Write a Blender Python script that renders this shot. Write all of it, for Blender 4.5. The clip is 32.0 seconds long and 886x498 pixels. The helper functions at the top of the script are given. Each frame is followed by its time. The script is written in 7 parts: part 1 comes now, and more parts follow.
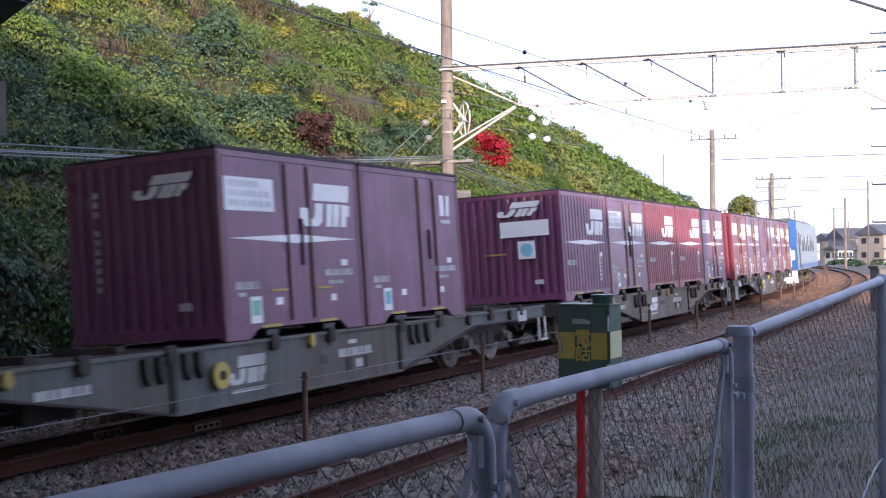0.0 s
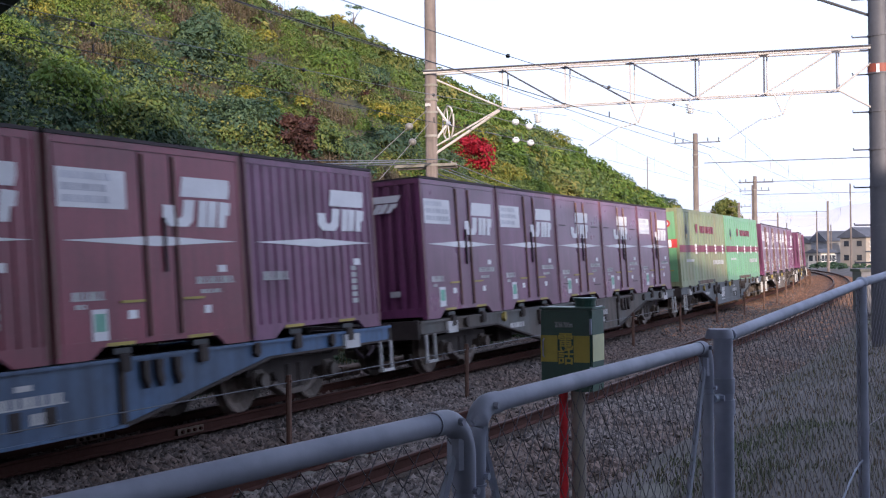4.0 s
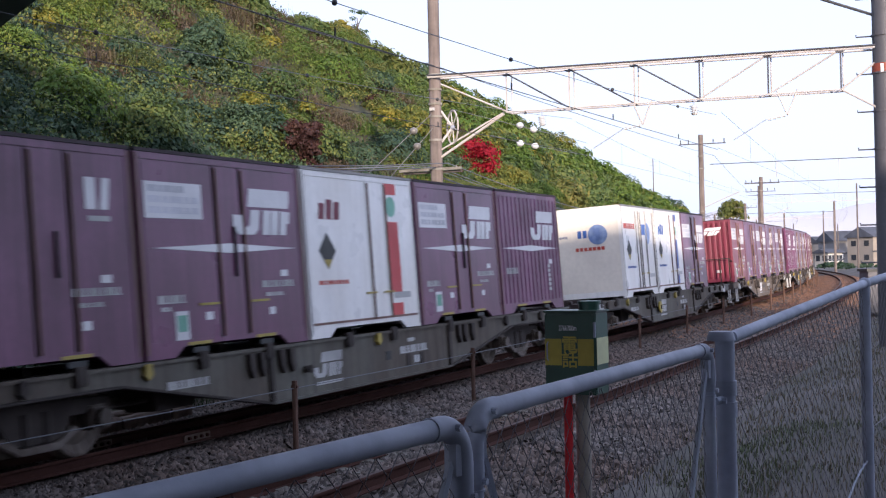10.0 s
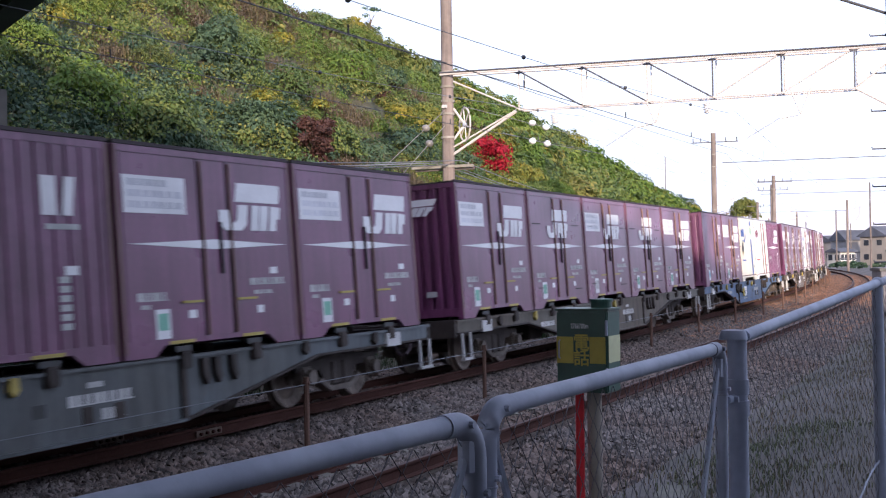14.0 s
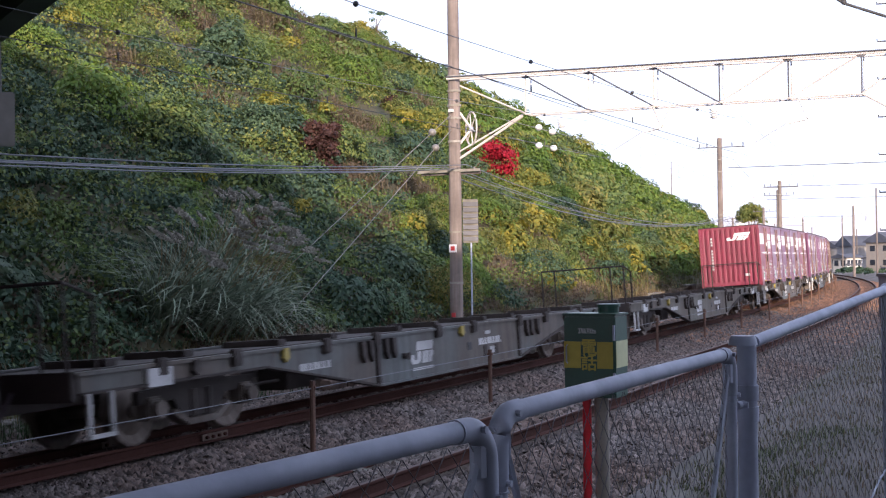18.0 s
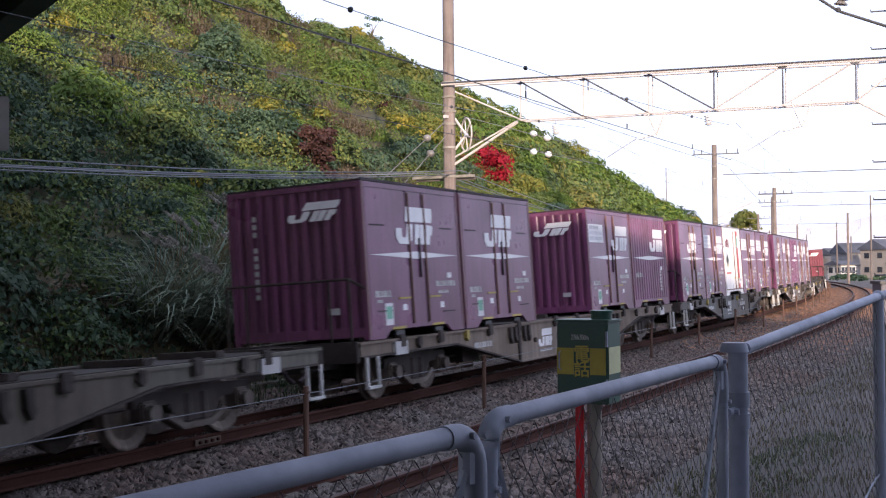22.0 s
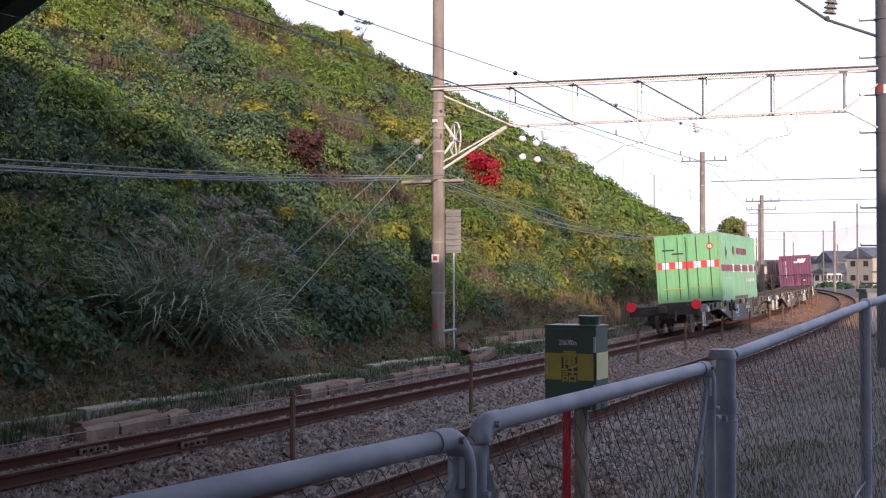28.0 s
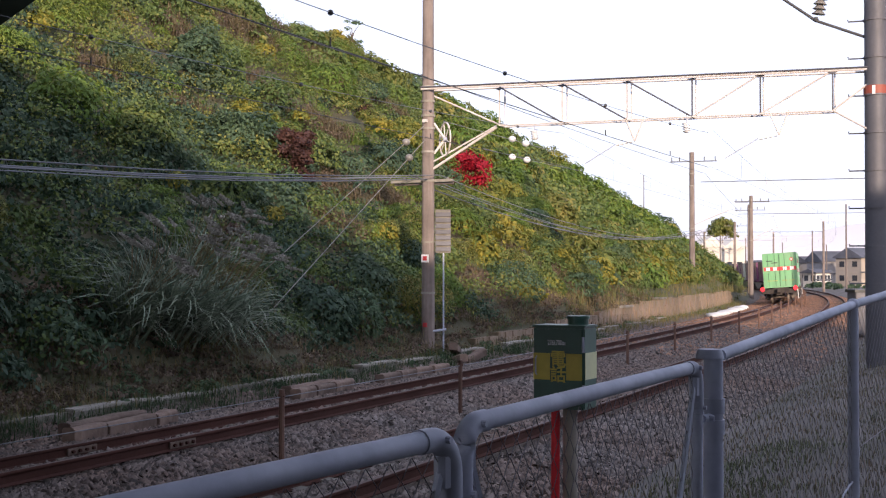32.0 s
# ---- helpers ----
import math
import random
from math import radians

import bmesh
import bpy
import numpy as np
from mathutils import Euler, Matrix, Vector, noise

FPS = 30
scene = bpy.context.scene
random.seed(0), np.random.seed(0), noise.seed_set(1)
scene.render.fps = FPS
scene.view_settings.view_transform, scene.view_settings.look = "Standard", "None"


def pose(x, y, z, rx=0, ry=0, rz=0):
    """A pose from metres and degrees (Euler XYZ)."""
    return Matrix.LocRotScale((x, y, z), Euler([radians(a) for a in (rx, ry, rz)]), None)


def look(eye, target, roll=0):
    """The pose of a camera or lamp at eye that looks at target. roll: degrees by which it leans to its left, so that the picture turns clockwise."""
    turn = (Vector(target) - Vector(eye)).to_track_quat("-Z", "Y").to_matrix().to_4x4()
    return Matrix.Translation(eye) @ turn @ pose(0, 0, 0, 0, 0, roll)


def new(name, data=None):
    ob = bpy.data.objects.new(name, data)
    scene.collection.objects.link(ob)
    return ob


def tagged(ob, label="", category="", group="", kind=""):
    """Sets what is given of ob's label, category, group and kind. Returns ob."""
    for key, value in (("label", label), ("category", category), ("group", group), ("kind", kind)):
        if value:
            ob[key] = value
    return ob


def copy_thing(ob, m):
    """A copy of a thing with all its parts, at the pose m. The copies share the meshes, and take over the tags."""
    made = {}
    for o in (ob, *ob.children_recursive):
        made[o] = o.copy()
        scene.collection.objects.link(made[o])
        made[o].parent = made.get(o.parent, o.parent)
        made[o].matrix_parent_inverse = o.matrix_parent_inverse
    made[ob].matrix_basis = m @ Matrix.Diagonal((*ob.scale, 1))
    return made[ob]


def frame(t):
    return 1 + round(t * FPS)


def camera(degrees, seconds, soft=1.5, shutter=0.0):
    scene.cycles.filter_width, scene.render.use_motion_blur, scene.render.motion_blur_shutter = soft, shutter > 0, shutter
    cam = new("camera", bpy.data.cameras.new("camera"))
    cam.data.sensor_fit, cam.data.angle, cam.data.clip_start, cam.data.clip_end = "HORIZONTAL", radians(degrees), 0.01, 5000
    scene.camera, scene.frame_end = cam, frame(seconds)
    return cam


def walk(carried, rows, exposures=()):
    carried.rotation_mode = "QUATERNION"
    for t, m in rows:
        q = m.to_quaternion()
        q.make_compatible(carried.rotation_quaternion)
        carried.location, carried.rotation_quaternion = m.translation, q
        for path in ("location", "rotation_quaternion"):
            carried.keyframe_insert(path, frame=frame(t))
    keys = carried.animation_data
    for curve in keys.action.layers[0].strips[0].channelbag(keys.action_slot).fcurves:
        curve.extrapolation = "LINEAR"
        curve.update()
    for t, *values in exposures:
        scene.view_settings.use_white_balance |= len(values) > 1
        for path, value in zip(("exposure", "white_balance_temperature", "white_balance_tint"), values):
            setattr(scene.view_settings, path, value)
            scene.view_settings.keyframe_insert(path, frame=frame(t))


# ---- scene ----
# ---- the camera and its way ----
cam = camera(39.28, 32.0, soft=1.2, shutter=0.17)
EXPO = 0.55


def aim(t, yaw, pitch, roll, x, y, z):
    """A row of the way: the camera at x, y, z, with its heading, tilt and lean in degrees."""
    a, b = radians(yaw), radians(pitch)
    way = Vector((math.cos(a) * math.cos(b), math.sin(a) * math.cos(b), math.sin(b)))
    return t, look((x, y, z), Vector((x, y, z)) + way, roll)


walk(cam, [aim(*row) for row in (
    (0.0, 25.8671, 0.2044, -0.6070, 0.022, 0.037, 2.163), (0.5, 25.7177, 0.3552, -0.5896, 0.026, 0.035, 2.162), (1.0, 25.6858, 0.4679, -0.4995, 0.018, 0.026, 2.164),
    (1.5, 25.3585, 0.5095, -0.3367, 0.023, 0.030, 2.163), (2.0, 25.1229, 0.4515, -0.3233, 0.029, 0.033, 2.162), (2.5, 24.9381, 0.3839, -0.4423, 0.023, 0.032, 2.162),
    (3.0, 24.9266, 0.3489, -0.5015, 0.021, 0.033, 2.163), (3.5, 25.0598, 0.3435, -0.5872, 0.012, 0.026, 2.164), (5.5, 25.2649, 0.4312, -0.8848, 0.017, 0.016, 2.166),
    (6.0, 25.3639, 0.5318, -1.0253, 0.016, 0.010, 2.167), (6.5, 25.4576, 0.6481, -1.2031, 0.015, 0.002, 2.168), (7.0, 25.4746, 0.6916, -1.2047, 0.017, 0.000, 2.169),
    (7.5, 25.5477, 0.7352, -1.3169, 0.013, -0.004, 2.168), (8.0, 25.6267, 0.7052, -1.3331, 0.008, -0.006, 2.170), (8.5, 25.5086, 0.6881, -1.3651, 0.011, -0.007, 2.169),
    (9.0, 25.4272, 0.6093, -1.3060, 0.011, -0.006, 2.170), (9.5, 25.4612, 0.5958, -1.2522, 0.012, -0.005, 2.169), (10.0, 25.4453, 0.5338, -1.2486, 0.020, -0.003, 2.169),
    (10.5, 25.4128, 0.4965, -1.3651, 0.017, -0.007, 2.168), (11.0, 25.5176, 0.4545, -1.4609, 0.013, -0.005, 2.169), (11.5, 25.6775, 0.4213, -1.4374, 0.010, 0.001, 2.168),
    (12.0, 25.6452, 0.3391, -1.2382, 0.006, 0.006, 2.169), (12.5, 25.6487, 0.2694, -0.9504, -0.001, 0.009, 2.170), (13.0, 25.8612, 0.2513, -0.7690, 0.002, 0.009, 2.170),
    (13.5, 25.9557, 0.3482, -0.8806, 0.002, 0.002, 2.171), (14.0, 25.9757, 0.4156, -0.9638, 0.005, -0.003, 2.170), (14.5, 26.0436, 0.4964, -0.9340, 0.006, -0.004, 2.169),
    (16.5, 26.2899, 0.6470, -0.9023, -0.005, -0.002, 2.171), (17.0, 26.2406, 0.6318, -0.8486, 0.003, 0.005, 2.170), (17.5, 26.2323, 0.6079, -0.8007, 0.000, 0.009, 2.171),
    (18.0, 26.2223, 0.6129, -0.7620, 0.002, 0.013, 2.171), (18.5, 26.1841, 0.6508, -0.7383, 0.002, 0.012, 2.171), (19.0, 26.1312, 0.6828, -0.6833, -0.002, 0.008, 2.172),
    (19.5, 26.1030, 0.7231, -0.6521, 0.001, 0.008, 2.171), (20.0, 26.0901, 0.7454, -0.6050, 0.004, 0.005, 2.171), (20.5, 26.0560, 0.7428, -0.5992, 0.002, 0.002, 2.171),
    (21.0, 26.0016, 0.7699, -0.6027, -0.004, -0.000, 2.172), (21.5, 25.9949, 0.8480, -0.5738, -0.002, 0.001, 2.172), (22.0, 25.9867, 0.8742, -0.5680, 0.003, -0.000, 2.172),
    (22.5, 25.9987, 0.9289, -0.4863, -0.001, -0.004, 2.172), (23.0, 25.9735, 0.9254, -0.3912, -0.001, -0.005, 2.172), (23.5, 26.0050, 0.9598, -0.4507, -0.002, -0.011, 2.173),
    (24.0, 26.0186, 0.9238, -0.4574, -0.005, -0.015, 2.173), (24.5, 25.9955, 0.8862, -0.3363, -0.005, -0.012, 2.173), (25.0, 25.9780, 0.8779, -0.1322, -0.002, -0.002, 2.172),
    (25.5, 25.8985, 0.9135, -0.0425, -0.003, 0.004, 2.172), (27.5, 25.4748, 1.0450, 0.0455, -0.006, 0.009, 2.173), (28.0, 25.4179, 1.0643, -0.0371, -0.002, 0.007, 2.172),
    (28.5, 25.3411, 1.0879, -0.0884, 0.004, 0.007, 2.172), (29.0, 25.2752, 1.1541, -0.1646, 0.007, 0.003, 2.171), (29.5, 25.1744, 1.1550, -0.1884, -0.000, -0.004, 2.172),
    (30.0, 25.0855, 1.1275, -0.1509, -0.002, -0.006, 2.172), (30.5, 25.0186, 1.1201, -0.2223, 0.008, -0.001, 2.171), (31.0, 24.9449, 1.1336, -0.2442, 0.014, 0.001, 2.170),
    (31.5, 24.9370, 1.1134, -0.1177, 0.012, 0.001, 2.171), (32.0, 24.9570, 1.0704, -0.0053, 0.003, 0.000, 2.171),
)], [(0.0, EXPO + 0.47, 5750, 16), (1.0, EXPO + 0.33, 5750, 16), (2.0, EXPO, 5780, 16), (3.0, EXPO + 0.03, 5780, 16), (6.0, EXPO + 0.07, 5720, 16), (9.0, EXPO + 0.03, 5750, 16), (11.0, EXPO - 0.05, 5800, 16), (12.0, EXPO + 0.12, 5800, 17), (13.0, EXPO - 0.03, 5850, 17), (14.0, EXPO + 0.26, 5850, 17), (17.0, EXPO + 0.33, 5950, 17), (18.0, EXPO + 0.35, 5950, 17), (19.0, EXPO + 0.32, 5950, 17), (20.0, EXPO + 0.14, 6000, 17), (21.0, EXPO - 0.02, 6050, 18), (22.0, EXPO + 0.16, 6050, 18), (24.0, EXPO + 0.26, 6050, 18), (25.0, EXPO + 0.1, 6080, 18), (26.5, EXPO + 0.08, 6150, 18), (28.0, EXPO + 0.09, 6200, 18), (32.0, EXPO + 0.07, 6280, 18)])

# ---- light ----
SUN_HEADING, SUN_HEIGHT = radians(36), radians(9.3)      # the way the light goes, in plan; the sun's height
sun_way = Vector((math.cos(SUN_HEADING) * math.cos(SUN_HEIGHT), math.sin(SUN_HEADING) * math.cos(SUN_HEIGHT), -math.sin(SUN_HEIGHT)))
world = bpy.data.worlds.new("sky")
scene.world = world
world.use_nodes = True
sky = world.node_tree.nodes.new("ShaderNodeTexSky")
sky.sky_type, sky.sun_disc = "NISHITA", False
sky.sun_elevation = SUN_HEIGHT
sky.sun_rotation = math.atan2(-sun_way.x, -sun_way.y)
sky.air_density, sky.dust_density, sky.ozone_density = 1.0, 3.0, 1.0
haze = world.node_tree.nodes.new("ShaderNodeMix")      # thin high cloud that whitens the whole sky
haze.data_type, haze.inputs["Factor"].default_value = "RGBA", 0.72
haze.inputs["B"].default_value = (5.6, 6.0, 7.2, 1)
world.node_tree.links.new(sky.outputs[0], haze.inputs["A"])
world.node_tree.links.new(haze.outputs["Result"], world.node_tree.nodes["Background"].inputs[0])
world.node_tree.nodes["Background"].inputs[1].default_value = 0.15
sun = new("sun", bpy.data.lights.new("sun", "SUN"))
sun.data.energy, sun.data.angle, sun.data.color = 4.1, radians(1.0), (1.0, 0.80, 0.58)
sun.matrix_world = look((0, 0, 40), Vector((0, 0, 40)) + sun_way)

# ---- materials ----
def mat(name, color, rough=0.6, metal=0.0, vary=0.25, grain=30.0, stain=1.5, bump=0.2, tint=None, island=0.0, piece=0.12, spec=0.5, streak=0.0, rust=0.0):
    """A surface with grain, larger stains and small relief. tint: the colour of the stains. island, piece: how far leaves or pieces differ."""
    m = bpy.data.materials.new(name)
    m.use_nodes = True
    nt = m.node_tree
    b = nt.nodes["Principled BSDF"]
    n, l = nt.nodes.new, nt.links.new
    co = n("ShaderNodeTexCoord")
    fine, broad = n("ShaderNodeTexNoise"), n("ShaderNodeTexNoise")
    fine.inputs["Scale"].default_value, fine.inputs["Detail"].default_value = grain, 4
    broad.inputs["Scale"].default_value, broad.inputs["Detail"].default_value = stain, 5
    for t in (fine, broad):
        l(co.outputs["Object"], t.inputs["Vector"])
    ramp = n("ShaderNodeValToRGB")
    ramp.color_ramp.elements[0].position, ramp.color_ramp.elements[1].position = 0.38, 0.68
    l(broad.outputs["Fac"], ramp.inputs["Fac"])
    mix = n("ShaderNodeMix")
    mix.data_type = "RGBA"
    dark = tint or tuple(c * (1 - vary) for c in color)
    mix.inputs["A"].default_value, mix.inputs["B"].default_value = (*color, 1), (*dark, 1)
    l(ramp.outputs["Color"], mix.inputs["Factor"])
    hsv = n("ShaderNodeHueSaturation")
    l(mix.outputs["Result"], hsv.inputs["Color"])
    rng = n("ShaderNodeMapRange")
    rng.inputs["To Min"].default_value, rng.inputs["To Max"].default_value = 1 - vary * 0.7, 1 + vary * 0.7
    l(fine.outputs["Fac"], rng.inputs["Value"])
    last = rng.outputs["Result"]
    for amount, socket in ((piece, "Object"), (island, "Island")):
        if amount:
            if socket == "Object":
                r = n("ShaderNodeObjectInfo").outputs["Random"]
            else:
                r = n("ShaderNodeNewGeometry").outputs["Random Per Island"]
            one, mul = n("ShaderNodeMapRange"), n("ShaderNodeMath")
            one.inputs["To Min"].default_value, one.inputs["To Max"].default_value = 1 - amount, 1 + amount
            mul.operation = "MULTIPLY"
            l(r, one.inputs["Value"])
            l(one.outputs["Result"], mul.inputs[0])
            l(last, mul.inputs[1])
            last = mul.outputs[0]
    tone = hsv.outputs["Color"]
    if streak:
        # rain streaks that run down the paint
        sc, sn, sr, sm = n("ShaderNodeMapping"), n("ShaderNodeTexNoise"), n("ShaderNodeMapRange"), n("ShaderNodeMath")
        sc.inputs["Scale"].default_value = (7.0, 7.0, 0.45)
        sn.inputs["Scale"].default_value, sn.inputs["Detail"].default_value = 1.6, 5
        sr.inputs["From Min"].default_value, sr.inputs["From Max"].default_value = 0.35, 0.7
        sr.inputs["To Min"].default_value, sr.inputs["To Max"].default_value = 1 + streak * 0.5, 1 - streak
        sm.operation = "MULTIPLY"
        l(co.outputs["Object"], sc.inputs["Vector"])
        l(sc.outputs[0], sn.inputs["Vector"])
        l(sn.outputs["Fac"], sr.inputs["Value"])
        l(sr.outputs["Result"], sm.inputs[0])
        l(last, sm.inputs[1])
        last = sm.outputs[0]
    if rust:
        # scattered spots and runs of rust
        rc, rn, rp, rm = n("ShaderNodeMapping"), n("ShaderNodeTexNoise"), n("ShaderNodeValToRGB"), n("ShaderNodeMix")
        rc.inputs["Scale"].default_value = (1.0, 1.0, 0.5)
        rn.inputs["Scale"].default_value, rn.inputs["Detail"].default_value, rn.inputs["Roughness"].default_value = 4.0, 8, 0.7
        rp.color_ramp.elements[0].position, rp.color_ramp.elements[1].position = 0.72 - 0.12 * rust, 0.78 - 0.1 * rust
        rm.data_type = "RGBA"
        rm.inputs["B"].default_value = (0.085, 0.042, 0.026, 1)
        l(co.outputs["Object"], rc.inputs["Vector"])
        l(rc.outputs[0], rn.inputs["Vector"])
        l(rn.outputs["Fac"], rp.inputs["Fac"])
        l(rp.outputs["Color"], rm.inputs["Factor"])
        l(tone, rm.inputs["A"])
        tone = rm.outputs["Result"]
    l(last, hsv.inputs["Value"])
    l(tone, b.inputs["Base Color"])
    b.inputs["Metallic"].default_value = metal
    b.inputs["Specular IOR Level"].default_value = spec
    rr = n("ShaderNodeMapRange")
    rr.inputs["To Min"].default_value, rr.inputs["To Max"].default_value = max(rough - 0.12, 0.02), min(rough + 0.12, 1)
    l(broad.outputs["Fac"], rr.inputs["Value"])
    l(rr.outputs["Result"], b.inputs["Roughness"])
    if bump:
        bp = n("ShaderNodeBump")
        bp.inputs["Strength"].default_value, bp.inputs["Distance"].default_value = bump, 0.02
        l(fine.outputs["Fac"], bp.inputs["Height"])
        l(bp.outputs["Normal"], b.inputs["Normal"])
    return m


def leaf_mat(name, colors, patch=0.12):
    """Leaves: the colours follow from leaf to leaf and in broad patches."""
    m = bpy.data.materials.new(name)
    m.use_nodes = True
    nt = m.node_tree
    b = nt.nodes["Principled BSDF"]
    n, l = nt.nodes.new, nt.links.new
    geo, co, nz, add = n("ShaderNodeNewGeometry"), n("ShaderNodeTexCoord"), n("ShaderNodeTexNoise"), n("ShaderNodeMath")
    nz.inputs["Scale"].default_value, nz.inputs["Detail"].default_value = patch, 4
    l(co.outputs["Object"], nz.inputs["Vector"])
    add.operation = "MULTIPLY_ADD"
    l(geo.outputs["Random Per Island"], add.inputs[0])
    add.inputs[1].default_value = 0.55
    spread = n("ShaderNodeMapRange")
    spread.inputs["From Min"].default_value, spread.inputs["From Max"].default_value = 0.3, 0.7
    spread.inputs["To Min"].default_value, spread.inputs["To Max"].default_value = -0.05, 0.5
    l(nz.outputs["Fac"], spread.inputs["Value"])
    l(spread.outputs["Result"], add.inputs[2])
    ramp = n("ShaderNodeValToRGB")
    e = ramp.color_ramp.elements
    while len(e) < len(colors):
        e.new(0.5)
    for k, c in enumerate(colors):
        e[k].position, e[k].color = k / (len(colors) - 1), (*c, 1)
    l(add.outputs[0], ramp.inputs["Fac"])
    l(ramp.outputs["Color"], b.inputs["Base Color"])
    b.inputs["Roughness"].default_value = 0.6
    b.inputs["Specular IOR Level"].default_value = 0.25
    tr, mx = n("ShaderNodeBsdfTranslucent"), n("ShaderNodeMixShader")
    l(ramp.outputs["Color"], tr.inputs["Color"])
    mx.inputs["Fac"].default_value = 0.25
    l(b.outputs[0], mx.inputs[1])
    l(tr.outputs[0], mx.inputs[2])
    l(mx.outputs[0], nt.nodes["Material Output"].inputs["Surface"])
    return m


M = {}
M["wine"] = mat("wine_paint", (0.166, 0.052, 0.122), 0.3, vary=0.24, tint=(0.128, 0.048, 0.092), streak=0.2, rust=0.35, grain=14, stain=0.9, bump=0.05, piece=0.05)
M["faded"] = mat("faded_wine_paint", (0.19, 0.070, 0.145), 0.38, vary=0.25, tint=(0.14, 0.056, 0.103), streak=0.25, rust=0.5, grain=12, stain=1.0, bump=0.05, piece=0.05)
M["red"] = mat("red_wine_paint", (0.23, 0.042, 0.070), 0.36, vary=0.2, tint=(0.17, 0.045, 0.062), streak=0.15, rust=0.3, grain=14, stain=0.8, bump=0.05, piece=0.05)
M["seam"] = mat("dark_rubber_seam", (0.035, 0.02, 0.027), 0.7, vary=0.3, bump=0.05)
M["white"] = mat("white_marking", (0.74, 0.74, 0.76), 0.5, vary=0.12, grain=20, bump=0.03, piece=0.04)
M["dull"] = mat("worn_marking", (0.50, 0.50, 0.50), 0.6, vary=0.3, grain=40, bump=0.03, piece=0.12)
M["notice"] = mat("blue_grey_print", (0.60, 0.61, 0.66), 0.6, vary=0.2, bump=0.0)
M["cream"] = mat("cream_paint", (0.74, 0.70, 0.58), 0.4, vary=0.12, tint=(0.66, 0.61, 0.50), streak=0.07, rust=0.3, grain=10, stain=1.1, bump=0.04, piece=0.03)
M["silver"] = mat("white_container_paint", (0.84, 0.835, 0.82), 0.3, vary=0.1, tint=(0.78, 0.76, 0.72), streak=0.06, rust=0.15, grain=10, stain=0.8, bump=0.04, piece=0.03)
M["grey_end"] = mat("grey_composite_panel", (0.80, 0.755, 0.675), 0.6, vary=0.15, grain=10, stain=0.8, bump=0.05)
M["green"] = mat("light_green_paint", (0.15, 0.37, 0.18), 0.38, vary=0.14, tint=(0.17, 0.32, 0.18), streak=0.12, rust=0.2, grain=8, stain=0.7, bump=0.04, piece=0.02)
M["dirtygreen"] = mat("weathered_green_paint", (0.22, 0.27, 0.14), 0.5, vary=0.16, tint=(0.23, 0.22, 0.125), streak=0.25, rust=0.55, grain=8, stain=0.7, bump=0.04, piece=0.02)
M["band"] = mat("red_band", (0.55, 0.05, 0.055), 0.45, vary=0.2, grain=12, bump=0.03)
M["maroon"] = mat("maroon_band", (0.20, 0.018, 0.045), 0.5, vary=0.25, grain=12, bump=0.03, streak=0.2)
M["blue"] = mat("blue_marking", (0.05, 0.13, 0.42), 0.45, vary=0.2, bump=0.03)
M["globe_blue"] = mat("faded_globe_blue", (0.13, 0.20, 0.42), 0.5, vary=0.5, tint=(0.32, 0.42, 0.60), grain=9, stain=4.0, bump=0.0)
M["notice_blue"] = mat("faded_blue_print", (0.16, 0.19, 0.30), 0.6, vary=0.2, bump=0.0)
M["rodbrown"] = mat("brown_lock_rod", (0.19, 0.105, 0.085), 0.6, vary=0.3, bump=0.05)
M["orange"] = mat("orange_marking", (0.52, 0.085, 0.06), 0.45, vary=0.2, bump=0.03)
M["black"] = mat("black_marking", (0.03, 0.033, 0.035), 0.55, vary=0.2, bump=0.03)
M["yellow"] = mat("yellow_paint", (0.42, 0.33, 0.07), 0.55, vary=0.25, grain=20, bump=0.04)
M["sticker"] = mat("green_sticker", (0.20, 0.48, 0.36), 0.5, vary=0.3, grain=40, bump=0.02)
M["skyblue"] = mat("blue_sticker", (0.22, 0.50, 0.62), 0.5, vary=0.3, grain=40, bump=0.02)
M["deck_grey"] = mat("grey_wagon_paint", (0.088, 0.10, 0.10), 0.6, vary=0.35, tint=(0.085, 0.066, 0.052), streak=0.3, rust=0.7, grain=10, stain=0.6, bump=0.1, piece=0.06)
M["deck_brown"] = mat("brown_dusty_wagon_paint", (0.185, 0.148, 0.115), 0.7, vary=0.3, tint=(0.125, 0.095, 0.07), streak=0.3, rust=0.7, grain=10, stain=0.6, bump=0.1, piece=0.06)
M["deck_blue"] = mat("blue_wagon_paint", (0.055, 0.125, 0.25), 0.5, vary=0.3, tint=(0.055, 0.09, 0.15), streak=0.3, rust=0.4, grain=10, stain=0.6, bump=0.08, piece=0.04)
M["deck_olive"] = mat("olive_grey_wagon_paint", (0.105, 0.10, 0.082), 0.65, vary=0.3, tint=(0.085, 0.066, 0.05), streak=0.3, rust=0.6, grain=10, stain=0.6, bump=0.1, piece=0.06)
M["deck_steel"] = mat("blue_grey_wagon_paint", (0.085, 0.105, 0.12), 0.55, vary=0.25, tint=(0.065, 0.07, 0.07), streak=0.3, rust=0.6, grain=10, stain=0.6, bump=0.08, piece=0.04)
M["under"] = mat("brake_dust_iron", (0.04, 0.03, 0.026), 0.8, vary=0.4, grain=18, stain=2.5, bump=0.2, piece=0.2)
M["bogie"] = mat("dusty_grey_bogie_iron", (0.14, 0.12, 0.105), 0.75, vary=0.4, tint=(0.06, 0.045, 0.035), grain=18, stain=2.5, bump=0.15, piece=0.2)
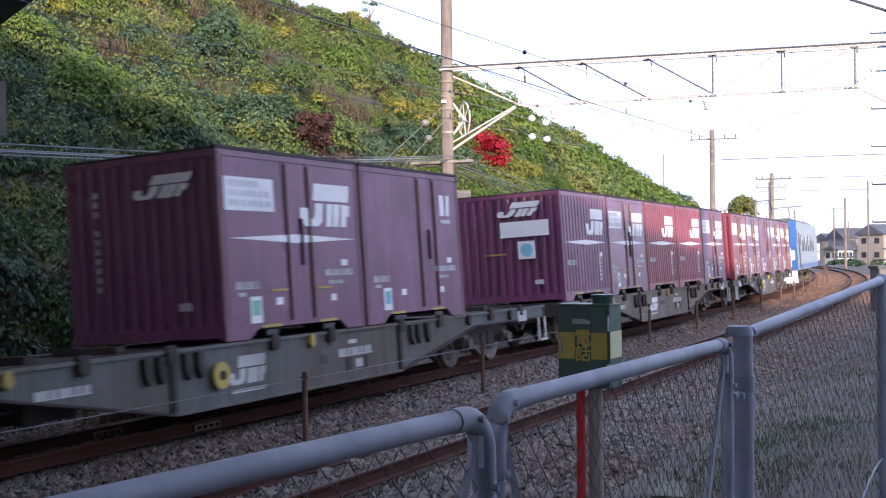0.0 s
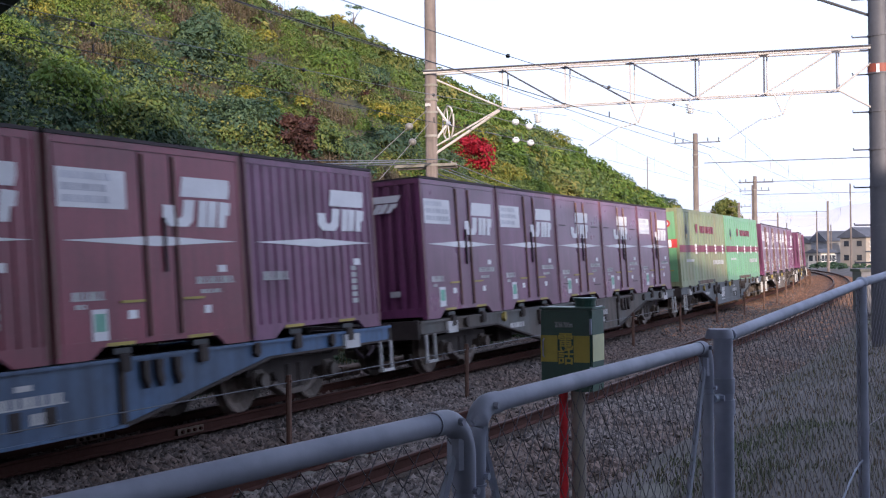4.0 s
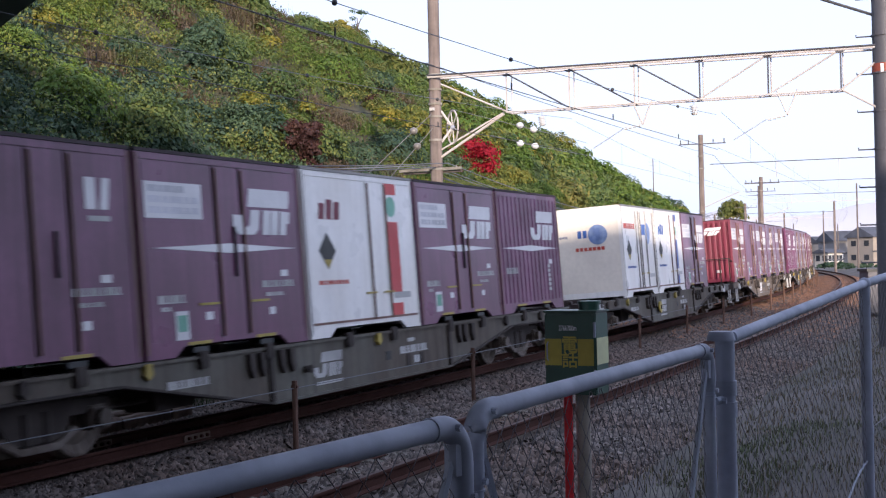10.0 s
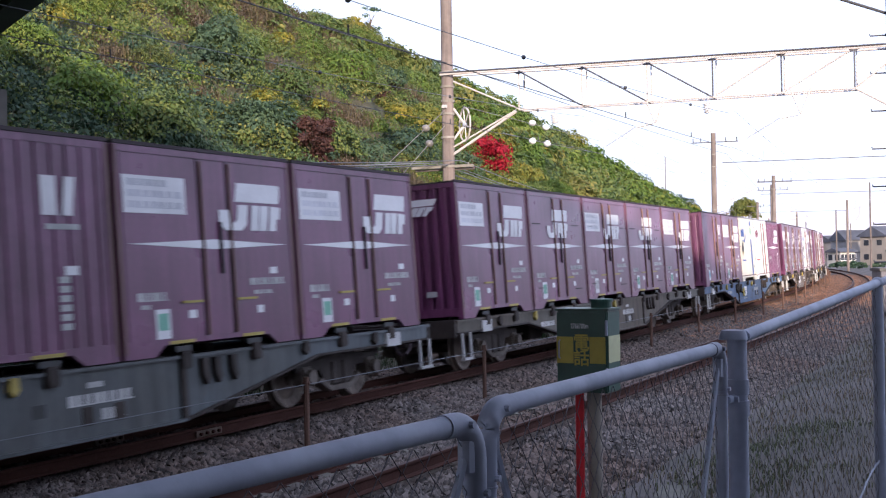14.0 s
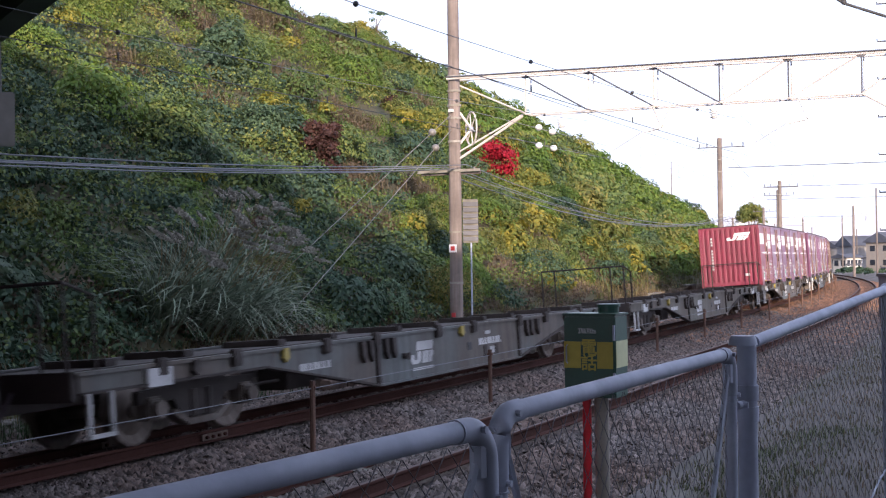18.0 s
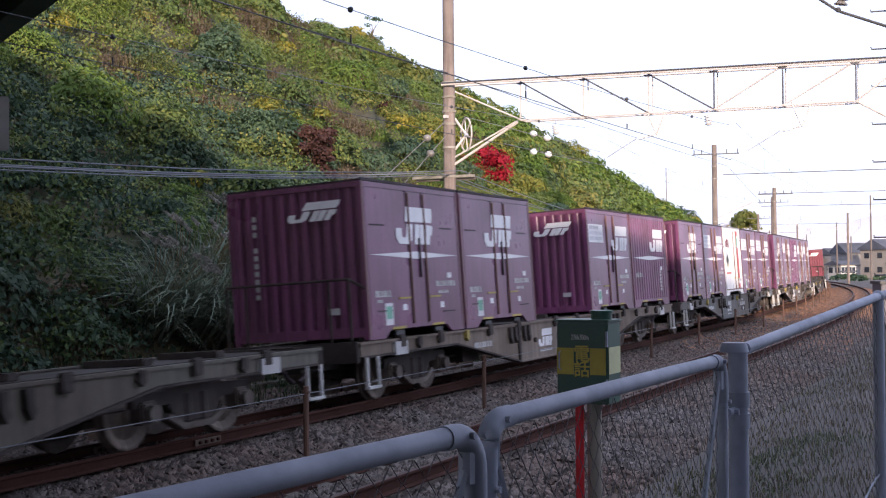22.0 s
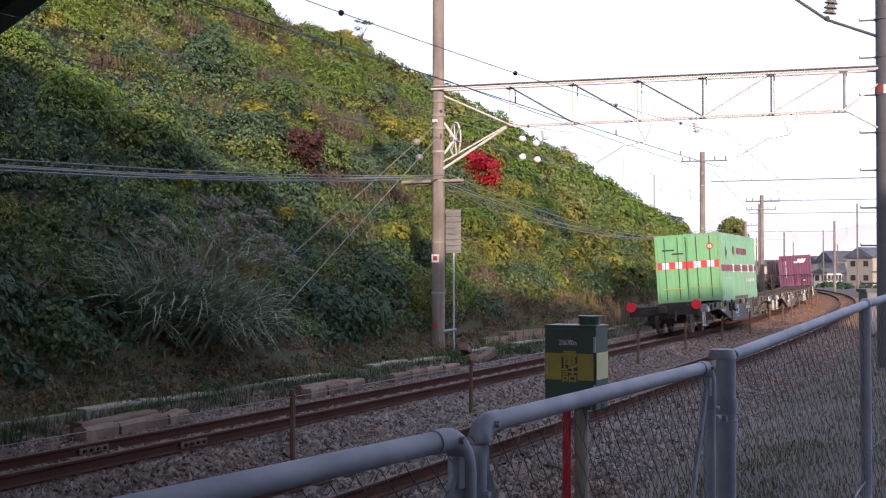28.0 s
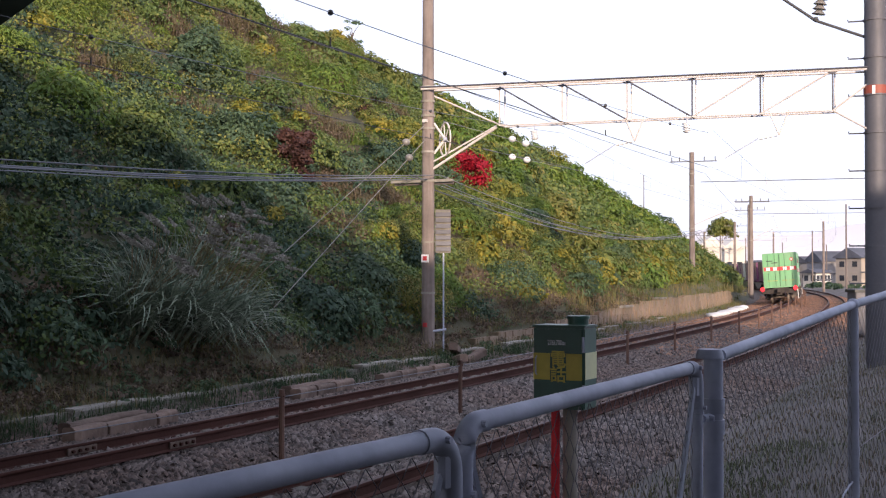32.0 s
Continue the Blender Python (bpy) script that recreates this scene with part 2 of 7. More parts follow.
M["wheel"] = mat("dusty_wheel_steel", (0.19, 0.155, 0.13), 0.7, vary=0.45, tint=(0.06, 0.045, 0.036), grain=12, stain=2.2, bump=0.1, piece=0.15)
M["rail_rust"] = mat("rusty_rail_steel", (0.064, 0.028, 0.022), 0.9, spec=0.15, vary=0.3, grain=25, stain=0.8, bump=0.15)
M["rail_head"] = mat("worn_rail_head", (0.07, 0.036, 0.029), 0.6, metal=0.0, spec=0.3, vary=0.2, grain=40, bump=0.05)
M["ballast"] = mat("crushed_stone", (0.118, 0.100, 0.092), 0.9, vary=0.4, tint=(0.112, 0.078, 0.064), grain=20, stain=0.5, bump=0.5, island=0.8, piece=0)
# brown stone with the orange of the low sun mixed into its colour
M["ballast_sunlit"] = mat("sunlit_crushed_stone", (0.29, 0.145, 0.082), 0.9, vary=0.35, tint=(0.20, 0.108, 0.066), grain=14, stain=0.5, bump=0.6, island=0.4, piece=0)
M["bed"] = mat("dark_crushed_stone_bed", (0.10, 0.070, 0.054), 0.95, vary=0.5, tint=(0.055, 0.042, 0.034), grain=16, stain=3.0, bump=1.0, piece=0)
M["wallstone"] = mat("weathered_brown_wall", (0.20, 0.145, 0.105), 0.9, vary=0.4, tint=(0.13, 0.115, 0.075), grain=7, stain=0.9, bump=0.6, piece=0.18)
M["dirtyconcrete"] = mat("dirty_concrete", (0.20, 0.19, 0.17), 0.9, vary=0.35, tint=(0.09, 0.08, 0.06), grain=9, stain=1.6, bump=0.4, piece=0.2)
M["oldslab"] = mat("dark_old_concrete", (0.115, 0.11, 0.095), 0.95, vary=0.35, tint=(0.06, 0.06, 0.045), grain=12, stain=3, bump=0.4)
M["ground"] = mat("soil_and_dry_grass", (0.098, 0.086, 0.082), 0.95, vary=0.45, tint=(0.062, 0.058, 0.05), grain=9, stain=0.35, bump=0.6, piece=0)
M["undergrowth"] = mat("shaded_undergrowth", (0.060, 0.066, 0.034), 0.95, vary=0.5, tint=(0.095, 0.076, 0.046), grain=7, stain=0.6, bump=1.0, piece=0)
M["concrete"] = mat("weathered_concrete", (0.30, 0.285, 0.26), 0.85, vary=0.25, tint=(0.17, 0.155, 0.125), grain=14, stain=1.2, bump=0.2)
M["pole"] = mat("concrete_pole", (0.20, 0.165, 0.15), 0.85, vary=0.22, tint=(0.135, 0.11, 0.10), streak=0.3, grain=12, stain=1.0, bump=0.1)
M["steelpole"] = mat("dull_grey_steel_pole", (0.10, 0.10, 0.115), 0.6, metal=0.2, vary=0.2, grain=14, stain=1.0, bump=0.06)
M["galv"] = mat("galvanised_steel", (0.42, 0.455, 0.55), 0.6, metal=0.1, vary=0.16, tint=(0.32, 0.35, 0.44), grain=26, stain=6.0, bump=0.06, spec=0.35)
M["wiremesh"] = mat("galvanised_wire", (0.125, 0.12, 0.14), 0.6, metal=0.1, vary=0.2, grain=60, bump=0.0)
M["truss"] = mat("painted_truss_steel", (0.58, 0.55, 0.53), 0.6, vary=0.2, tint=(0.46, 0.41, 0.38), grain=12, stain=1.6, bump=0.08)
M["wire"] = mat("dark_overhead_wire", (0.05, 0.05, 0.055), 0.6, vary=0.1, bump=0.0)
M["cable"] = mat("grey_cable_sheath", (0.14, 0.15, 0.17), 0.6, vary=0.1, bump=0.0)
M["porcelain"] = mat("white_porcelain", (0.72, 0.73, 0.74), 0.25, vary=0.08, bump=0.0)
M["greyporcelain"] = mat("grey_porcelain", (0.20, 0.19, 0.18), 0.35, vary=0.2, bump=0.0)
M["redband"] = mat("faded_red_band", (0.27, 0.06, 0.035), 0.6, vary=0.3, bump=0.03)
M["boxgreen"] = mat("dark_green_box_paint", (0.030, 0.095, 0.070), 0.42, vary=0.2, tint=(0.035, 0.08, 0.06), grain=20, stain=3, bump=0.05)
M["boxyellow"] = mat("yellow_sign_paint", (0.50, 0.40, 0.06), 0.5, vary=0.2, grain=20, bump=0.03)
M["paleyellow"] = mat("pale_yellow_paint", (0.58, 0.60, 0.34), 0.5, vary=0.15, grain=20, bump=0.03)
M["redpole"] = mat("red_conduit", (0.60, 0.02, 0.03), 0.45, vary=0.2, bump=0.03)
M["greypole"] = mat("grey_brown_post", (0.30, 0.27, 0.23), 0.7, vary=0.25, grain=20, bump=0.1)
M["rustpost"] = mat("rusty_steel_post", (0.13, 0.07, 0.05), 0.8, vary=0.3, grain=30, bump=0.2)
M["oldwood"] = mat("weathered_sleeper_wood", (0.165, 0.115, 0.09), 0.85, vary=0.35, tint=(0.085, 0.058, 0.045), grain=18, stain=3, bump=0.3, piece=0.25)
M["bag"] = mat("white_sandbag_cloth", (0.55, 0.54, 0.53), 0.8, vary=0.15, grain=10, stain=3, bump=0.3)
M["girder"] = mat("dark_green_girder_paint", (0.022, 0.042, 0.032), 0.6, vary=0.25, grain=10, stain=0.8, bump=0.08)
M["soffit"] = mat("bridge_concrete", (0.24, 0.235, 0.225), 0.85, vary=0.2, tint=(0.16, 0.155, 0.145), grain=10, stain=0.6, bump=0.15)
M["plaster"] = mat("pale_house_plaster", (0.52, 0.49, 0.44), 0.8, vary=0.1, grain=10, stain=0.4, bump=0.05, piece=0.12)
# beige and grey house walls, dimmed further for fronts that lie in shade
M["beigewall"] = mat("beige_render", (0.33, 0.29, 0.25), 0.85, vary=0.12, grain=8, stain=0.4, bump=0.05, piece=0.15)
M["greywall"] = mat("grey_siding", (0.25, 0.245, 0.25), 0.8, vary=0.15, grain=8, stain=0.4, bump=0.05, piece=0.15)
M["farpole"] = mat("weathered_grey_pole", (0.15, 0.125, 0.115), 0.85, vary=0.2, grain=12, stain=1.0, bump=0.05)
M["roof"] = mat("dark_slate_roof", (0.07, 0.075, 0.095), 0.7, vary=0.3, grain=4, stain=0.5, bump=0.2, piece=0.25)
M["pane"] = mat("window_glass", (0.03, 0.035, 0.045), 0.08, vary=0.1, bump=0.0)
M["bankgrass"] = leaf_mat("short_bank_grass", [(0.075, 0.10, 0.05), (0.11, 0.115, 0.06), (0.16, 0.125, 0.085), (0.20, 0.15, 0.11)], 0.5)
M["bankgreen"] = leaf_mat("green_bank_grass", [(0.07, 0.09, 0.05), (0.095, 0.115, 0.055), (0.12, 0.125, 0.07)], 0.8)
M["grasstuft"] = leaf_mat("grass_blades", [(0.05, 0.085, 0.03), (0.09, 0.11, 0.035), (0.17, 0.14, 0.06), (0.24, 0.18, 0.09)], 0.3)
M["deadgrass"] = leaf_mat("dead_grass_blades", [(0.07, 0.075, 0.035), (0.11, 0.095, 0.05), (0.16, 0.125, 0.07), (0.21, 0.165, 0.10)], 0.4)
M["tuftdark"] = leaf_mat("dark_grass_tufts", [(0.025, 0.05, 0.024), (0.04, 0.07, 0.03), (0.06, 0.09, 0.036)], 0.6)
M["dry"] = leaf_mat("dry_grass_blades", [(0.075, 0.075, 0.035), (0.14, 0.105, 0.056), (0.22, 0.165, 0.088), (0.30, 0.235, 0.135)], 0.3)
M["leaf"] = leaf_mat("slope_leaves", [(0.044, 0.080, 0.028), (0.070, 0.115, 0.036), (0.105, 0.152, 0.043), (0.155, 0.185, 0.05), (0.25, 0.225, 0.06)], 0.16)
# leafdark and leafblue lean blue green for the bluish shade low down
M["leafdark"] = leaf_mat("dark_slope_leaves", [(0.026, 0.054, 0.038), (0.040, 0.076, 0.048), (0.058, 0.096, 0.056), (0.09, 0.12, 0.058)], 0.2)
M["leafolive"] = leaf_mat("olive_leaves", [(0.066, 0.092, 0.028), (0.10, 0.128, 0.033), (0.145, 0.16, 0.040), (0.20, 0.19, 0.05), (0.28, 0.23, 0.07)], 0.2)
M["leafblue"] = leaf_mat("grey_green_leaves", [(0.042, 0.080, 0.048), (0.062, 0.108, 0.060), (0.090, 0.138, 0.072), (0.13, 0.165, 0.078)], 0.25)
M["leaffern"] = leaf_mat("bright_green_leaves", [(0.060, 0.115, 0.024), (0.095, 0.165, 0.030), (0.14, 0.20, 0.036), (0.21, 0.23, 0.045)], 0.3)
M["leafgold"] = leaf_mat("yellow_leaves", [(0.09, 0.13, 0.03), (0.15, 0.17, 0.034), (0.25, 0.22, 0.036), (0.38, 0.30, 0.045)], 0.4)
M["leafred"] = leaf_mat("red_maple_leaves", [(0.18, 0.008, 0.016), (0.30, 0.010, 0.026), (0.40, 0.02, 0.035)], 0.6)
M["litter"] = leaf_mat("brown_leaf_litter", [(0.065, 0.05, 0.04), (0.105, 0.08, 0.06), (0.15, 0.113, 0.084), (0.21, 0.16, 0.12)], 1.2)
M["leafrust"] = leaf_mat("rust_brown_leaves", [(0.045, 0.024, 0.022), (0.07, 0.032, 0.028), (0.10, 0.055, 0.04)], 0.5)
M["pampas"] = leaf_mat("pampas_blades", [(0.09, 0.13, 0.09), (0.15, 0.20, 0.14), (0.23, 0.28, 0.20), (0.34, 0.36, 0.29)], 0.6)
M["plume"] = leaf_mat("pampas_plumes", [(0.20, 0.20, 0.17), (0.28, 0.27, 0.235), (0.34, 0.325, 0.285)], 0.6)
M["bark"] = mat("grey_bark", (0.12, 0.09, 0.065), 0.9, vary=0.35, grain=15, bump=0.5)
# distance haze is put into the base colour
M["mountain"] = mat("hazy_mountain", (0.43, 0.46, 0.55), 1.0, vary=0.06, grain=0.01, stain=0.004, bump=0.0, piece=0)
M["locoblue"] = mat("blue_locomotive_paint", (0.035, 0.11, 0.30), 0.35, vary=0.15, bump=0.03)
M["locowhite"] = mat("pale_locomotive_paint", (0.27, 0.32, 0.36), 0.4, vary=0.15, bump=0.03)
M["lampred"] = mat("red_marker_disc", (0.75, 0.012, 0.035), 0.5, vary=0.1, bump=0.0)


# ---- mesh building ----
class Mesh:
    """Collects faces; every shape added is closed and has its own thickness."""

    def __init__(self):
        self.v, self.f = [], []

    def poly(self, verts, faces):
        k = len(self.v)
        self.v += [tuple(p) for p in verts]
        self.f += [tuple(i + k for i in q) for q in faces]
        return self

    def box(self, x0, x1, y0, y1, z0, z1, m=None):
        vs = [Vector((x, y, z)) for z in (z0, z1) for y in (y0, y1) for x in (x0, x1)]
        if m is not None:
            vs = [m @ p for p in vs]
        return self.poly(vs, [(0, 2, 3, 1), (4, 5, 7, 6), (0, 1, 5, 4), (2, 6, 7, 3), (0, 4, 6, 2), (1, 3, 7, 5)])

    def prism(self, outline, y0, y1, axis="y"):
        """An outline of (x, z) pushed from y0 to y1; for axis x the outline is of (y, z), for z of (x, y)."""
        n = len(outline)
        put = {"y": lambda a, b, c: (a, c, b), "x": lambda a, b, c: (c, a, b), "z": lambda a, b, c: (a, b, c)}[axis]
        vs = [put(a, b, y0) for a, b in outline] + [put(a, b, y1) for a, b in outline]
        fs = [tuple(range(n)), tuple(range(2 * n - 1, n - 1, -1))] + [(i, i + n, (i + 1) % n + n, (i + 1) % n) for i in range(n)]
        return self.poly(vs, fs)

    def tube(self, points, r, n=8, r1=None, closed=False):
        pts = [Vector(p) for p in points]
        m = len(pts)
        rings = []
        for i, p in enumerate(pts):
            d = (pts[min(i + 1, m - 1)] - pts[max(i - 1, 0)]).normalized()
            a = Vector((0, 0, 1)) if abs(d.z) < 0.9 else Vector((1, 0, 0))
            u = d.cross(a).normalized()
            w = d.cross(u)
            q = r if r1 is None else r + (r1 - r) * i / (m - 1)
            rings.append([p + (u * math.cos(2 * math.pi * k / n) + w * math.sin(2 * math.pi * k / n)) * q for k in range(n)])
        vs = [p for ring in rings for p in ring]
        fs = [(i * n + k, i * n + (k + 1) % n, (i + 1) * n + (k + 1) % n, (i + 1) * n + k) for i in range(m - 1) for k in range(n)]
        self.poly(vs, fs)
        return self.poly(rings[0] + rings[-1], [tuple(range(n - 1, -1, -1)), tuple(range(n, 2 * n))])

    def ball(self, c, r, n=8, squash=1.0):
        vs, fs = [], []
        h = n // 2
        for i in range(h + 1):
            a = math.pi * i / h
            for k in range(n):
                b = 2 * math.pi * k / n
                vs.append((c[0] + r * math.sin(a) * math.cos(b), c[1] + r * math.sin(a) * math.sin(b), c[2] + r * squash * math.cos(a)))
        fs = [(i * n + k, (i + 1) * n + k, (i + 1) * n + (k + 1) % n, i * n + (k + 1) % n) for i in range(h) for k in range(n)]
        return self.poly(vs, fs)

    def data(self, name, material, smooth=False, bevel=0.0):
        me = bpy.data.meshes.new(name)
        me.from_pydata(self.v, [], self.f)
        if bevel:
            bm = bmesh.new()
            bm.from_mesh(me)
            bmesh.ops.remove_doubles(bm, verts=bm.verts, dist=1e-5)
            bmesh.ops.bevel(bm, geom=bm.edges[:], offset=bevel, segments=2, affect="EDGES", clamp_overlap=True)
            bm.to_mesh(me)
            bm.free()
        me.materials.append(M[material])
        if smooth:
            me.polygons.foreach_set("use_smooth", [True] * len(me.polygons))
        me.update()
        return me


def thing(name, m=None):
    ob = new(name)
    if m is not None:
        ob.matrix_basis = m
    return ob


def part(name, mesh, material, parent, label="", smooth=False, bevel=0.0):
    ob = new(name, mesh.data(name, material, smooth, bevel) if isinstance(mesh, Mesh) else mesh)
    ob.parent = parent
    return tagged(ob, label) if label else ob


def sheet(name, verts, faces, material, smooth=False):
    """One mesh object from arrays; all faces have as many corners."""
    verts, faces = np.asarray(verts, np.float32), np.asarray(faces, np.int32)
    me = bpy.data.meshes.new(name)
    k = faces.shape[1]
    me.vertices.add(len(verts))
    me.vertices.foreach_set("co", verts.ravel())
    me.loops.add(faces.size)
    me.loops.foreach_set("vertex_index", faces.ravel())
    me.polygons.add(len(faces))
    me.polygons.foreach_set("loop_start", np.arange(0, faces.size, k, dtype=np.int32))
    me.polygons.foreach_set("loop_total", np.full(len(faces), k, np.int32))
    if smooth:
        me.polygons.foreach_set("use_smooth", np.ones(len(faces), bool))
    me.materials.append(M[material])
    me.update(calc_edges=True)
    me.validate()
    return new(name, me)


# ---- the line of the railway: arc length s, offset to the left, height over the rails ----
CANT = radians(3.54)
_ds = 0.5
_ss = np.arange(-700, 900, _ds)
_k = np.clip(0.000994 + 8.455e-6 * _ss, 0, 0.0019)
_h = np.cumsum(_k) * _ds
_x, _y = np.cumsum(np.cos(_h)) * _ds, np.cumsum(np.sin(_h)) * _ds
_o = int(np.argmin(abs(_ss)))
_h = _h - _h[_o]
_x, _y = np.cumsum(np.cos(_h)) * _ds, np.cumsum(np.sin(_h)) * _ds
_x, _y = _x - _x[_o], _y - _y[_o] + 10.377


def line(s):
    """Plan position and heading of the line at s (numbers or arrays)."""
    return np.interp(s, _ss, _x), np.interp(s, _ss, _y), np.interp(s, _ss, _h)


def at(s, lat, z=0.0):
    x, y, h = line(s)
    return Vector((float(x - math.sin(h) * lat), float(y + math.cos(h) * lat), z))


def at_np(s, lat, z):
    x, y, h = line(s)
    return np.stack([x - np.sin(h) * lat, y + np.cos(h) * lat, z + 0 * s], -1)


def ride(s, wheelbase=14.2):
    """Pose of a vehicle whose middle is at s: it stands on the rails on its two bogies and leans with the banked track."""
    a, b = at(s - wheelbase / 2, 0), at(s + wheelbase / 2, 0)
    d = b - a
    return Matrix.Translation((a + b) / 2) @ Matrix.Rotation(math.atan2(d.y, d.x), 4, "Z") @ Matrix.Rotation(-CANT, 4, "X")

# ---- the land ----
rng = np.random.default_rng(5)


def hill_top(s):
    return np.interp(s, [0, 45, 60, 75, 90, 110, 135, 165, 210, 300], [13.7, 13.95, 13.9, 12.75, 12.1, 11.6, 10.1, 8.0, 7.2, 6.0])


def hill_z(s, lat):
    """Height of the slope beside the line: a ledge, a low wall further along, then about forty degrees up to a rounded crest."""
    foot = np.interp(s, [30, 36, 60, 95, 110], [0.25, 0.6, 1.0, 0.95, 0.6])
    z = foot + np.clip(lat - 4.0, 0, None) * np.interp(s, [45, 60, 80, 110], [0.86, 0.80, 0.74, 0.66])
    top = hill_top(s)
    return np.where(z < top - 0.8, z, top - 0.8 + 0.8 * np.tanh((z - top + 0.8) / 1.6)) - 0.25


# one sheet of ground to the horizon, with the shallow cutting of the line in it
def grid(name, ss, lats, height, material, smooth=True):
    S, L = np.meshgrid(ss, lats, indexing="ij")
    z = height(S, L)
    v = at_np(S.ravel(), L.ravel(), z.ravel())
    n = len(lats)
    i = (np.arange(len(ss) - 1)[:, None] * n + np.arange(n - 1)[None, :]).ravel()
    return sheet(name, v, np.stack([i, i + n, i + n + 1, i + 1], -1), material, smooth)


g = []
for a in (-4000, -1200, -400, -120, 120, 400, 1200, 4000):
    for b in (-4000, -1200, -400, -120, 120, 400, 1200, 4000):
        g.append((a, b, -0.62))
tagged(sheet("ground", g, [(i * 8 + j, i * 8 + j + 8, i * 8 + j + 9, i * 8 + j + 1) for i in range(7) for j in range(7)], "ground"), "dry soil and rough grass beyond the railway", "ground", kind="structure")


def bank_z(S, L):
    z = np.interp(-L, [6.2, 7.0, 8.2, 9.5, 30, 60], [-0.42, -0.25, 0.05, 0.15, 0.15, -0.7])
    return z + 0.03 * np.sin(S * 1.7 + L * 2.1) + 0.02 * np.sin(S * 4.1 - L * 3.3)


tagged(grid("bank", np.arange(-30, 160, 1.0), -np.array([60, 30, 14, 10, 9, 8.4, 7.8, 7.2, 6.7, 6.2]), bank_z, "ground"), "low bank of soil and grass by the fence", "ground", kind="structure")
slope_lats = np.concatenate([np.arange(2.6, 8, 0.6), np.arange(8, 24, 1.2), [30, 45, 70]])


def slope_z(S, L):
    z = np.where(L < 3.9, -0.30 + np.clip(L - 2.6, 0, 1.3) * 0.22, hill_z(S, L))
    return z + np.where(L > 4.2, 0.25 * np.sin(S * 0.9 + L * 1.3) * np.sin(L * 0.7 - S * 0.31), 0)


tagged(grid("hillside", np.arange(-60, 320, 1.5), slope_lats, slope_z, "undergrowth"), "steep overgrown railway slope of brown soil", "hillside", kind="structure")

# ballast bed under both tracks, and its loose stones
bed_lat = np.array([-6.4, -5.6, -4.9, -2.7, -1.95, -1.6, -1.1, 1.1, 1.7, 2.6, 3.12])
bed_z = np.array([-0.50, -0.34, -0.20, -0.20, -0.34, -0.34, -0.17, -0.20, -0.28, -0.28, -0.15])
tagged(grid("ballast_bed", np.arange(-200, 420, 2.0), bed_lat, lambda S, L: np.interp(L, bed_lat, bed_z), "bed", False), "bed of grey brown crushed stone under the tracks", "ballast", kind="structure")


def stones(name, n, s0, s1, l0, l1, size, lift=0.0, power=1.6, material="ballast"):
    s = s0 + (s1 - s0) * rng.random(n) ** power
    lat = l0 + (l1 - l0) * rng.random(n)
    keep = (np.abs(np.abs(lat) - 0.533) > 0.10) & (np.abs(np.abs(lat + 3.8) - 0.533) > 0.10)
    s, lat = s[keep], lat[keep]
    z = np.interp(lat, bed_lat, bed_z) + lift
    c = at_np(s, lat, z)
    m = len(s)
    base = np.array([(1, 0, -0.3), (0, 1, -0.3), (-1, 0, -0.3), (0, -1, -0.3), (0.15, 0.1, 0.9)], float)
    q = rng.normal(size=(m, 3, 3)) * 0.35 + np.eye(3)
    r = size * (0.55 + 0.9 * rng.random(m))
    v = c[:, None, :] + (base[None] @ q) * r[:, None, None] * np.array([1, 1, 0.75])
    f = np.array([(0, 1, 4), (1, 2, 4), (2, 3, 4), (3, 0, 4)])
    ob = sheet(name, v.reshape(-1, 3), (f[None] + (np.arange(m) * 5)[:, None, None]).reshape(-1, 3), material)
    return tagged(ob, "loose grey and brown ballast stones between the rails", "ballast", kind="stuff")


stones("ballast_stones", 135000, 8, 55, -6.4, 1.85, 0.040, 0.012, power=1.9)
stones("scattered_stones", 6000, 8, 55, 1.8, 3.1, 0.034, 0.008, power=1.6)
# far stones carry the sunlit orange in their colour
stones("far_ballast_stones", 32000, 36, 130, -5.8, 2.4, 0.055, power=1.1, material="ballast_sunlit")

# rails: foot, web and head, with the head worn bright; both tracks bank with the curve
RAIL = [(-0.063, -0.153), (0.063, -0.153), (0.063, -0.14), (0.012, -0.125), (0.010, -0.045), (0.032, -0.035), (0.032, -0.006), (0.026, 0.0), (-0.026, 0.0), (-0.032, -0.006), (-0.032, -0.035), (-0.010, -0.045), (-0.012, -0.125), (-0.063, -0.14)]


def rail(centre, side):
    ss = np.concatenate([np.arange(-200, 0, 4.0), np.arange(0, 140, 1.0), np.arange(140, 420, 4.0)])
    prof = np.array(RAIL)
    n = len(prof)
    c, sn = math.cos(CANT), math.sin(CANT)
    off, zz = side * 0.5655 * c + prof[:, 0] + 0 * sn, prof[:, 1] - side * 0.5655 * sn
    S = np.repeat(ss, n)
    v = at_np(S, centre + np.tile(off, len(ss)), np.tile(zz, len(ss)))
    i = np.arange(len(ss) - 1)[:, None] * n
    k = np.arange(n)[None, :]
    f = np.stack([i + k, i + (k + 1) % n, i + n + (k + 1) % n, i + n + k], -1).reshape(-1, 4)
    ob = thing("rail")
    k = np.tile(np.arange(n), len(ss) - 1)
    for name, sides, material in (("rail_foot", (0, 1, 2, 12, 13), "rail_rust"), ("rail_web", (3, 11), "rail_rust"), ("rail_head", (4, 5, 6, 8, 9, 10), "rail_rust"), ("running_surface", (7,), "rail_head")):
        p = sheet(name, v, f[np.isin(k, sides)], material)
        p.parent = ob
    return tagged(ob, "rust brown steel rail with a worn head", "rail", "rails of the railway")


for centre in (0.0, -3.8):
    for side in (-1, 1):
        rail(centre, side)

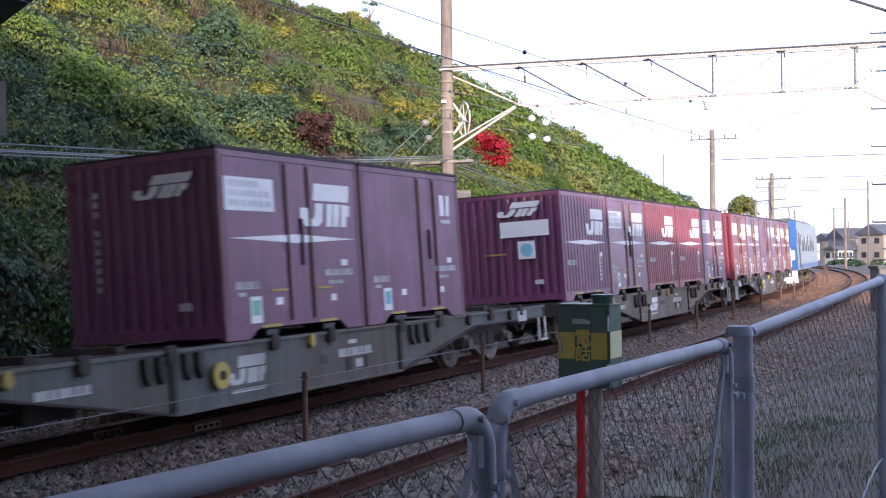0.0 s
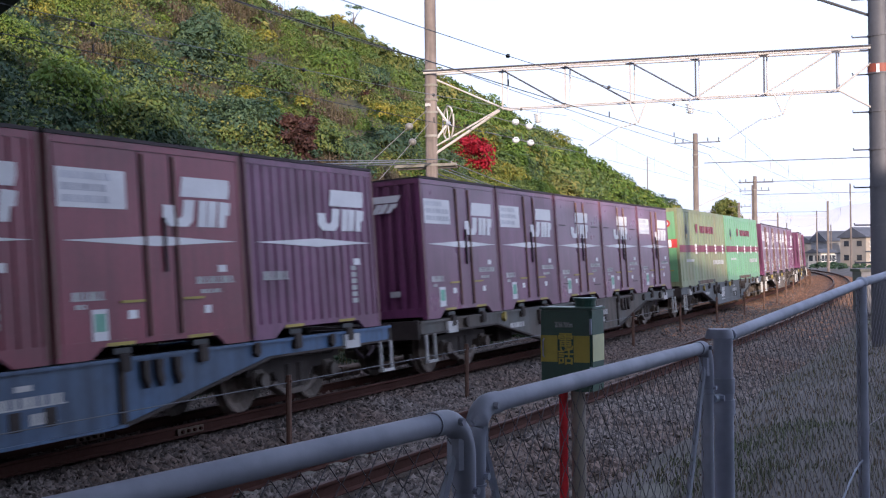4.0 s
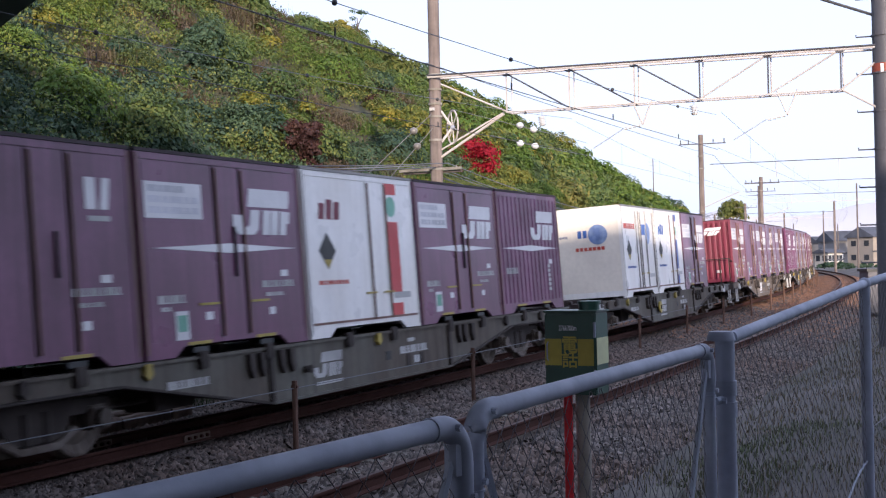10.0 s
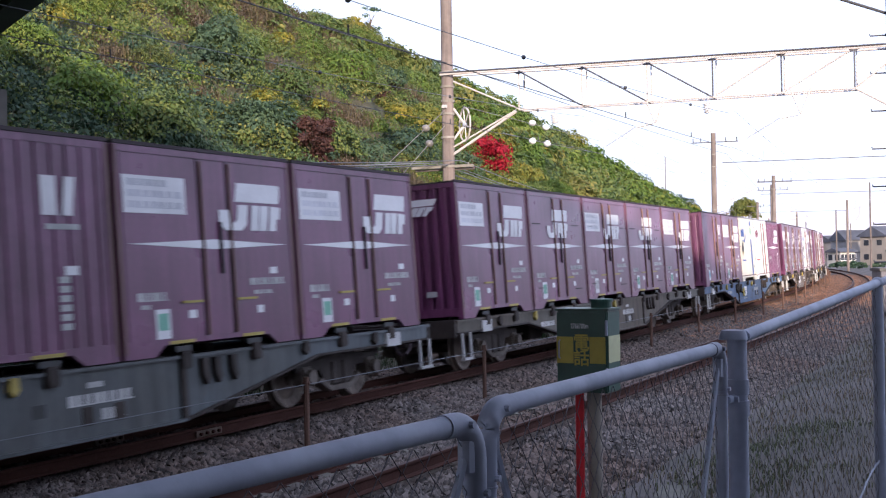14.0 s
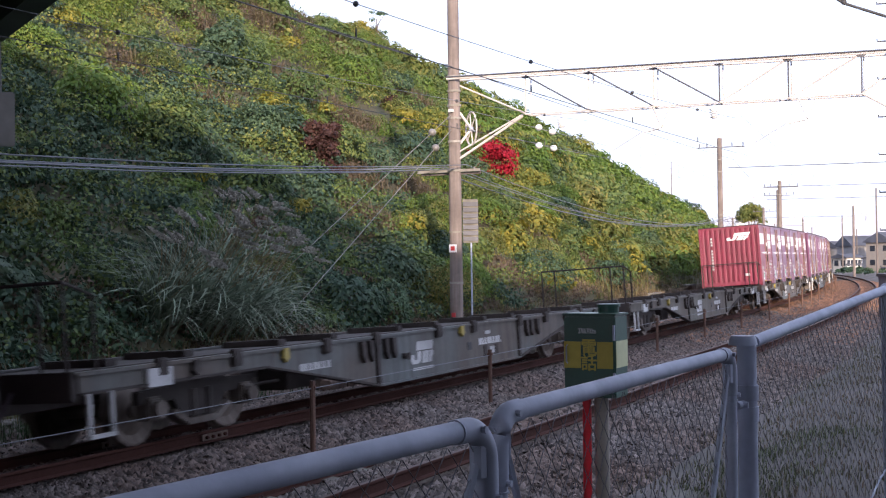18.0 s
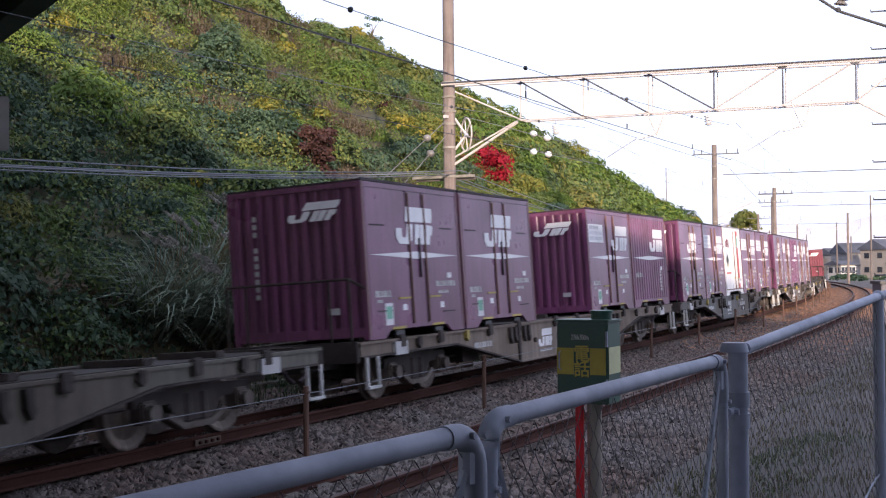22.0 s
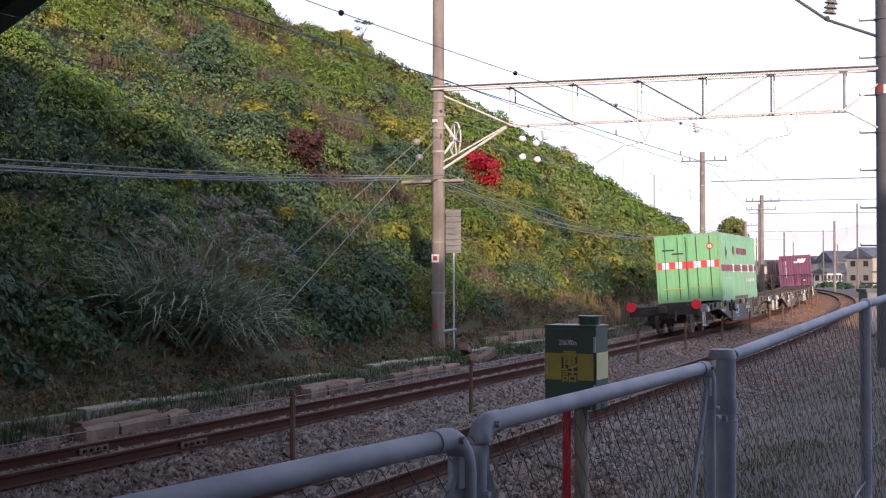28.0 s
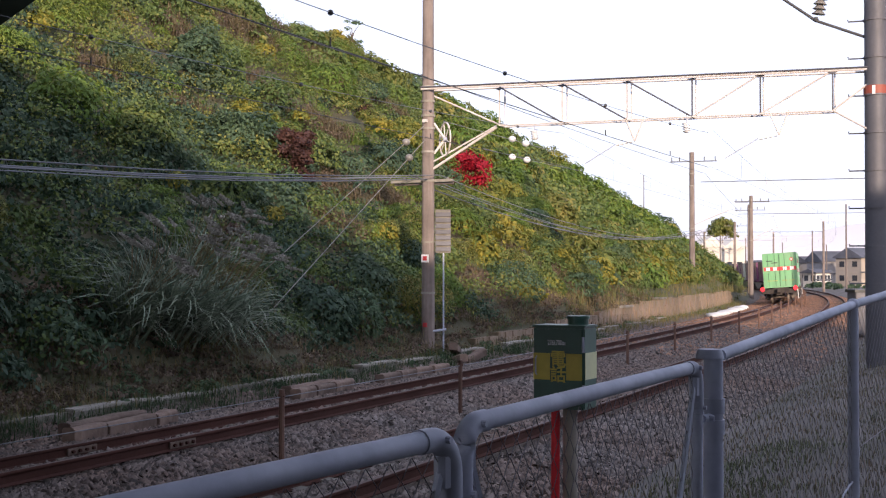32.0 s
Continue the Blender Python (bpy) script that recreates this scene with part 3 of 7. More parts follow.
# sleepers, sunk in the stones
slp = Mesh().prism([(-1.0, -0.40), (1.0, -0.40), (1.0, -0.23), (0.75, -0.20), (-0.75, -0.20), (-1.0, -0.23)], -0.12, 0.12, "y").data("sleeper", "dirtyconcrete", bevel=0.012)
first = None
for centre in (0.0, -3.8):
    for k in range(84):
        s = 6.0 + 0.62 * k
        x, y, h = line(s)
        p = at(s, centre, 0.0)
        ob = new("sleeper", slp)
        ob.matrix_basis = Matrix.Translation(p) @ Matrix.Rotation(float(h) + math.pi / 2, 4, "Z") @ Matrix.Rotation(-CANT, 4, "Y")
        tagged(ob, "grey concrete sleeper half buried in ballast", "sleeper", "sleepers under the tracks")

# rail joints with bolted plates
for s, lat in ((13.2, -0.5655), (12.6, 0.5655)):
    x, y, h = line(s)
    j = thing("rail_joint", Matrix.Translation(at(s, lat, 0.035 if lat < 0 else -0.035)) @ Matrix.Rotation(float(h), 4, "Z"))
    part("fishplate", Mesh().box(-0.28, 0.28, -0.05, -0.025, -0.125, -0.04), "oldwood", j, bevel=0.006)
    for k in range(4):
        part("bolt", Mesh().tube([(-0.2 + 0.13 * k, -0.05, -0.08), (-0.2 + 0.13 * k, -0.085, -0.08)], 0.022, 6), "rail_rust", j)
    tagged(j, "pale bolted joint plate on the rail", "rail joint", "rail joints")

# concrete kerb of the drain at the foot of the slope
kerb = thing("drain_kerb")
blocks = Mesh().box(-0.98, 0.98, -0.11, 0.11, -0.34, -0.04).data("kerb_block", "dirtyconcrete", bevel=0.015)
lid = Mesh().box(-0.98, 0.98, -0.13, 0.17, -0.04, 0.01).data("kerb_lid", "concrete", bevel=0.01)
for k in range(26):
    s = 8.5 + 2.0 * k
    x, y, h = line(s)
    m = Matrix.Translation(at(s, 3.3, -0.03 + 0.03 * math.sin(k * 2.3))) @ Matrix.Rotation(float(h) + 0.02 * math.sin(k * 1.7), 4, "Z")
    for me, nm in ((blocks, "block"), (lid, "slab")):
        if nm == "slab" and k % 5 in (1, 3):
            continue
        ob = part(nm, me, "concrete", kerb)
        ob.matrix_basis = m
tagged(kerb, "weathered concrete drain kerb along the slope's foot", "kerb", kind="structure")

# low retaining wall further along
def rough_panel(seed, hgt):
    """Two metres of leaning rubble wall, its face uneven from stone to stone."""
    r = random.Random(seed)
    m, nx, nz = Mesh(), 8, 4
    for i in range(nx):
        for j in range(nz):
            x0, x1 = -0.99 + 1.98 * i / nx, -0.99 + 1.98 * (i + 1) / nx - 0.012
            z0, z1 = -0.5 + (hgt + 0.5) * j / nz, -0.5 + (hgt + 0.5) * (j + 1) / nz - 0.012
            shift = 0.12 if j % 2 else 0.0
            y0 = 0.12 * (j + 0.5) / nz + r.uniform(-0.035, 0.03)
            m.box(max(x0 - shift, -0.99), min(x1 - shift + (0.12 if i == nx - 1 else 0), 0.99), y0, 0.3, z0, z1 + r.uniform(-0.01, 0.015))
    m.box(-0.99, 0.99, 0.17, 0.45, -0.5, hgt - 0.02)
    return m


wall = thing("wall_slope")
for k in range(30):
    s = 35 + 2.0 * k
    hgt = float(np.interp(s, [35, 60, 95], [0.2, 0.85, 0.8])) + 0.05 * math.sin(k * 1.9)
    x, y, h = line(s)
    ob = part("wall_panel", rough_panel(k, hgt), "wallstone", wall)
    ob.matrix_basis = Matrix.Translation(at(s, 3.55 + 0.01 * (k % 3), 0)) @ Matrix.Rotation(float(h), 4, "Z")
    if k in (9, 13):
        cap = part("coping", Mesh().box(-0.96, 0.96, 0.02, 0.5, hgt + 0.004, hgt + 0.09), "dirtyconcrete", wall, bevel=0.012)
        cap.matrix_basis = ob.matrix_basis
tagged(wall, "low weathered retaining wall at the slope's foot", "wall", kind="structure")

# ---- growth on the slope ----
def leaves(name, centres, radii, count, size, material, label, category, squash=0.75, kind="stuff", shell=0.55):
    """Bushes of single leaves: count leaves round each centre, turned every way, most of them in the outer part."""
    c, r = np.asarray(centres, float), np.asarray(radii, float)
    n = len(c) * count
    d = rng.normal(size=(n, 3))
    d /= np.linalg.norm(d, axis=1)[:, None]
    d[:, 2] = np.where(d[:, 2] < -0.25, -d[:, 2], d[:, 2])
    rad = np.repeat(r, count) * (shell + (1.12 - shell) * rng.random(n) ** 0.7)
    p = np.repeat(c, count, axis=0) + d * rad[:, None] * np.array([1, 1, squash])
    a = d + rng.normal(size=(n, 3)) * 0.55
    a /= np.linalg.norm(a, axis=1)[:, None]
    u = np.cross(a, rng.normal(size=(n, 3)))
    u /= np.linalg.norm(u, axis=1)[:, None]
    w = np.cross(a, u)
    k = (np.repeat(size, count) if np.ndim(size) else size) * (0.6 + 0.8 * rng.random(n))
    k = k[:, None]
    q = np.stack([p - u * k, p - w * k * 0.62 + a * k * 0.12, p + u * k, p + w * k * 0.62 + a * k * 0.12], 1)
    ob = sheet(name, q.reshape(-1, 3), np.arange(4 * n).reshape(-1, 4), material)
    return tagged(ob, label, category, kind=kind)


def spots(n, s0, s1, l0, l1, power=1.0):
    s = s0 + (s1 - s0) * rng.random(n) ** power
    lat = l0 + (l1 - l0) * rng.random(n)
    return s, lat


def on_slope(s, lat, lift=0.25):
    return at_np(s, lat, slope_z(s, lat) + lift)


# low creeper over the whole slope
def mounds(name, s, lat, r, size, material, label, layers=6.0, lift=0.1, tall=0.85, slim=0.5):
    """Shrubs that stand out of the slope: leaves in layers on uneven crowns, their tips outward and down."""
    c = on_slope(s, lat, lift)
    cnt = np.maximum((layers * (r / size) ** 2).astype(int), 30)
    idx = np.repeat(np.arange(len(s)), cnt)
    n = len(idx)
    d = rng.normal(size=(n, 3))
    d /= np.linalg.norm(d, axis=1)[:, None]
    d[:, 2] = np.where(d[:, 2] < -0.3, -d[:, 2], d[:, 2])
    ph = rng.random((len(s), 6)) * 6.28
    f = np.zeros(n)
    for k in range(6):
        ax = rng.normal(size=(len(s), 3)) * (1.6 + 0.7 * k)
        f += np.sin((d * ax[idx]).sum(1) + ph[idx, k]) / (1.5 + 0.5 * k)
    rad = r[idx] * (0.80 + 0.17 * f) * (0.72 + 0.34 * rng.random(n) ** 0.5)
    p = c[idx] + d * rad[:, None] * np.array([1, 1, tall])
    a = d + rng.normal(size=(n, 3)) * 0.5 + np.array([0, 0, 0.35])
    a /= np.linalg.norm(a, axis=1)[:, None]
    u = d * np.array([1, 1, 0.2]) - np.array([0, 0, 0.55]) + rng.normal(size=(n, 3)) * 0.6
    u -= a * (u * a).sum(1)[:, None]
    u /= np.linalg.norm(u, axis=1)[:, None] + 1e-6
    w = np.cross(a, u)
    k = (size * (0.55 + 0.9 * rng.random(n)))[:, None]
    q = np.stack([p - u * k, p - w * k * slim + a * k * 0.14, p + u * k * 1.15, p + w * k * slim + a * k * 0.14], 1)
    ob = sheet(name, q.reshape(-1, 3), np.arange(4 * n).reshape(-1, 4), material)
    return tagged(ob, label, "bushes", kind="stuff")


# dry gaps in the growth: place and half width
GAPS = ((49.0, 17.4, 1.9), (47.3, 16.0, 1.3), (42.5, 16.8, 1.3), (52.5, 15.2, 1.2), (44.5, 7.1, 0.8), (45.6, 6.6, 0.6), (35.5, 9.2, 0.6), (32.8, 7.6, 0.55),
        (28.2, 13.2, 0.8), (37.8, 13.6, 1.0), (40.0, 12.2, 0.9), (31.0, 12.0, 0.7), (56.0, 13.0, 1.1), (39.0, 9.0, 0.8), (36.5, 16.4, 0.9))


def clear_of(s, lat):
    ok = ~((s > 19.2) & (s < 23.3) & (lat < 5.7))
    for gs, gl, gr in GAPS:
        ok &= (s - gs) ** 2 / 2.2 + (lat - gl) ** 2 > gr ** 2
    return ok


s, lat = spots(1750, 13, 66, 4.6, 22.5, 1.1)
ok = clear_of(s, lat)
leaves("creeper", on_slope(s[ok], lat[ok], 0.1), 0.4 + 0.6 * rng.random(int(ok.sum())), 165, 0.047, "leaf", "green creeper that covers the slope", "creeper")
s, lat = spots(1500, 60, 235, 4.8, 24, 1.3)
leaves("far_creeper", on_slope(s, lat, 0.1), 0.5 + 0.8 * rng.random(len(s)), 95, 0.12, "leaf", "green creeper on the slope further along", "creeper")
# dark leaves laid where the low near slope is in shade
s, lat = spots(820, 12, 37, 4.5, 14, 1.0)
ok = clear_of(s, lat)
leaves("dark_creeper", on_slope(s[ok], lat[ok], 0.08), 0.35 + 0.4 * rng.random(int(ok.sum())), 130, 0.062, "leafdark", "dark green creeper that deepens the shade low on the slope", "creeper")
s, lat = spots(1700, 10, 60, 3.7, 6.0, 1.2)
leaves("leaf_litter", on_slope(s, lat, 0.05), np.full(len(s), 0.32), 44, 0.04, "litter", "brown leaf litter and dead stems at the slope's foot", "litter", squash=0.35, shell=0.0)
s, lat = spots(330, 10, 62, 3.15, 5.2, 1.2)
mounds("foot_weeds", s, lat, 0.10 + 0.22 * rng.random(len(s)) ** 1.5, 0.035, "leafblue", "low dark weeds along the drain", 3.2, 0.0)
# shrubs of several kinds: shares change along the slope to paint shade and sun
KIND_OF = (("leafdark", "dark green broad-leaved shrubs", 0.45, 0.06), ("leafblue", "grey green shrubs", 0.22, 0.10), ("leaf", "green shrubs with yellowing leaves", 0.15, 0.26),
           ("leafolive", "olive green shrubs", 0.08, 0.24), ("leaffern", "bright green shrubs", 0.08, 0.28), ("leafgold", "yellow autumn shrubs", 0.02, 0.06))
s, lat = spots(520, 13, 62, 4.8, 21.5, 1.1)
ok = clear_of(s, lat)
s, lat = s[ok], lat[ok]
r = 0.4 + 1.0 * rng.random(len(s)) ** 1.7
# more dark kinds low at the near end, to deepen its shade
dark = np.clip((37 - s) / 8, 0, 1) * np.clip((11 - lat) / 3, 0, 1)
pick = rng.random(len(s))
edge = np.zeros(len(s))
for material, label, near, far in KIND_OF:
    up = edge + near * dark + far * (1 - dark)
    on = (pick >= edge) & (pick < up)
    edge = up
    if on.any():
        mounds("shrubs", s[on], lat[on], r[on] * (0.6 if material == "leafgold" else 1.0), {"leafdark": 0.07, "leafblue": 0.075, "leaf": 0.062, "leafolive": 0.05, "leaffern": 0.054, "leafgold": 0.06}[material], material, label + " on the slope", 5.2, slim=0.3 if material in ("leafblue", "leaffern", "leafolive") else 0.5)
# far shares favour bright kinds, to stand for sun on that stretch
s, lat = spots(620, 56, 225, 4.9, 23, 1.35)
r = 0.6 + 1.3 * rng.random(len(s)) ** 1.7
pick, edge = rng.random(len(s)), 0.0
for material, label, near, far in KIND_OF:
    on = (pick >= edge) & (pick < edge + far)
    edge += far
    mounds("far_shrubs", s[on], lat[on], r[on], 0.128, "leaf" if material == "leafdark" else material, label + " further along", 4.4, slim=0.4)
# large rounded shrubs that stand clear of the rest
for k, (s, lat, r) in enumerate(((34.5, 13.9, 1.25), (44.5, 14.0, 1.20), (37.0, 12.5, 1.00), (50.5, 14.8, 1.00), (24.0, 10.7, 1.30), (26.0, 9.9, 1.20), (31.5, 10.5, 1.00), (57.5, 10.6, 1.30), (62.0, 9.5, 1.30))):
    mounds("round_shrub", np.array([s]), np.array([lat]), np.array([r]), 0.058 if s < 60 else 0.09, ("leafblue", "leaffern", "leaf")[k % 3], "large rounded green shrub on the slope", 6.0, 0.35, 0.95)["kind"] = ""
for s, lat, r, m in ((163.0, 12.0, 1.9, "leafgold"), (168.0, 12.6, 2.2, "leafolive"), (174.0, 13.4, 2.4, "leafdark"), (180.0, 12.6, 2.2, "leafdark")):
    mounds("end_shrub", np.array([s]), np.array([lat]), np.array([r]), 0.19, m, "tall shrub past the end of the hill", 6.0, 1.2, 1.0)["kind"] = ""
# crest: ragged, with thin stems standing up
s, lat = spots(380, 20, 190, 16.0, 22.5, 1.1)
mounds("crest_shrubs", s, lat, 0.35 + 0.75 * rng.random(len(s)) ** 1.5, 0.11, "leaf", "ragged green shrubs on the crest", 4.5, 0.3)
# bright green leaves here make up for sun on the hill's end
s, lat = spots(80, 95, 150, 10.5, 20, 1.0)
mounds("shoulder_shrubs", s, lat, 0.7 + 0.9 * rng.random(len(s)), 0.16, "leaffern", "tall green shrubs on the end of the hill", 6.0, 0.3, 1.0)
s, lat = spots(105, 42, 190, 4.7, 7.8, 1.4)
mounds("golden_shrubs", s, lat, 0.35 + 0.6 * rng.random(len(s)), 0.10, "leafgold", "yellow autumn shrubs at the foot of the slope", 6.0, 0.3)
s, lat = spots(12, 24, 60, 6, 16, 1.0)
mounds("rusty_shrubs", s, lat, 0.2 + 0.35 * rng.random(len(s)), 0.055, "leafrust", "withered brown shrubs on the slope", 5.0, 0.3)


def blades(name, roots, count, length, width, material, label, category, lean=0.6, spread=0.25, kind="stuff"):
    """Bent grass blades round each root, each of two narrow pieces."""
    c = np.asarray(roots, float)
    n = len(c) * count
    p = np.repeat(c, count, axis=0) + rng.normal(size=(n, 3)) * np.array([spread, spread, 0.02])
    az = rng.random(n) * 2 * np.pi
    out = np.stack([np.cos(az), np.sin(az), 0 * az], -1)
    side = np.stack([-np.sin(az), np.cos(az), 0 * az], -1)
    L = (length * (0.5 + 0.8 * rng.random(n)))[:, None]
    b = (lean * rng.random(n))[:, None]
    mid = p + out * L * b * 0.35 + np.array([0, 0, 1]) * L * 0.55
    tip = p + out * L * b * 1.1 + np.array([0, 0, 1]) * L * (1.0 - 0.45 * b)
    wd = width * (0.6 + 0.8 * rng.random(n))[:, None]
    v = np.stack([p - side * wd, p + side * wd, mid + side * wd * 0.8, mid - side * wd * 0.8, tip + side * wd * 0.15, tip - side * wd * 0.15], 1)
    f = np.array([(0, 1, 2, 3), (3, 2, 4, 5)])
    ob = sheet(name, v.reshape(-1, 3), (f[None] + (np.arange(n) * 6)[:, None, None]).reshape(-1, 4), material)
    return tagged(ob, label, category, kind=kind)


# pale dead grass and bare stems in the gaps, with single yellow bushes round them
gs, gl = [], []
for s, lat, r in GAPS:
    n = int(60 * r * r) + 20
    a, q = rng.random(n) * 6.28, r * np.sqrt(rng.random(n))
    gs.append(s + 1.45 * q * np.cos(a)), gl.append(lat + q * np.sin(a))
gs, gl = np.concatenate(gs), np.concatenate(gl)
blades("tall_dry_grass", on_slope(gs, gl, 0.0), 18, 0.42, 0.010, "deadgrass", "pale dead grass in gaps of the growth", "grass", lean=1.8, spread=0.35)
leaves("dead_stems", on_slope(gs, gl, 0.12), np.full(len(gs), 0.4), 40, 0.04, "litter", "brown dead leaves and stems between the shrubs", "litter", squash=0.6, shell=0.1)
for s, lat, r in ((47.6, 11.9, 1.0), (46.2, 11.3, 0.85), (49.2, 11.5, 0.9), (45.0, 11.9, 0.7), (33.8, 11.5, 0.55), (34.6, 11.1, 0.4), (51.0, 9.7, 0.8), (53.2, 9.4, 0.8), (55.5, 9.6, 0.7), (49.2, 8.6, 0.6), (27.0, 14.0, 0.5), (40.2, 14.6, 0.5), (37.6, 11.6, 0.45), (25.5, 8.4, 0.35), (28.6, 7.5, 0.45), (34.0, 6.6, 0.5), (49.2, 5.6, 0.6), (52.0, 6.0, 0.7)):
    mounds("yellow_bush", np.array([s]), np.array([lat]), np.array([r]), 0.06 if s < 70 else 0.13, "leafgold", "bush in yellow autumn leaf on the slope", 5.0, 0.75)["kind"] = ""
s, lat = spots(260, 10, 45, 2.55, 3.3, 1.2)
blades("drain_tufts", on_slope(s, lat, -0.05), 34, 0.3, 0.006, "tuftdark", "dark green grass tufts before the drain", "weeds", lean=1.2, spread=0.12)
s, lat = spots(1100, 12, 60, 3.8, 6.0, 1.0)
blades("dry_grass", on_slope(s, lat, 0.0), 16, 0.24, 0.006, "dry", "dry brown grass along the slope's foot", "grass", lean=1.5)
s, lat = spots(620, 10, 60, 3.2, 5.0, 1.2)
blades("green_tufts", on_slope(s, lat, 0.0), 16, 0.24, 0.006, "grasstuft", "green weeds along the drain", "weeds", lean=1.5)
s, lat = spots(330, 45, 130, 3.8, 5.6, 1.2)
blades("far_dry_grass", on_slope(s, lat, 0.0), 22, 0.42, 0.011, "grasstuft", "tall dry grass above the low wall", "grass")
s, lat = spots(170, 36, 100, 2.9, 3.5, 1.0)
blades("wall_weeds", at_np(s, lat, np.full(len(s), -0.3)), 20, 0.42, 0.009, "grasstuft", "weeds and dead grass before the low wall", "weeds", lean=0.9)
s, lat = spots(1700, 6, 60, -9.6, -6.4, 1.3)
blades("bank_grass", at_np(s, lat, bank_z(s, lat)), 16, 0.075, 0.006, "bankgrass", "short patchy grass between fence and track", "grass", lean=0.9)


ga, gq = rng.random(170) * 6.28, np.sqrt(rng.random(170))
s, lat = 13.2 + 3.4 * gq * np.cos(ga), -7.7 + 0.75 * gq * np.sin(ga)
blades("bank_tufts", at_np(s, lat, bank_z(s, lat)), 12, 0.08, 0.006, "bankgreen", "greener grass patch on the bank by the fence", "grass", lean=1.1, spread=0.14)


def arching(n, length):
    """Long blades that rise from one root and bow outward and down."""
    az, L, b = rng.random(n) * 2 * np.pi, length * (0.55 + 0.7 * rng.random(n)), 0.6 + 0.7 * rng.random(n)
    out, side = np.stack([np.cos(az), np.sin(az), 0 * az], -1), np.stack([-np.sin(az), np.cos(az), 0 * az], -1)
    root = rng.normal(size=(n, 3)) * np.array([0.22, 0.22, 0.05])
    rows = []
    for t in np.linspace(0, 1, 6):
        p = root + out * (L * b * 0.85 * t ** 1.6)[:, None] + np.array([0, 0, 1]) * (L * (t - 0.62 * b * t ** 2.2))[:, None]
        w = 0.023 * (1.02 - t) ** 0.6 * (0.7 + 0.6 * rng.random(n))
        rows += [p - side * w[:, None], p + side * w[:, None]]
    v = np.stack(rows, 1).reshape(-1, 3)
    f = np.array([(2 * i, 2 * i + 1, 2 * i + 3, 2 * i + 2) for i in range(5)])
    return sheet("blade_tuft", v, (f[None] + (np.arange(n) * 12)[:, None, None]).reshape(-1, 4), "pampas")


# tall pampas grass on the near slope, its blades arching outward, with feathery plumes on stalks
for s, lat, k in ((19.0, 5.1, 0.80), (20.0, 5.3, 1.00), (20.5, 5.1, 1.10), (21.5, 5.1, 1.10), (22.5, 5.1, 0.95), (22.0, 6.0, 1.00), (23.5, 6.2, 0.90)):
    clump = thing("pampas_grass")
    root = at(s, lat, float(slope_z(np.array([s]), np.array([lat]))[0]) - 0.1)
    clump.matrix_basis = Matrix.Translation(root) @ Matrix.Rotation(float(line(s)[2]), 4, "Z") @ Matrix.Rotation(0.42, 4, "X") @ Matrix.Rotation(0.2, 4, "Y")
    b = arching(230, 2.35 * k)
    made = [b]
    stalks = Mesh()
    for j in range(14):
        a, q = random.uniform(0, 6.28), random.uniform(0.15, 0.8)
        tip = Vector((math.cos(a) * q * k, math.sin(a) * q * k, (2.35 - 0.5 * q) * k))
        stalks.tube([(0, 0, 0), tip * 0.6 + Vector((0, 0, 0.25)), tip], 0.006, 4)
        d = Vector((math.cos(a), math.sin(a), 0.25)).normalized()
        made.append(leaves("plume", [tip + d * 0.05 * i for i in range(7)], np.linspace(0.06, 0.025, 7), 16, 0.03, "plume", "", "", squash=1.0, shell=0.0))
    st = new("stalks", stalks.data("stalks", "dry"))
    made.append(st)
    for ob, nm in zip(made, ["blade_tuft"] + ["plume"] * 14 + ["stalk_bundle"]):
        ob.name, ob.parent = nm, clump
        for key in ("kind", "label", "category"):
            if key in ob:
                del ob[key]
    tagged(clump, "tall grey green pampas grass with pale plumes", "pampas grass", "pampas clumps on the slope")


def small_tree(name, s, lat, height, radius, material, label, n=16, count=150, leaf=0.09, base=None, low=0.5):
    z = float(slope_z(np.array([s]), np.array([lat]))[0]) - 0.15 if base is None else base
    tree = thing(name, Matrix.Translation(at(s, lat, z)))
    t = Mesh().tube([(0, 0, 0), (0.05, 0.02, height * 0.4), (0.0, 0.06, height * 0.8)], 0.05 * height / 2, 7, 0.02)
    for k in range(6):
        a = k * 1.05
        t.tube([(0.02, 0.02, height * (0.35 + 0.06 * k)), (math.cos(a) * radius * 0.6, math.sin(a) * radius * 0.6, height * (0.55 + 0.06 * k))], 0.02 * height / 2, 5, 0.008)
    part("trunk", t, "bark", tree)
    cs = []
    for k in range(n):
        a, q = random.uniform(0, 6.28), radius * math.sqrt(random.random()) * 0.85
        cs.append((math.cos(a) * q, math.sin(a) * q, height * random.uniform(low, 1.0) - 0.25 * q))
    cr = leaves("crown", cs, np.full(n, radius * 0.42), count, leaf, material, "", "", shell=0.25)
    cr.parent = tree
    for key in ("kind", "label", "category"):
        if key in cr:
            del cr[key]
    return tagged(tree, label, "tree")


small_tree("red_maple", 48.4, 9.75, 1.75, 1.15, "leafred", "small maple tree in bright red autumn leaf", n=34, leaf=0.07, low=0.35)
small_tree("rusty_shrub", 33.0, 9.3, 2.1, 0.66, "leafrust", "withered shrub with dark red brown leaves", n=30, leaf=0.055, low=0.3)

small_tree("crest_sapling", 57.5, 19.0, 2.4, 0.55, "leafblue", "thin sapling standing up from the crest", n=7, count=22, leaf=0.07)
for s, lat, h in ((41.0, 20.5, 2.6), (43.5, 20.8, 2.2), (38.0, 20.3, 2.4)):
    small_tree("crest_tree", s, lat, h, 1.0, "leafdark", "small dark tree on the crest of the slope", n=14, count=60, leaf=0.1, low=0.4)

# ---- the pipe and wire fence by the camera, with its gate ----
FT = 1.803     # height of the top pipe's middle


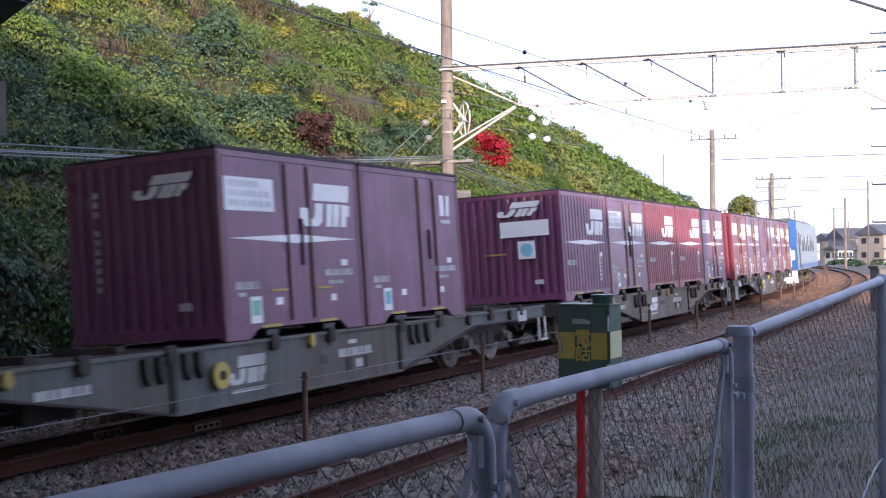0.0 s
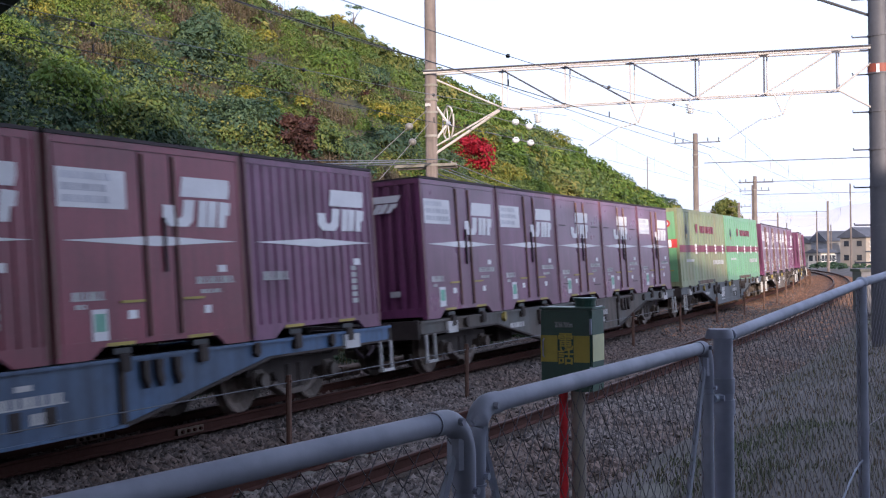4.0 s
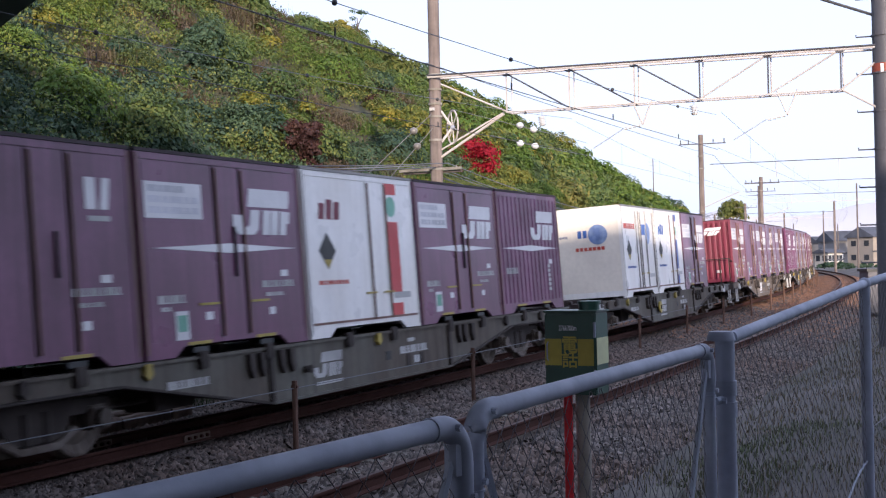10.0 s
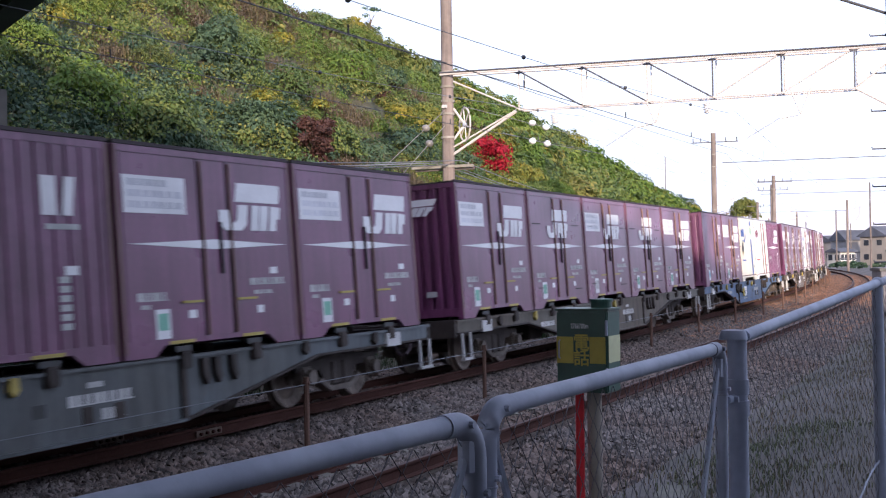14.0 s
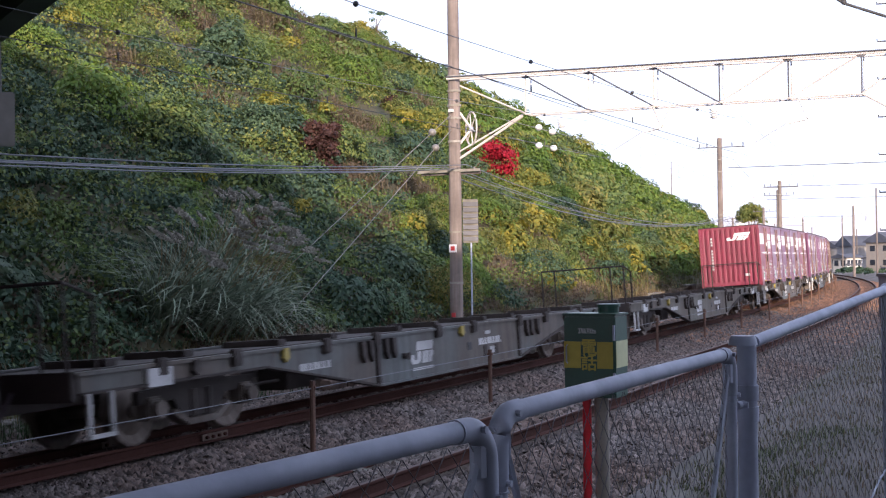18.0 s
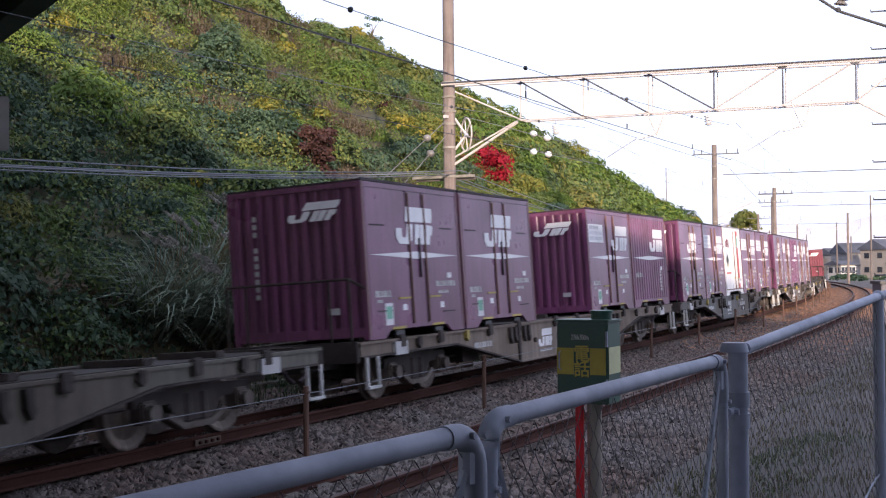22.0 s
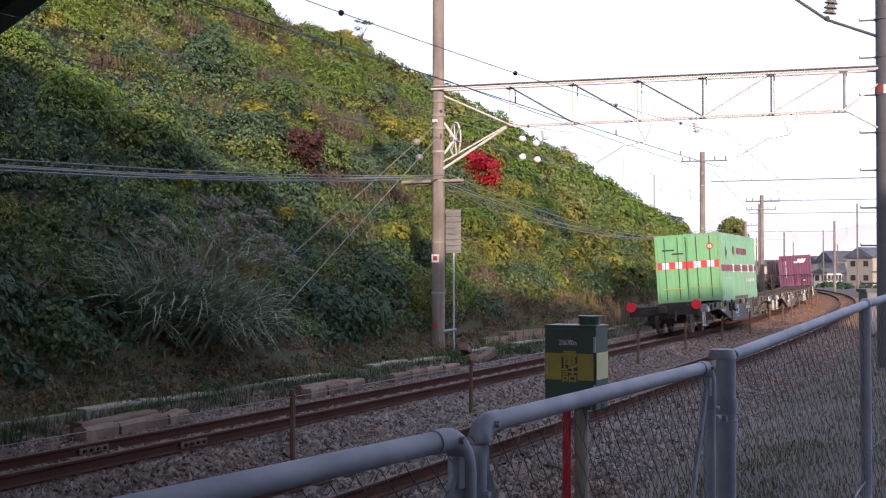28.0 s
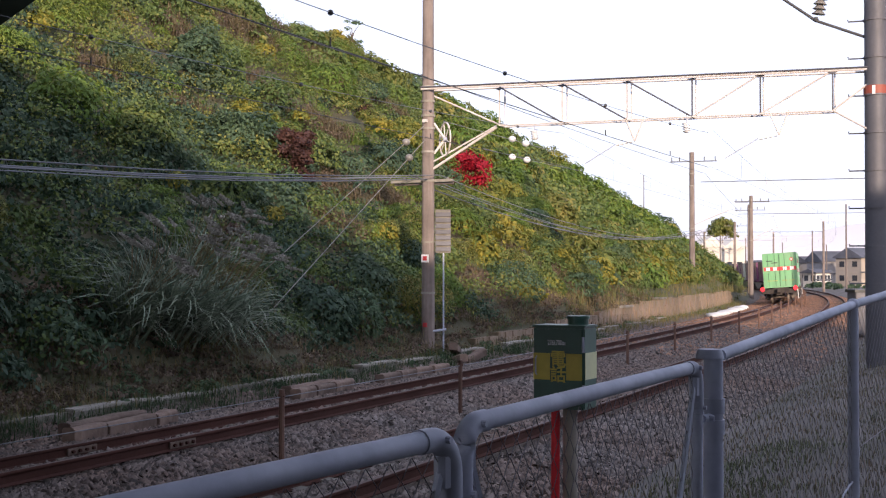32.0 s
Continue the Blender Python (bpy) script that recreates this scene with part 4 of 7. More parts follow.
def chain_link(a, b, z0, z1, w=0.043, h=0.042, r=0.0014):
    """Woven wire between two plan points: zigzag wires hooked into one another."""
    a, b = Vector((*a, 0)), Vector((*b, 0))
    d = (b - a).normalized()
    side = Vector((-d.y, d.x, 0))
    nc, nr = int((b - a).length / w), int((z1 - z0) / h)
    i, k = np.meshgrid(np.arange(nc), np.arange(nr), indexing="ij")

    def node(i, k):
        u = (i + ((i + k) % 2)) * w
        bow = ((i + k) % 2 * 2 - 1) * r * 1.2
        return np.stack([a.x + d.x * u + side.x * bow, a.y + d.y * u + side.y * bow, z0 + k * h], -1).reshape(-1, 3)

    p, q = node(i, k), node(i, k + 1)
    t = q - p
    t /= np.linalg.norm(t, axis=1)[:, None]
    s1 = np.tile(np.array([side.x, side.y, 0.0]), (len(p), 1))
    s2 = np.cross(t, s1)
    ring = [s1 * r, s2 * r, -s1 * r, -s2 * r]
    v = np.stack([p + o for o in ring] + [q + o for o in ring], 1)
    f = np.array([(0, 1, 5, 4), (1, 2, 6, 5), (2, 3, 7, 6), (3, 0, 4, 7)])
    return v.reshape(-1, 3), (f[None] + (np.arange(len(p)) * 8)[:, None, None]).reshape(-1, 4)


def mesh_panel(parent, a, b, z0, z1, rise=0.0, lift=0.0):
    v, f = chain_link(a, b, z0, z1)
    if rise or lift:
        d = np.array(b, float) - np.array(a, float)
        v = v.copy()
        v[:, 2] += lift + rise * ((v[:, :2] - np.array(a, float)) @ d) / (d @ d)
    ob = sheet("wire_netting", v, f, "wiremesh")
    ob.parent = parent
    return tagged(ob, "woven galvanised wire netting")


def gate_leaf(a, b, r, label, brace_at_a, brace_at_b):
    """A gate leaf from a to b: a bent top pipe that turns down into the stiles, netting, a mid band and slanting flat braces."""
    g = thing("gate_leaf")
    A, B = Vector((*a, 0)), Vector((*b, 0))
    d = (B - A).normalized()
    zg = 0.2
    bend = 0.085
    part("top_pipe", Mesh().tube([A + d * bend * 1.3 + Vector((0, 0, FT)), B - d * bend * 1.3 + Vector((0, 0, FT))], r, 20), "galv", g, smooth=True)
    for P, sg in ((A, 1), (B, -1)):
        pts = []
        for k in range(9):
            t = math.pi / 2 * k / 8
            pts.append(P + d * sg * (bend - bend * math.sin(t)) + Vector((0, 0, FT - bend + bend * math.cos(t))))
        pts.insert(0, pts[0] + d * sg * 0.045)
        pts.append(pts[-1] - Vector((0, 0, 0.08)))
        part("elbow_joint", Mesh().tube(pts, r * 1.14, 20), "galv", g, "cast pipe elbow", smooth=True)
        part("stile", Mesh().tube([P + Vector((0, 0, zg)), P + Vector((0, 0, FT - bend - 0.07))], r * 1.02, 18), "galv", g, smooth=True)
        part("collar", Mesh().tube([P + Vector((0, 0, FT - 0.185)), P + Vector((0, 0, FT - 0.180))], r * 1.18, 18), "galv", g, smooth=True)
        n = Vector((d.y, -d.x, 0))
        for dx, dz in ((sg * 0.06, 0.0), (0.0, -0.16)):
            q = P + d * dx + Vector((0, 0, FT + dz)) + n * r
            part("bolt", Mesh().tube([q - n * 0.01, q + n * 0.014], 0.0085, 8), "galv", g)
    for P, sg, on in ((A, 1, brace_at_a), (B, -1, brace_at_b)):
        if on:
            p0 = P + d * sg * 0.035 + Vector((0, 0, FT - 0.06))
            p1 = P + d * sg * 0.66 + Vector((0, 0, 0.5))
            part("brace", Mesh().tube([p0, p1], 0.011, 6), "galv", g)
            part("brace_plate", Mesh().tube([p0 + Vector((0, 0, 0.02)), p0 - Vector((0, 0, 0.05))], 0.02, 8), "galv", g)
    part("bottom_pipe", Mesh().tube([A + Vector((0, 0, zg + 0.03)), B + Vector((0, 0, zg + 0.03))], r * 0.9, 14), "galv", g, smooth=True)
    mesh_panel(g, A.xy + d.xy * 0.03, B.xy - d.xy * 0.03, zg + 0.06, FT - 0.02)
    return tagged(g, label, "gate", "leaves of the double gate")


def right_of(fwd, right):
    c, s = math.cos(radians(24.96)), math.sin(radians(24.96))
    return (fwd * c + right * s, fwd * s - right * c)


E1, E2, E3 = right_of(2.80, 0.018), right_of(2.98, 0.046), right_of(4.86, 0.992)
E0 = (E1[0] + (right_of(1.93, -0.51)[0] - E1[0]) * 2.3, E1[1] + (right_of(1.93, -0.51)[1] - E1[1]) * 2.3)
gate_leaf(E0, E1, 0.0243, "galvanised pipe gate leaf with wire netting, closed", False, True)
gate_leaf(E2, E3, 0.0243, "galvanised pipe gate leaf with wire netting, shut against the other", True, True)

# hinge post
hp = right_of(5.0, 1.088)
post = thing("gate_post", Matrix.Translation((*hp, 0.0)))
part("post_pipe", Mesh().tube([(0, 0, -0.1), (0, 0, 1.83)], 0.0385, 20), "galv", post, smooth=True)
part("post_cap", Mesh().tube([(-0.01, 0.012, 1.825), (-0.01, 0.012, 1.85), (-0.01, 0.012, 1.862)], 0.058, 20, 0.046), "galv", post, smooth=True)
for z in (1.635, 1.55):
    part("hinge_band", Mesh().tube([(0, 0, z - 0.03), (0, 0, z + 0.03)], 0.0445, 20), "galv", post, smooth=True)
dv = (Vector((*E3, 0)) - Vector((*hp, 0))).normalized()
part("hinge_pin", Mesh().tube([dv * 0.03 + Vector((0, 0, 1.592)), dv * 0.11 + Vector((0, 0, 1.592))], 0.016, 10), "galv", post)
part("hinge_bolt", Mesh().tube([dv * 0.07 + Vector((0.0, -0.03, 1.592)), dv * 0.07 + Vector((0.0, 0.03, 1.592))], 0.013, 8), "galv", post)
tagged(post, "round galvanised gate post with cap and hinge", "gate post")

# the fence beyond it
fence = thing("pipe_fence")
FP = [right_of(5.06, 1.13), right_of(7.0, 2.31), right_of(8.94, 3.49), right_of(10.9, 4.67)]
FZ = [0.01, 0.165, 0.275, 0.385]
for k, (a, b) in enumerate(zip(FP, FP[1:])):
    A, B = Vector((*a, FZ[k])), Vector((*b, FZ[k + 1]))
    part("rail_pipe", Mesh().tube([A + Vector((0, 0, FT + 0.02)), B + Vector((0, 0, FT + 0.02))], 0.0243, 16), "galv", fence, smooth=True)
    mesh_panel(fence, a, b, 0.2, FT, FZ[k + 1] - FZ[k], FZ[k])
    if k:
        part("mid_wire", Mesh().tube([A + Vector((0, 0, 1.0)), B + Vector((0, 0, 1.0))], 0.003, 5), "wiremesh", fence)
for p, fz in zip(FP[1:], FZ[1:]):
    P = Vector((*p, fz))
    part("fence_post", Mesh().tube([P + Vector((0, 0, -0.2 - fz)), P + Vector((0, 0, FT + 0.02))], 0.0303, 16), "galv", fence, smooth=True)
    part("post_joint", Mesh().ball(P + Vector((0, 0, FT + 0.02)), 0.036, 14), "galv", fence, smooth=True)
    part("post_band", Mesh().tube([P + Vector((0, 0, 0.98)), P + Vector((0, 0, 1.02))], 0.0335, 14), "galv", fence)
P1 = Vector((*FP[1], 0))
dl = (Vector((*FP[0], 0)) - P1).normalized()
part("loose_wire", Mesh().tube([P1 + Vector((0, 0, 1.0)) + dl * (0.9 * t) - Vector((0, 0, 0.42 * t ** 1.7)) for t in [k / 8 for k in range(9)]], 0.006, 5), "galv", fence, "slack tie wire")
tagged(fence, "galvanised pipe fence with woven wire netting", "fence")

# ---- railway telephone box on its post ----
bx = right_of(9.02, 0.888)
tel = thing("telephone_box", Matrix.Translation((*bx, 0.0)) @ Matrix.Rotation(radians(24.96 - 90 - 27), 4, "Z"))
TB, TT = 1.19, 1.775
part("cabinet", Mesh().box(-0.195, 0.195, -0.125, 0.125, TB, TT), "boxgreen", tel, bevel=0.008)
part("lid", Mesh().box(-0.207, 0.207, -0.138, 0.138, TT, TT + 0.016), "boxgreen", tel, bevel=0.006)
part("vent_cap", Mesh().tube([(0.09, 0.03, TT + 0.018), (0.09, 0.03, TT + 0.055), (0.09, 0.03, TT + 0.06)], 0.075, 20), "boxgreen", tel, smooth=False)
part("vent_hood", Mesh().tube([(0.09, 0.03, TT + 0.06), (0.09, 0.03, TT + 0.08)], 0.085, 20), "boxgreen", tel)
part("door", Mesh().box(-0.19, 0.182, -0.137, -0.127, TB + 0.012, TT - 0.012), "boxgreen", tel, bevel=0.004)
part("yellow_band", Mesh().box(-0.19, -0.062, -0.141, -0.138, TT - 0.375, TT - 0.185), "boxyellow", tel, "yellow painted field")
part("yellow_band", Mesh().box(0.062, 0.182, -0.141, -0.138, TT - 0.375, TT - 0.185), "boxyellow", tel, "yellow painted field")
part("side_band", Mesh().box(0.196, 0.1995, -0.115, 0.115, TT - 0.37, TT - 0.18), "paleyellow", tel, "pale yellow painted field")
part("handle", Mesh().tube([(-0.165, -0.14, TT - 0.21), (-0.165, -0.16, TT - 0.22), (-0.165, -0.16, TT - 0.33), (-0.165, -0.14, TT - 0.34)], 0.006, 8), "galv", tel, "small metal pull handle")
for z in (TT - 0.12, TT - 0.46):
    part("hinge", Mesh().box(0.182, 0.196, -0.143, -0.127, z - 0.055, z + 0.055), "galv", tel, "grey hinge plate")


def letters(name, text, size, material, parent, m, bold=0.0):
    cu = bpy.data.curves.new(name, "FONT")
    cu.body, cu.size, cu.align_x, cu.align_y, cu.extrude, cu.offset = text, size, "CENTER", "CENTER", 0.001, bold
    ob = bpy.data.objects.new(name, cu)
    scene.collection.objects.link(ob)
    bpy.context.view_layer.update()
    me = bpy.data.meshes.new_from_object(ob.evaluated_get(bpy.context.evaluated_depsgraph_get()))
    bpy.data.objects.remove(ob)
    me.materials.clear()
    me.materials.append(M[material])
    o = new(name, me)
    o.parent = parent
    o.matrix_basis = m
    return o


face = Matrix.Translation((0.0, -0.1405, 0)) @ Matrix.Rotation(radians(90), 4, "X")
for ch, z in (("\u96fb", TT - 0.232), ("\u8a71", TT - 0.342)):
    letters("sign_character", ch, 0.125, "boxyellow", tel, Matrix.Translation((0, 0, z)) @ face, 0.002)
letters("distance_marking", "276k700m", 0.046, "white", tel, Matrix.Translation((-0.012, 0, TT - 0.11)) @ face @ Matrix.Diagonal((0.7, 1.15, 1, 1)))
part("post", Mesh().tube([(0.03, 0.02, -0.15), (0.03, 0.02, TB)], 0.052, 16), "greypole", tel, "grey brown wooden post", smooth=True)
part("conduit", Mesh().tube([(-0.06, -0.05, -0.15), (-0.06, -0.05, 0.4), (-0.055, -0.05, TB)], 0.032, 12), "redpole", tel, "bright red cable conduit", smooth=True)
tagged(tel, "dark green trackside telephone box with yellow band", "telephone box")

# concrete cover blocks behind the fence
for fw, rt, sx, sy, sz in ((11.9, 1.95, 0.8, 0.35, 0.05), (10.6, 1.55, 0.6, 0.3, 0.05)):
    p = right_of(fw, rt)
    ob = new("concrete_cover", Mesh().box(-sx / 2, sx / 2, -sy / 2, sy / 2, -0.25, sz).data("concrete_cover", "oldslab", bevel=0.02))
    ob.matrix_basis = Matrix.Translation((*p, -0.15)) @ Matrix.Rotation(0.15, 4, "Z")
    tagged(ob, "grey concrete trough cover lying by the track", "concrete block", "loose concrete covers")

# ---- overhead line ----
def upright(name, p, z0, z1, r0, r1, material, label, category, group, bands=(), turn=0.0):
    ob = thing(name, Matrix.Translation((p.x, p.y, 0)) @ Matrix.Rotation(turn, 4, "Z"))
    part("shaft", Mesh().tube([(0, 0, z0), (0, 0, (z0 + z1) / 2), (0, 0, z1)], r0, 20, r1), material, ob, smooth=True)
    for z in bands:
        part("band", Mesh().tube([(0, 0, z - 0.03), (0, 0, z + 0.03)], r0 * 1.05, 20), "concrete", ob)
    return tagged(ob, label, category, group)


def insulator(m, p0, p1, parent=None, r=0.07):
    p0, p1 = Vector(p0), Vector(p1)
    for k in range(4):
        a, b = p0.lerp(p1, 0.12 + 0.2 * k), p0.lerp(p1, 0.26 + 0.2 * k)
        m.tube([a, b], r, 10, r * 0.5)
    return m


HP = at(31.1, 3.95)
pole1 = upright("line_pole", HP, -0.5, 12.5, 0.185, 0.15, "pole", "tall round concrete pole with steel bands", "pole", "poles of the overhead line", (7.3, 6.9, 6.5, 6.15, 5.5, 4.7, 3.0, 1.6))
part("sign_board", Mesh().box(-0.12, -0.08, -0.62, -0.2, 2.7, 3.9), "dirtyconcrete", pole1, "grey ribbed cable termination box").matrix_basis = Matrix.Rotation(radians(26), 4, "Z")
for k in range(7):
    part("board_slat", Mesh().box(-0.16, -0.12, -0.62, -0.2, 2.75 + 0.16 * k, 2.86 + 0.16 * k), "steelpole", pole1).matrix_basis = Matrix.Rotation(radians(26), 4, "Z")
for z, c in ((2.55, "white"), (2.55, "band"), (0.72, "band")):
    part("plate", Mesh().box(-0.21 if c == "white" else -0.215, -0.19, -0.11 if c == "white" else -0.06, 0.11 if c == "white" else 0.06, z - (0.11 if c == "white" else 0.06), z + (0.11 if c == "white" else 0.06)), c, pole1)
part("down_pipe", Mesh().tube([(0.1, -0.42, 0.0), (0.1, -0.42, 3.0)], 0.025, 8), "galv", pole1)
part("step_arm", Mesh().tube([(-0.1, -0.2, 0.55), (0.1, -0.5, 0.6)], 0.03, 8), "galv", pole1)
# crossarm for the cables, tension wheel, brackets
part("cable_arm", Mesh().box(-0.04, 0.04, -0.75, 1.15, 4.66, 4.735), "concrete", pole1)
part("cable_arm", Mesh().box(0.12, 0.19, -0.7, 1.1, 4.6, 4.66), "farpole", pole1)
for y in (-0.6, 0.35, 0.75):
    part("arm_pin", Mesh().tube([(0, y, 4.735), (0, y, 4.79)], 0.02, 8), "greyporcelain", pole1)
# spoked tension wheel beside the pole, on its bracket
WC = Vector((0.18, -0.43, 5.85))
wx = Vector((0.72, 0.69, 0))
rim = [WC + wx * (0.46 * math.cos(a)) + Vector((0, 0, 0.46 * math.sin(a))) for a in [2 * math.pi * k / 28 for k in range(29)]]
part("tension_wheel", Mesh().tube(rim, 0.026, 8), "truss", pole1, "spoked wire tension wheel", smooth=True)
for k in range(3):
    a = 0.3 + k * math.pi / 3
    o = wx * (0.45 * math.cos(a)) + Vector((0, 0, 0.45 * math.sin(a)))
    part("wheel_spoke", Mesh().tube([WC + o, WC - o], 0.016, 6), "truss", pole1)
part("wheel_hub", Mesh().ball(WC, 0.07, 10), "galv", pole1, smooth=True)
part("wheel_bracket", Mesh().tube([(0.05, -0.15, 6.3), WC], 0.035, 8), "truss", pole1)
part("wheel_bracket", Mesh().tube([(0.05, -0.15, 5.45), WC], 0.035, 8), "truss", pole1)
part("knee_strut", Mesh().tube([(0, -0.1, 5.0), (0.25, -1.95, 6.12)], 0.036, 8), "truss", pole1)
part("knee_strut", Mesh().tube([(0, -0.1, 5.2), (0.25, -1.95, 6.16)], 0.024, 8), "truss", pole1)
part("guy_bracket", Mesh().box(-0.26, 0.05, -0.06, 0.06, 6.3, 6.38), "truss", pole1)

PR = Vector((31.2, 3.11, 0))
poleR = upright("steel_pole", PR, -0.4, 13.0, 0.27, 0.25, "steelpole", "thick dark steel pole with climbing bolts and a red band", "pole", "poles of the overhead line")
part("red_band", Mesh().tube([(0, 0, 6.38), (0, 0, 6.62)], 0.282, 24), "redband", poleR, "faded red band", smooth=True)
part("band_plate", Mesh().box(-0.29, -0.275, -0.02, 0.05, 6.4, 6.6), "white", poleR)
for k in range(9):
    z = 1.9 + 0.9 * k
    part("hoop", Mesh().tube([(0, 0, z - 0.02), (0, 0, z + 0.02)], 0.285, 20), "steelpole", poleR)
    part("climbing_bolt", Mesh().tube([(0, 0.2, z), (-0.05, 0.62, z), (-0.05, 0.62, z + 0.05)], 0.02, 6), "steelpole", poleR)
part("stay_arm", Mesh().tube([(0, 0.2, 7.8), (-0.17, 1.35, 8.27), (-0.3, 2.3, 9.0)], 0.035, 8), "wire", poleR)
part("stay_clamp", Mesh().ball((-0.17, 1.35, 8.3), 0.07, 8), "wire", poleR)
part("stay_insulator", insulator(Mesh(), (-0.17, 1.3, 8.35), (-0.17, 1.2, 8.95), r=0.17), "greyporcelain", poleR, "ribbed grey insulator")

# lattice beam between the two poles
beam = thing("lattice_beam")
BX = 31.05
ZT, ZB, DT, DB = 7.22, 6.16, 0.21, 0.1      # heights of its chords at the pole, and how far they fall across the tracks


def zt(y):
    return ZT - DT * (HP.y - y) / (HP.y - 3.0)


def zb(y):
    return ZB - DB * (HP.y - y) / (HP.y - 3.0)


# the third tube is a dark line for the shaded top edge
for x0, x1, dz, r, m in ((30.7, BX, 0.0, 0.03, "truss"), (31.1, BX + 0.42, 0.0, 0.03, "truss"), (30.68, BX - 0.02, 0.045, 0.026, "steelpole")):
    part("top_chord", Mesh().tube([(x0, HP.y + 0.1, ZT + dz), (x1, 3.0, zt(3.0) + dz)], r, 6), m, beam)
for dx in (0.0, 0.4):
    part("bottom_chord", Mesh().tube([(BX + dx, 12.76, zb(12.76)), (BX + dx, 4.08, zb(4.08))], 0.024, 6), "truss", beam)
ys = [12.76, 10.97, 9.2, 7.5, 5.8, 4.08]
# dark steel on some posts and diagonals stands for members in shade
for k, y in enumerate(ys):
    part("beam_post", Mesh().box(BX - 0.016, BX + 0.016, y - 0.019, y + 0.019, zb(y) - 0.02, zt(y)), "truss" if k < 3 else "steelpole", beam)
    part("beam_post", Mesh().tube([(BX + 0.4, y, zb(y) - 0.02), (BX + 0.4, y, zt(y))], 0.02, 6), "truss", beam)
    part("gusset", Mesh().prism([(y - 0.13, zt(y) - 0.02), (y + 0.13, zt(y) - 0.02), (y + 0.06, zt(y) - 0.075), (y - 0.06, zt(y) - 0.075)], BX - 0.034, BX - 0.024, "x"), "steelpole", beam)
    if k < 5:
        a, b = ((y, zt(y)), (ys[k + 1], zb(ys[k + 1]))) if k < 3 else ((y, zb(y)), (ys[k + 1], zt(ys[k + 1])))
        part("diagonal", Mesh().tube([(BX, a[0], a[1]), (BX, b[0], b[1])], 0.024, 6), "steelpole" if k < 3 else "truss", beam)
    part("cross_tie", Mesh().tube([(BX, y, zb(y)), (BX + 0.4, y, zb(y))], 0.02, 6), "truss", beam)
part("haunch", Mesh().tube([(BX, HP.y, ZT - 0.1), (BX, 12.76, ZB)], 0.024, 6), "truss", beam)
part("haunch", Mesh().tube([(BX, 4.08, zb(4.08)), (BX, 3.15, 5.5)], 0.026, 6), "truss", beam)
part("haunch", Mesh().tube([(BX, 4.08, zb(4.08)), (BX, 3.15, 6.75)], 0.025, 6), "truss", beam)
tagged(beam, "pale lattice steel beam across both tracks", "gantry beam")
for y in (9.0, 5.35):
    hang = thing("wire_hanger")
    part("arm", Mesh().tube([(BX, y + 0.25, ZB), (BX, y, ZB - 0.62)], 0.022, 6), "truss", hang)
    part("arm", Mesh().tube([(BX, y - 0.25, ZB), (BX, y, ZB - 0.62)], 0.022, 6), "truss", hang)
    part("insulator", insulator(Mesh(), (BX, y, ZB - 0.6), (BX - 0.1, y + 0.55, ZB - 0.72), r=0.05), "porcelain", hang)
    part("steady_arm", Mesh().tube([(BX - 0.1, y + 0.5, ZB - 0.7), (BX - 0.1, y + 1.3, ZB - 1.15)], 0.015, 6), "galv", hang)
    tagged(hang, "steel bracket and insulator that holds the contact wire", "hanger", "wire hangers")
for y in (11.75, 7.65):
    ins = thing("beam_insulator")
    part("stem", Mesh().tube([(BX, y, ZB), (BX, y, ZB - 0.25)], 0.015, 6), "galv", ins)
    part("bell", insulator(Mesh(), (BX, y + 0.02, ZB - 0.18), (BX, y - 0.02, ZB - 0.5), r=0.11), "porcelain", ins)
    tagged(ins, "white porcelain insulator hung under the beam", "insulator", "beam insulators")


def wire_run(name, points, r, material, label, group, sag=0.0, parts=None):
    """A wire hung from point to point, with sag."""
    w = thing(name)
    for a, b in zip(points, points[1:]):
        a, b = Vector(a), Vector(b)
        pts = [a.lerp(b, k / 12) - Vector((0, 0, sag * 4 * (k / 12) * (1 - k / 12))) for k in range(13)]
        part("span", Mesh().tube(pts, r, 5), material, w)
    return tagged(w, label, "wire", group)


SUP = [-19.0, 31.05, 81.0, 128.0, 172.0, 216.0, 260.0]


def hung(s, low, rise):
    """Height of a sagging wire whose lowest point lies at s = 6."""
    return low + rise * (s - 6.0) ** 2


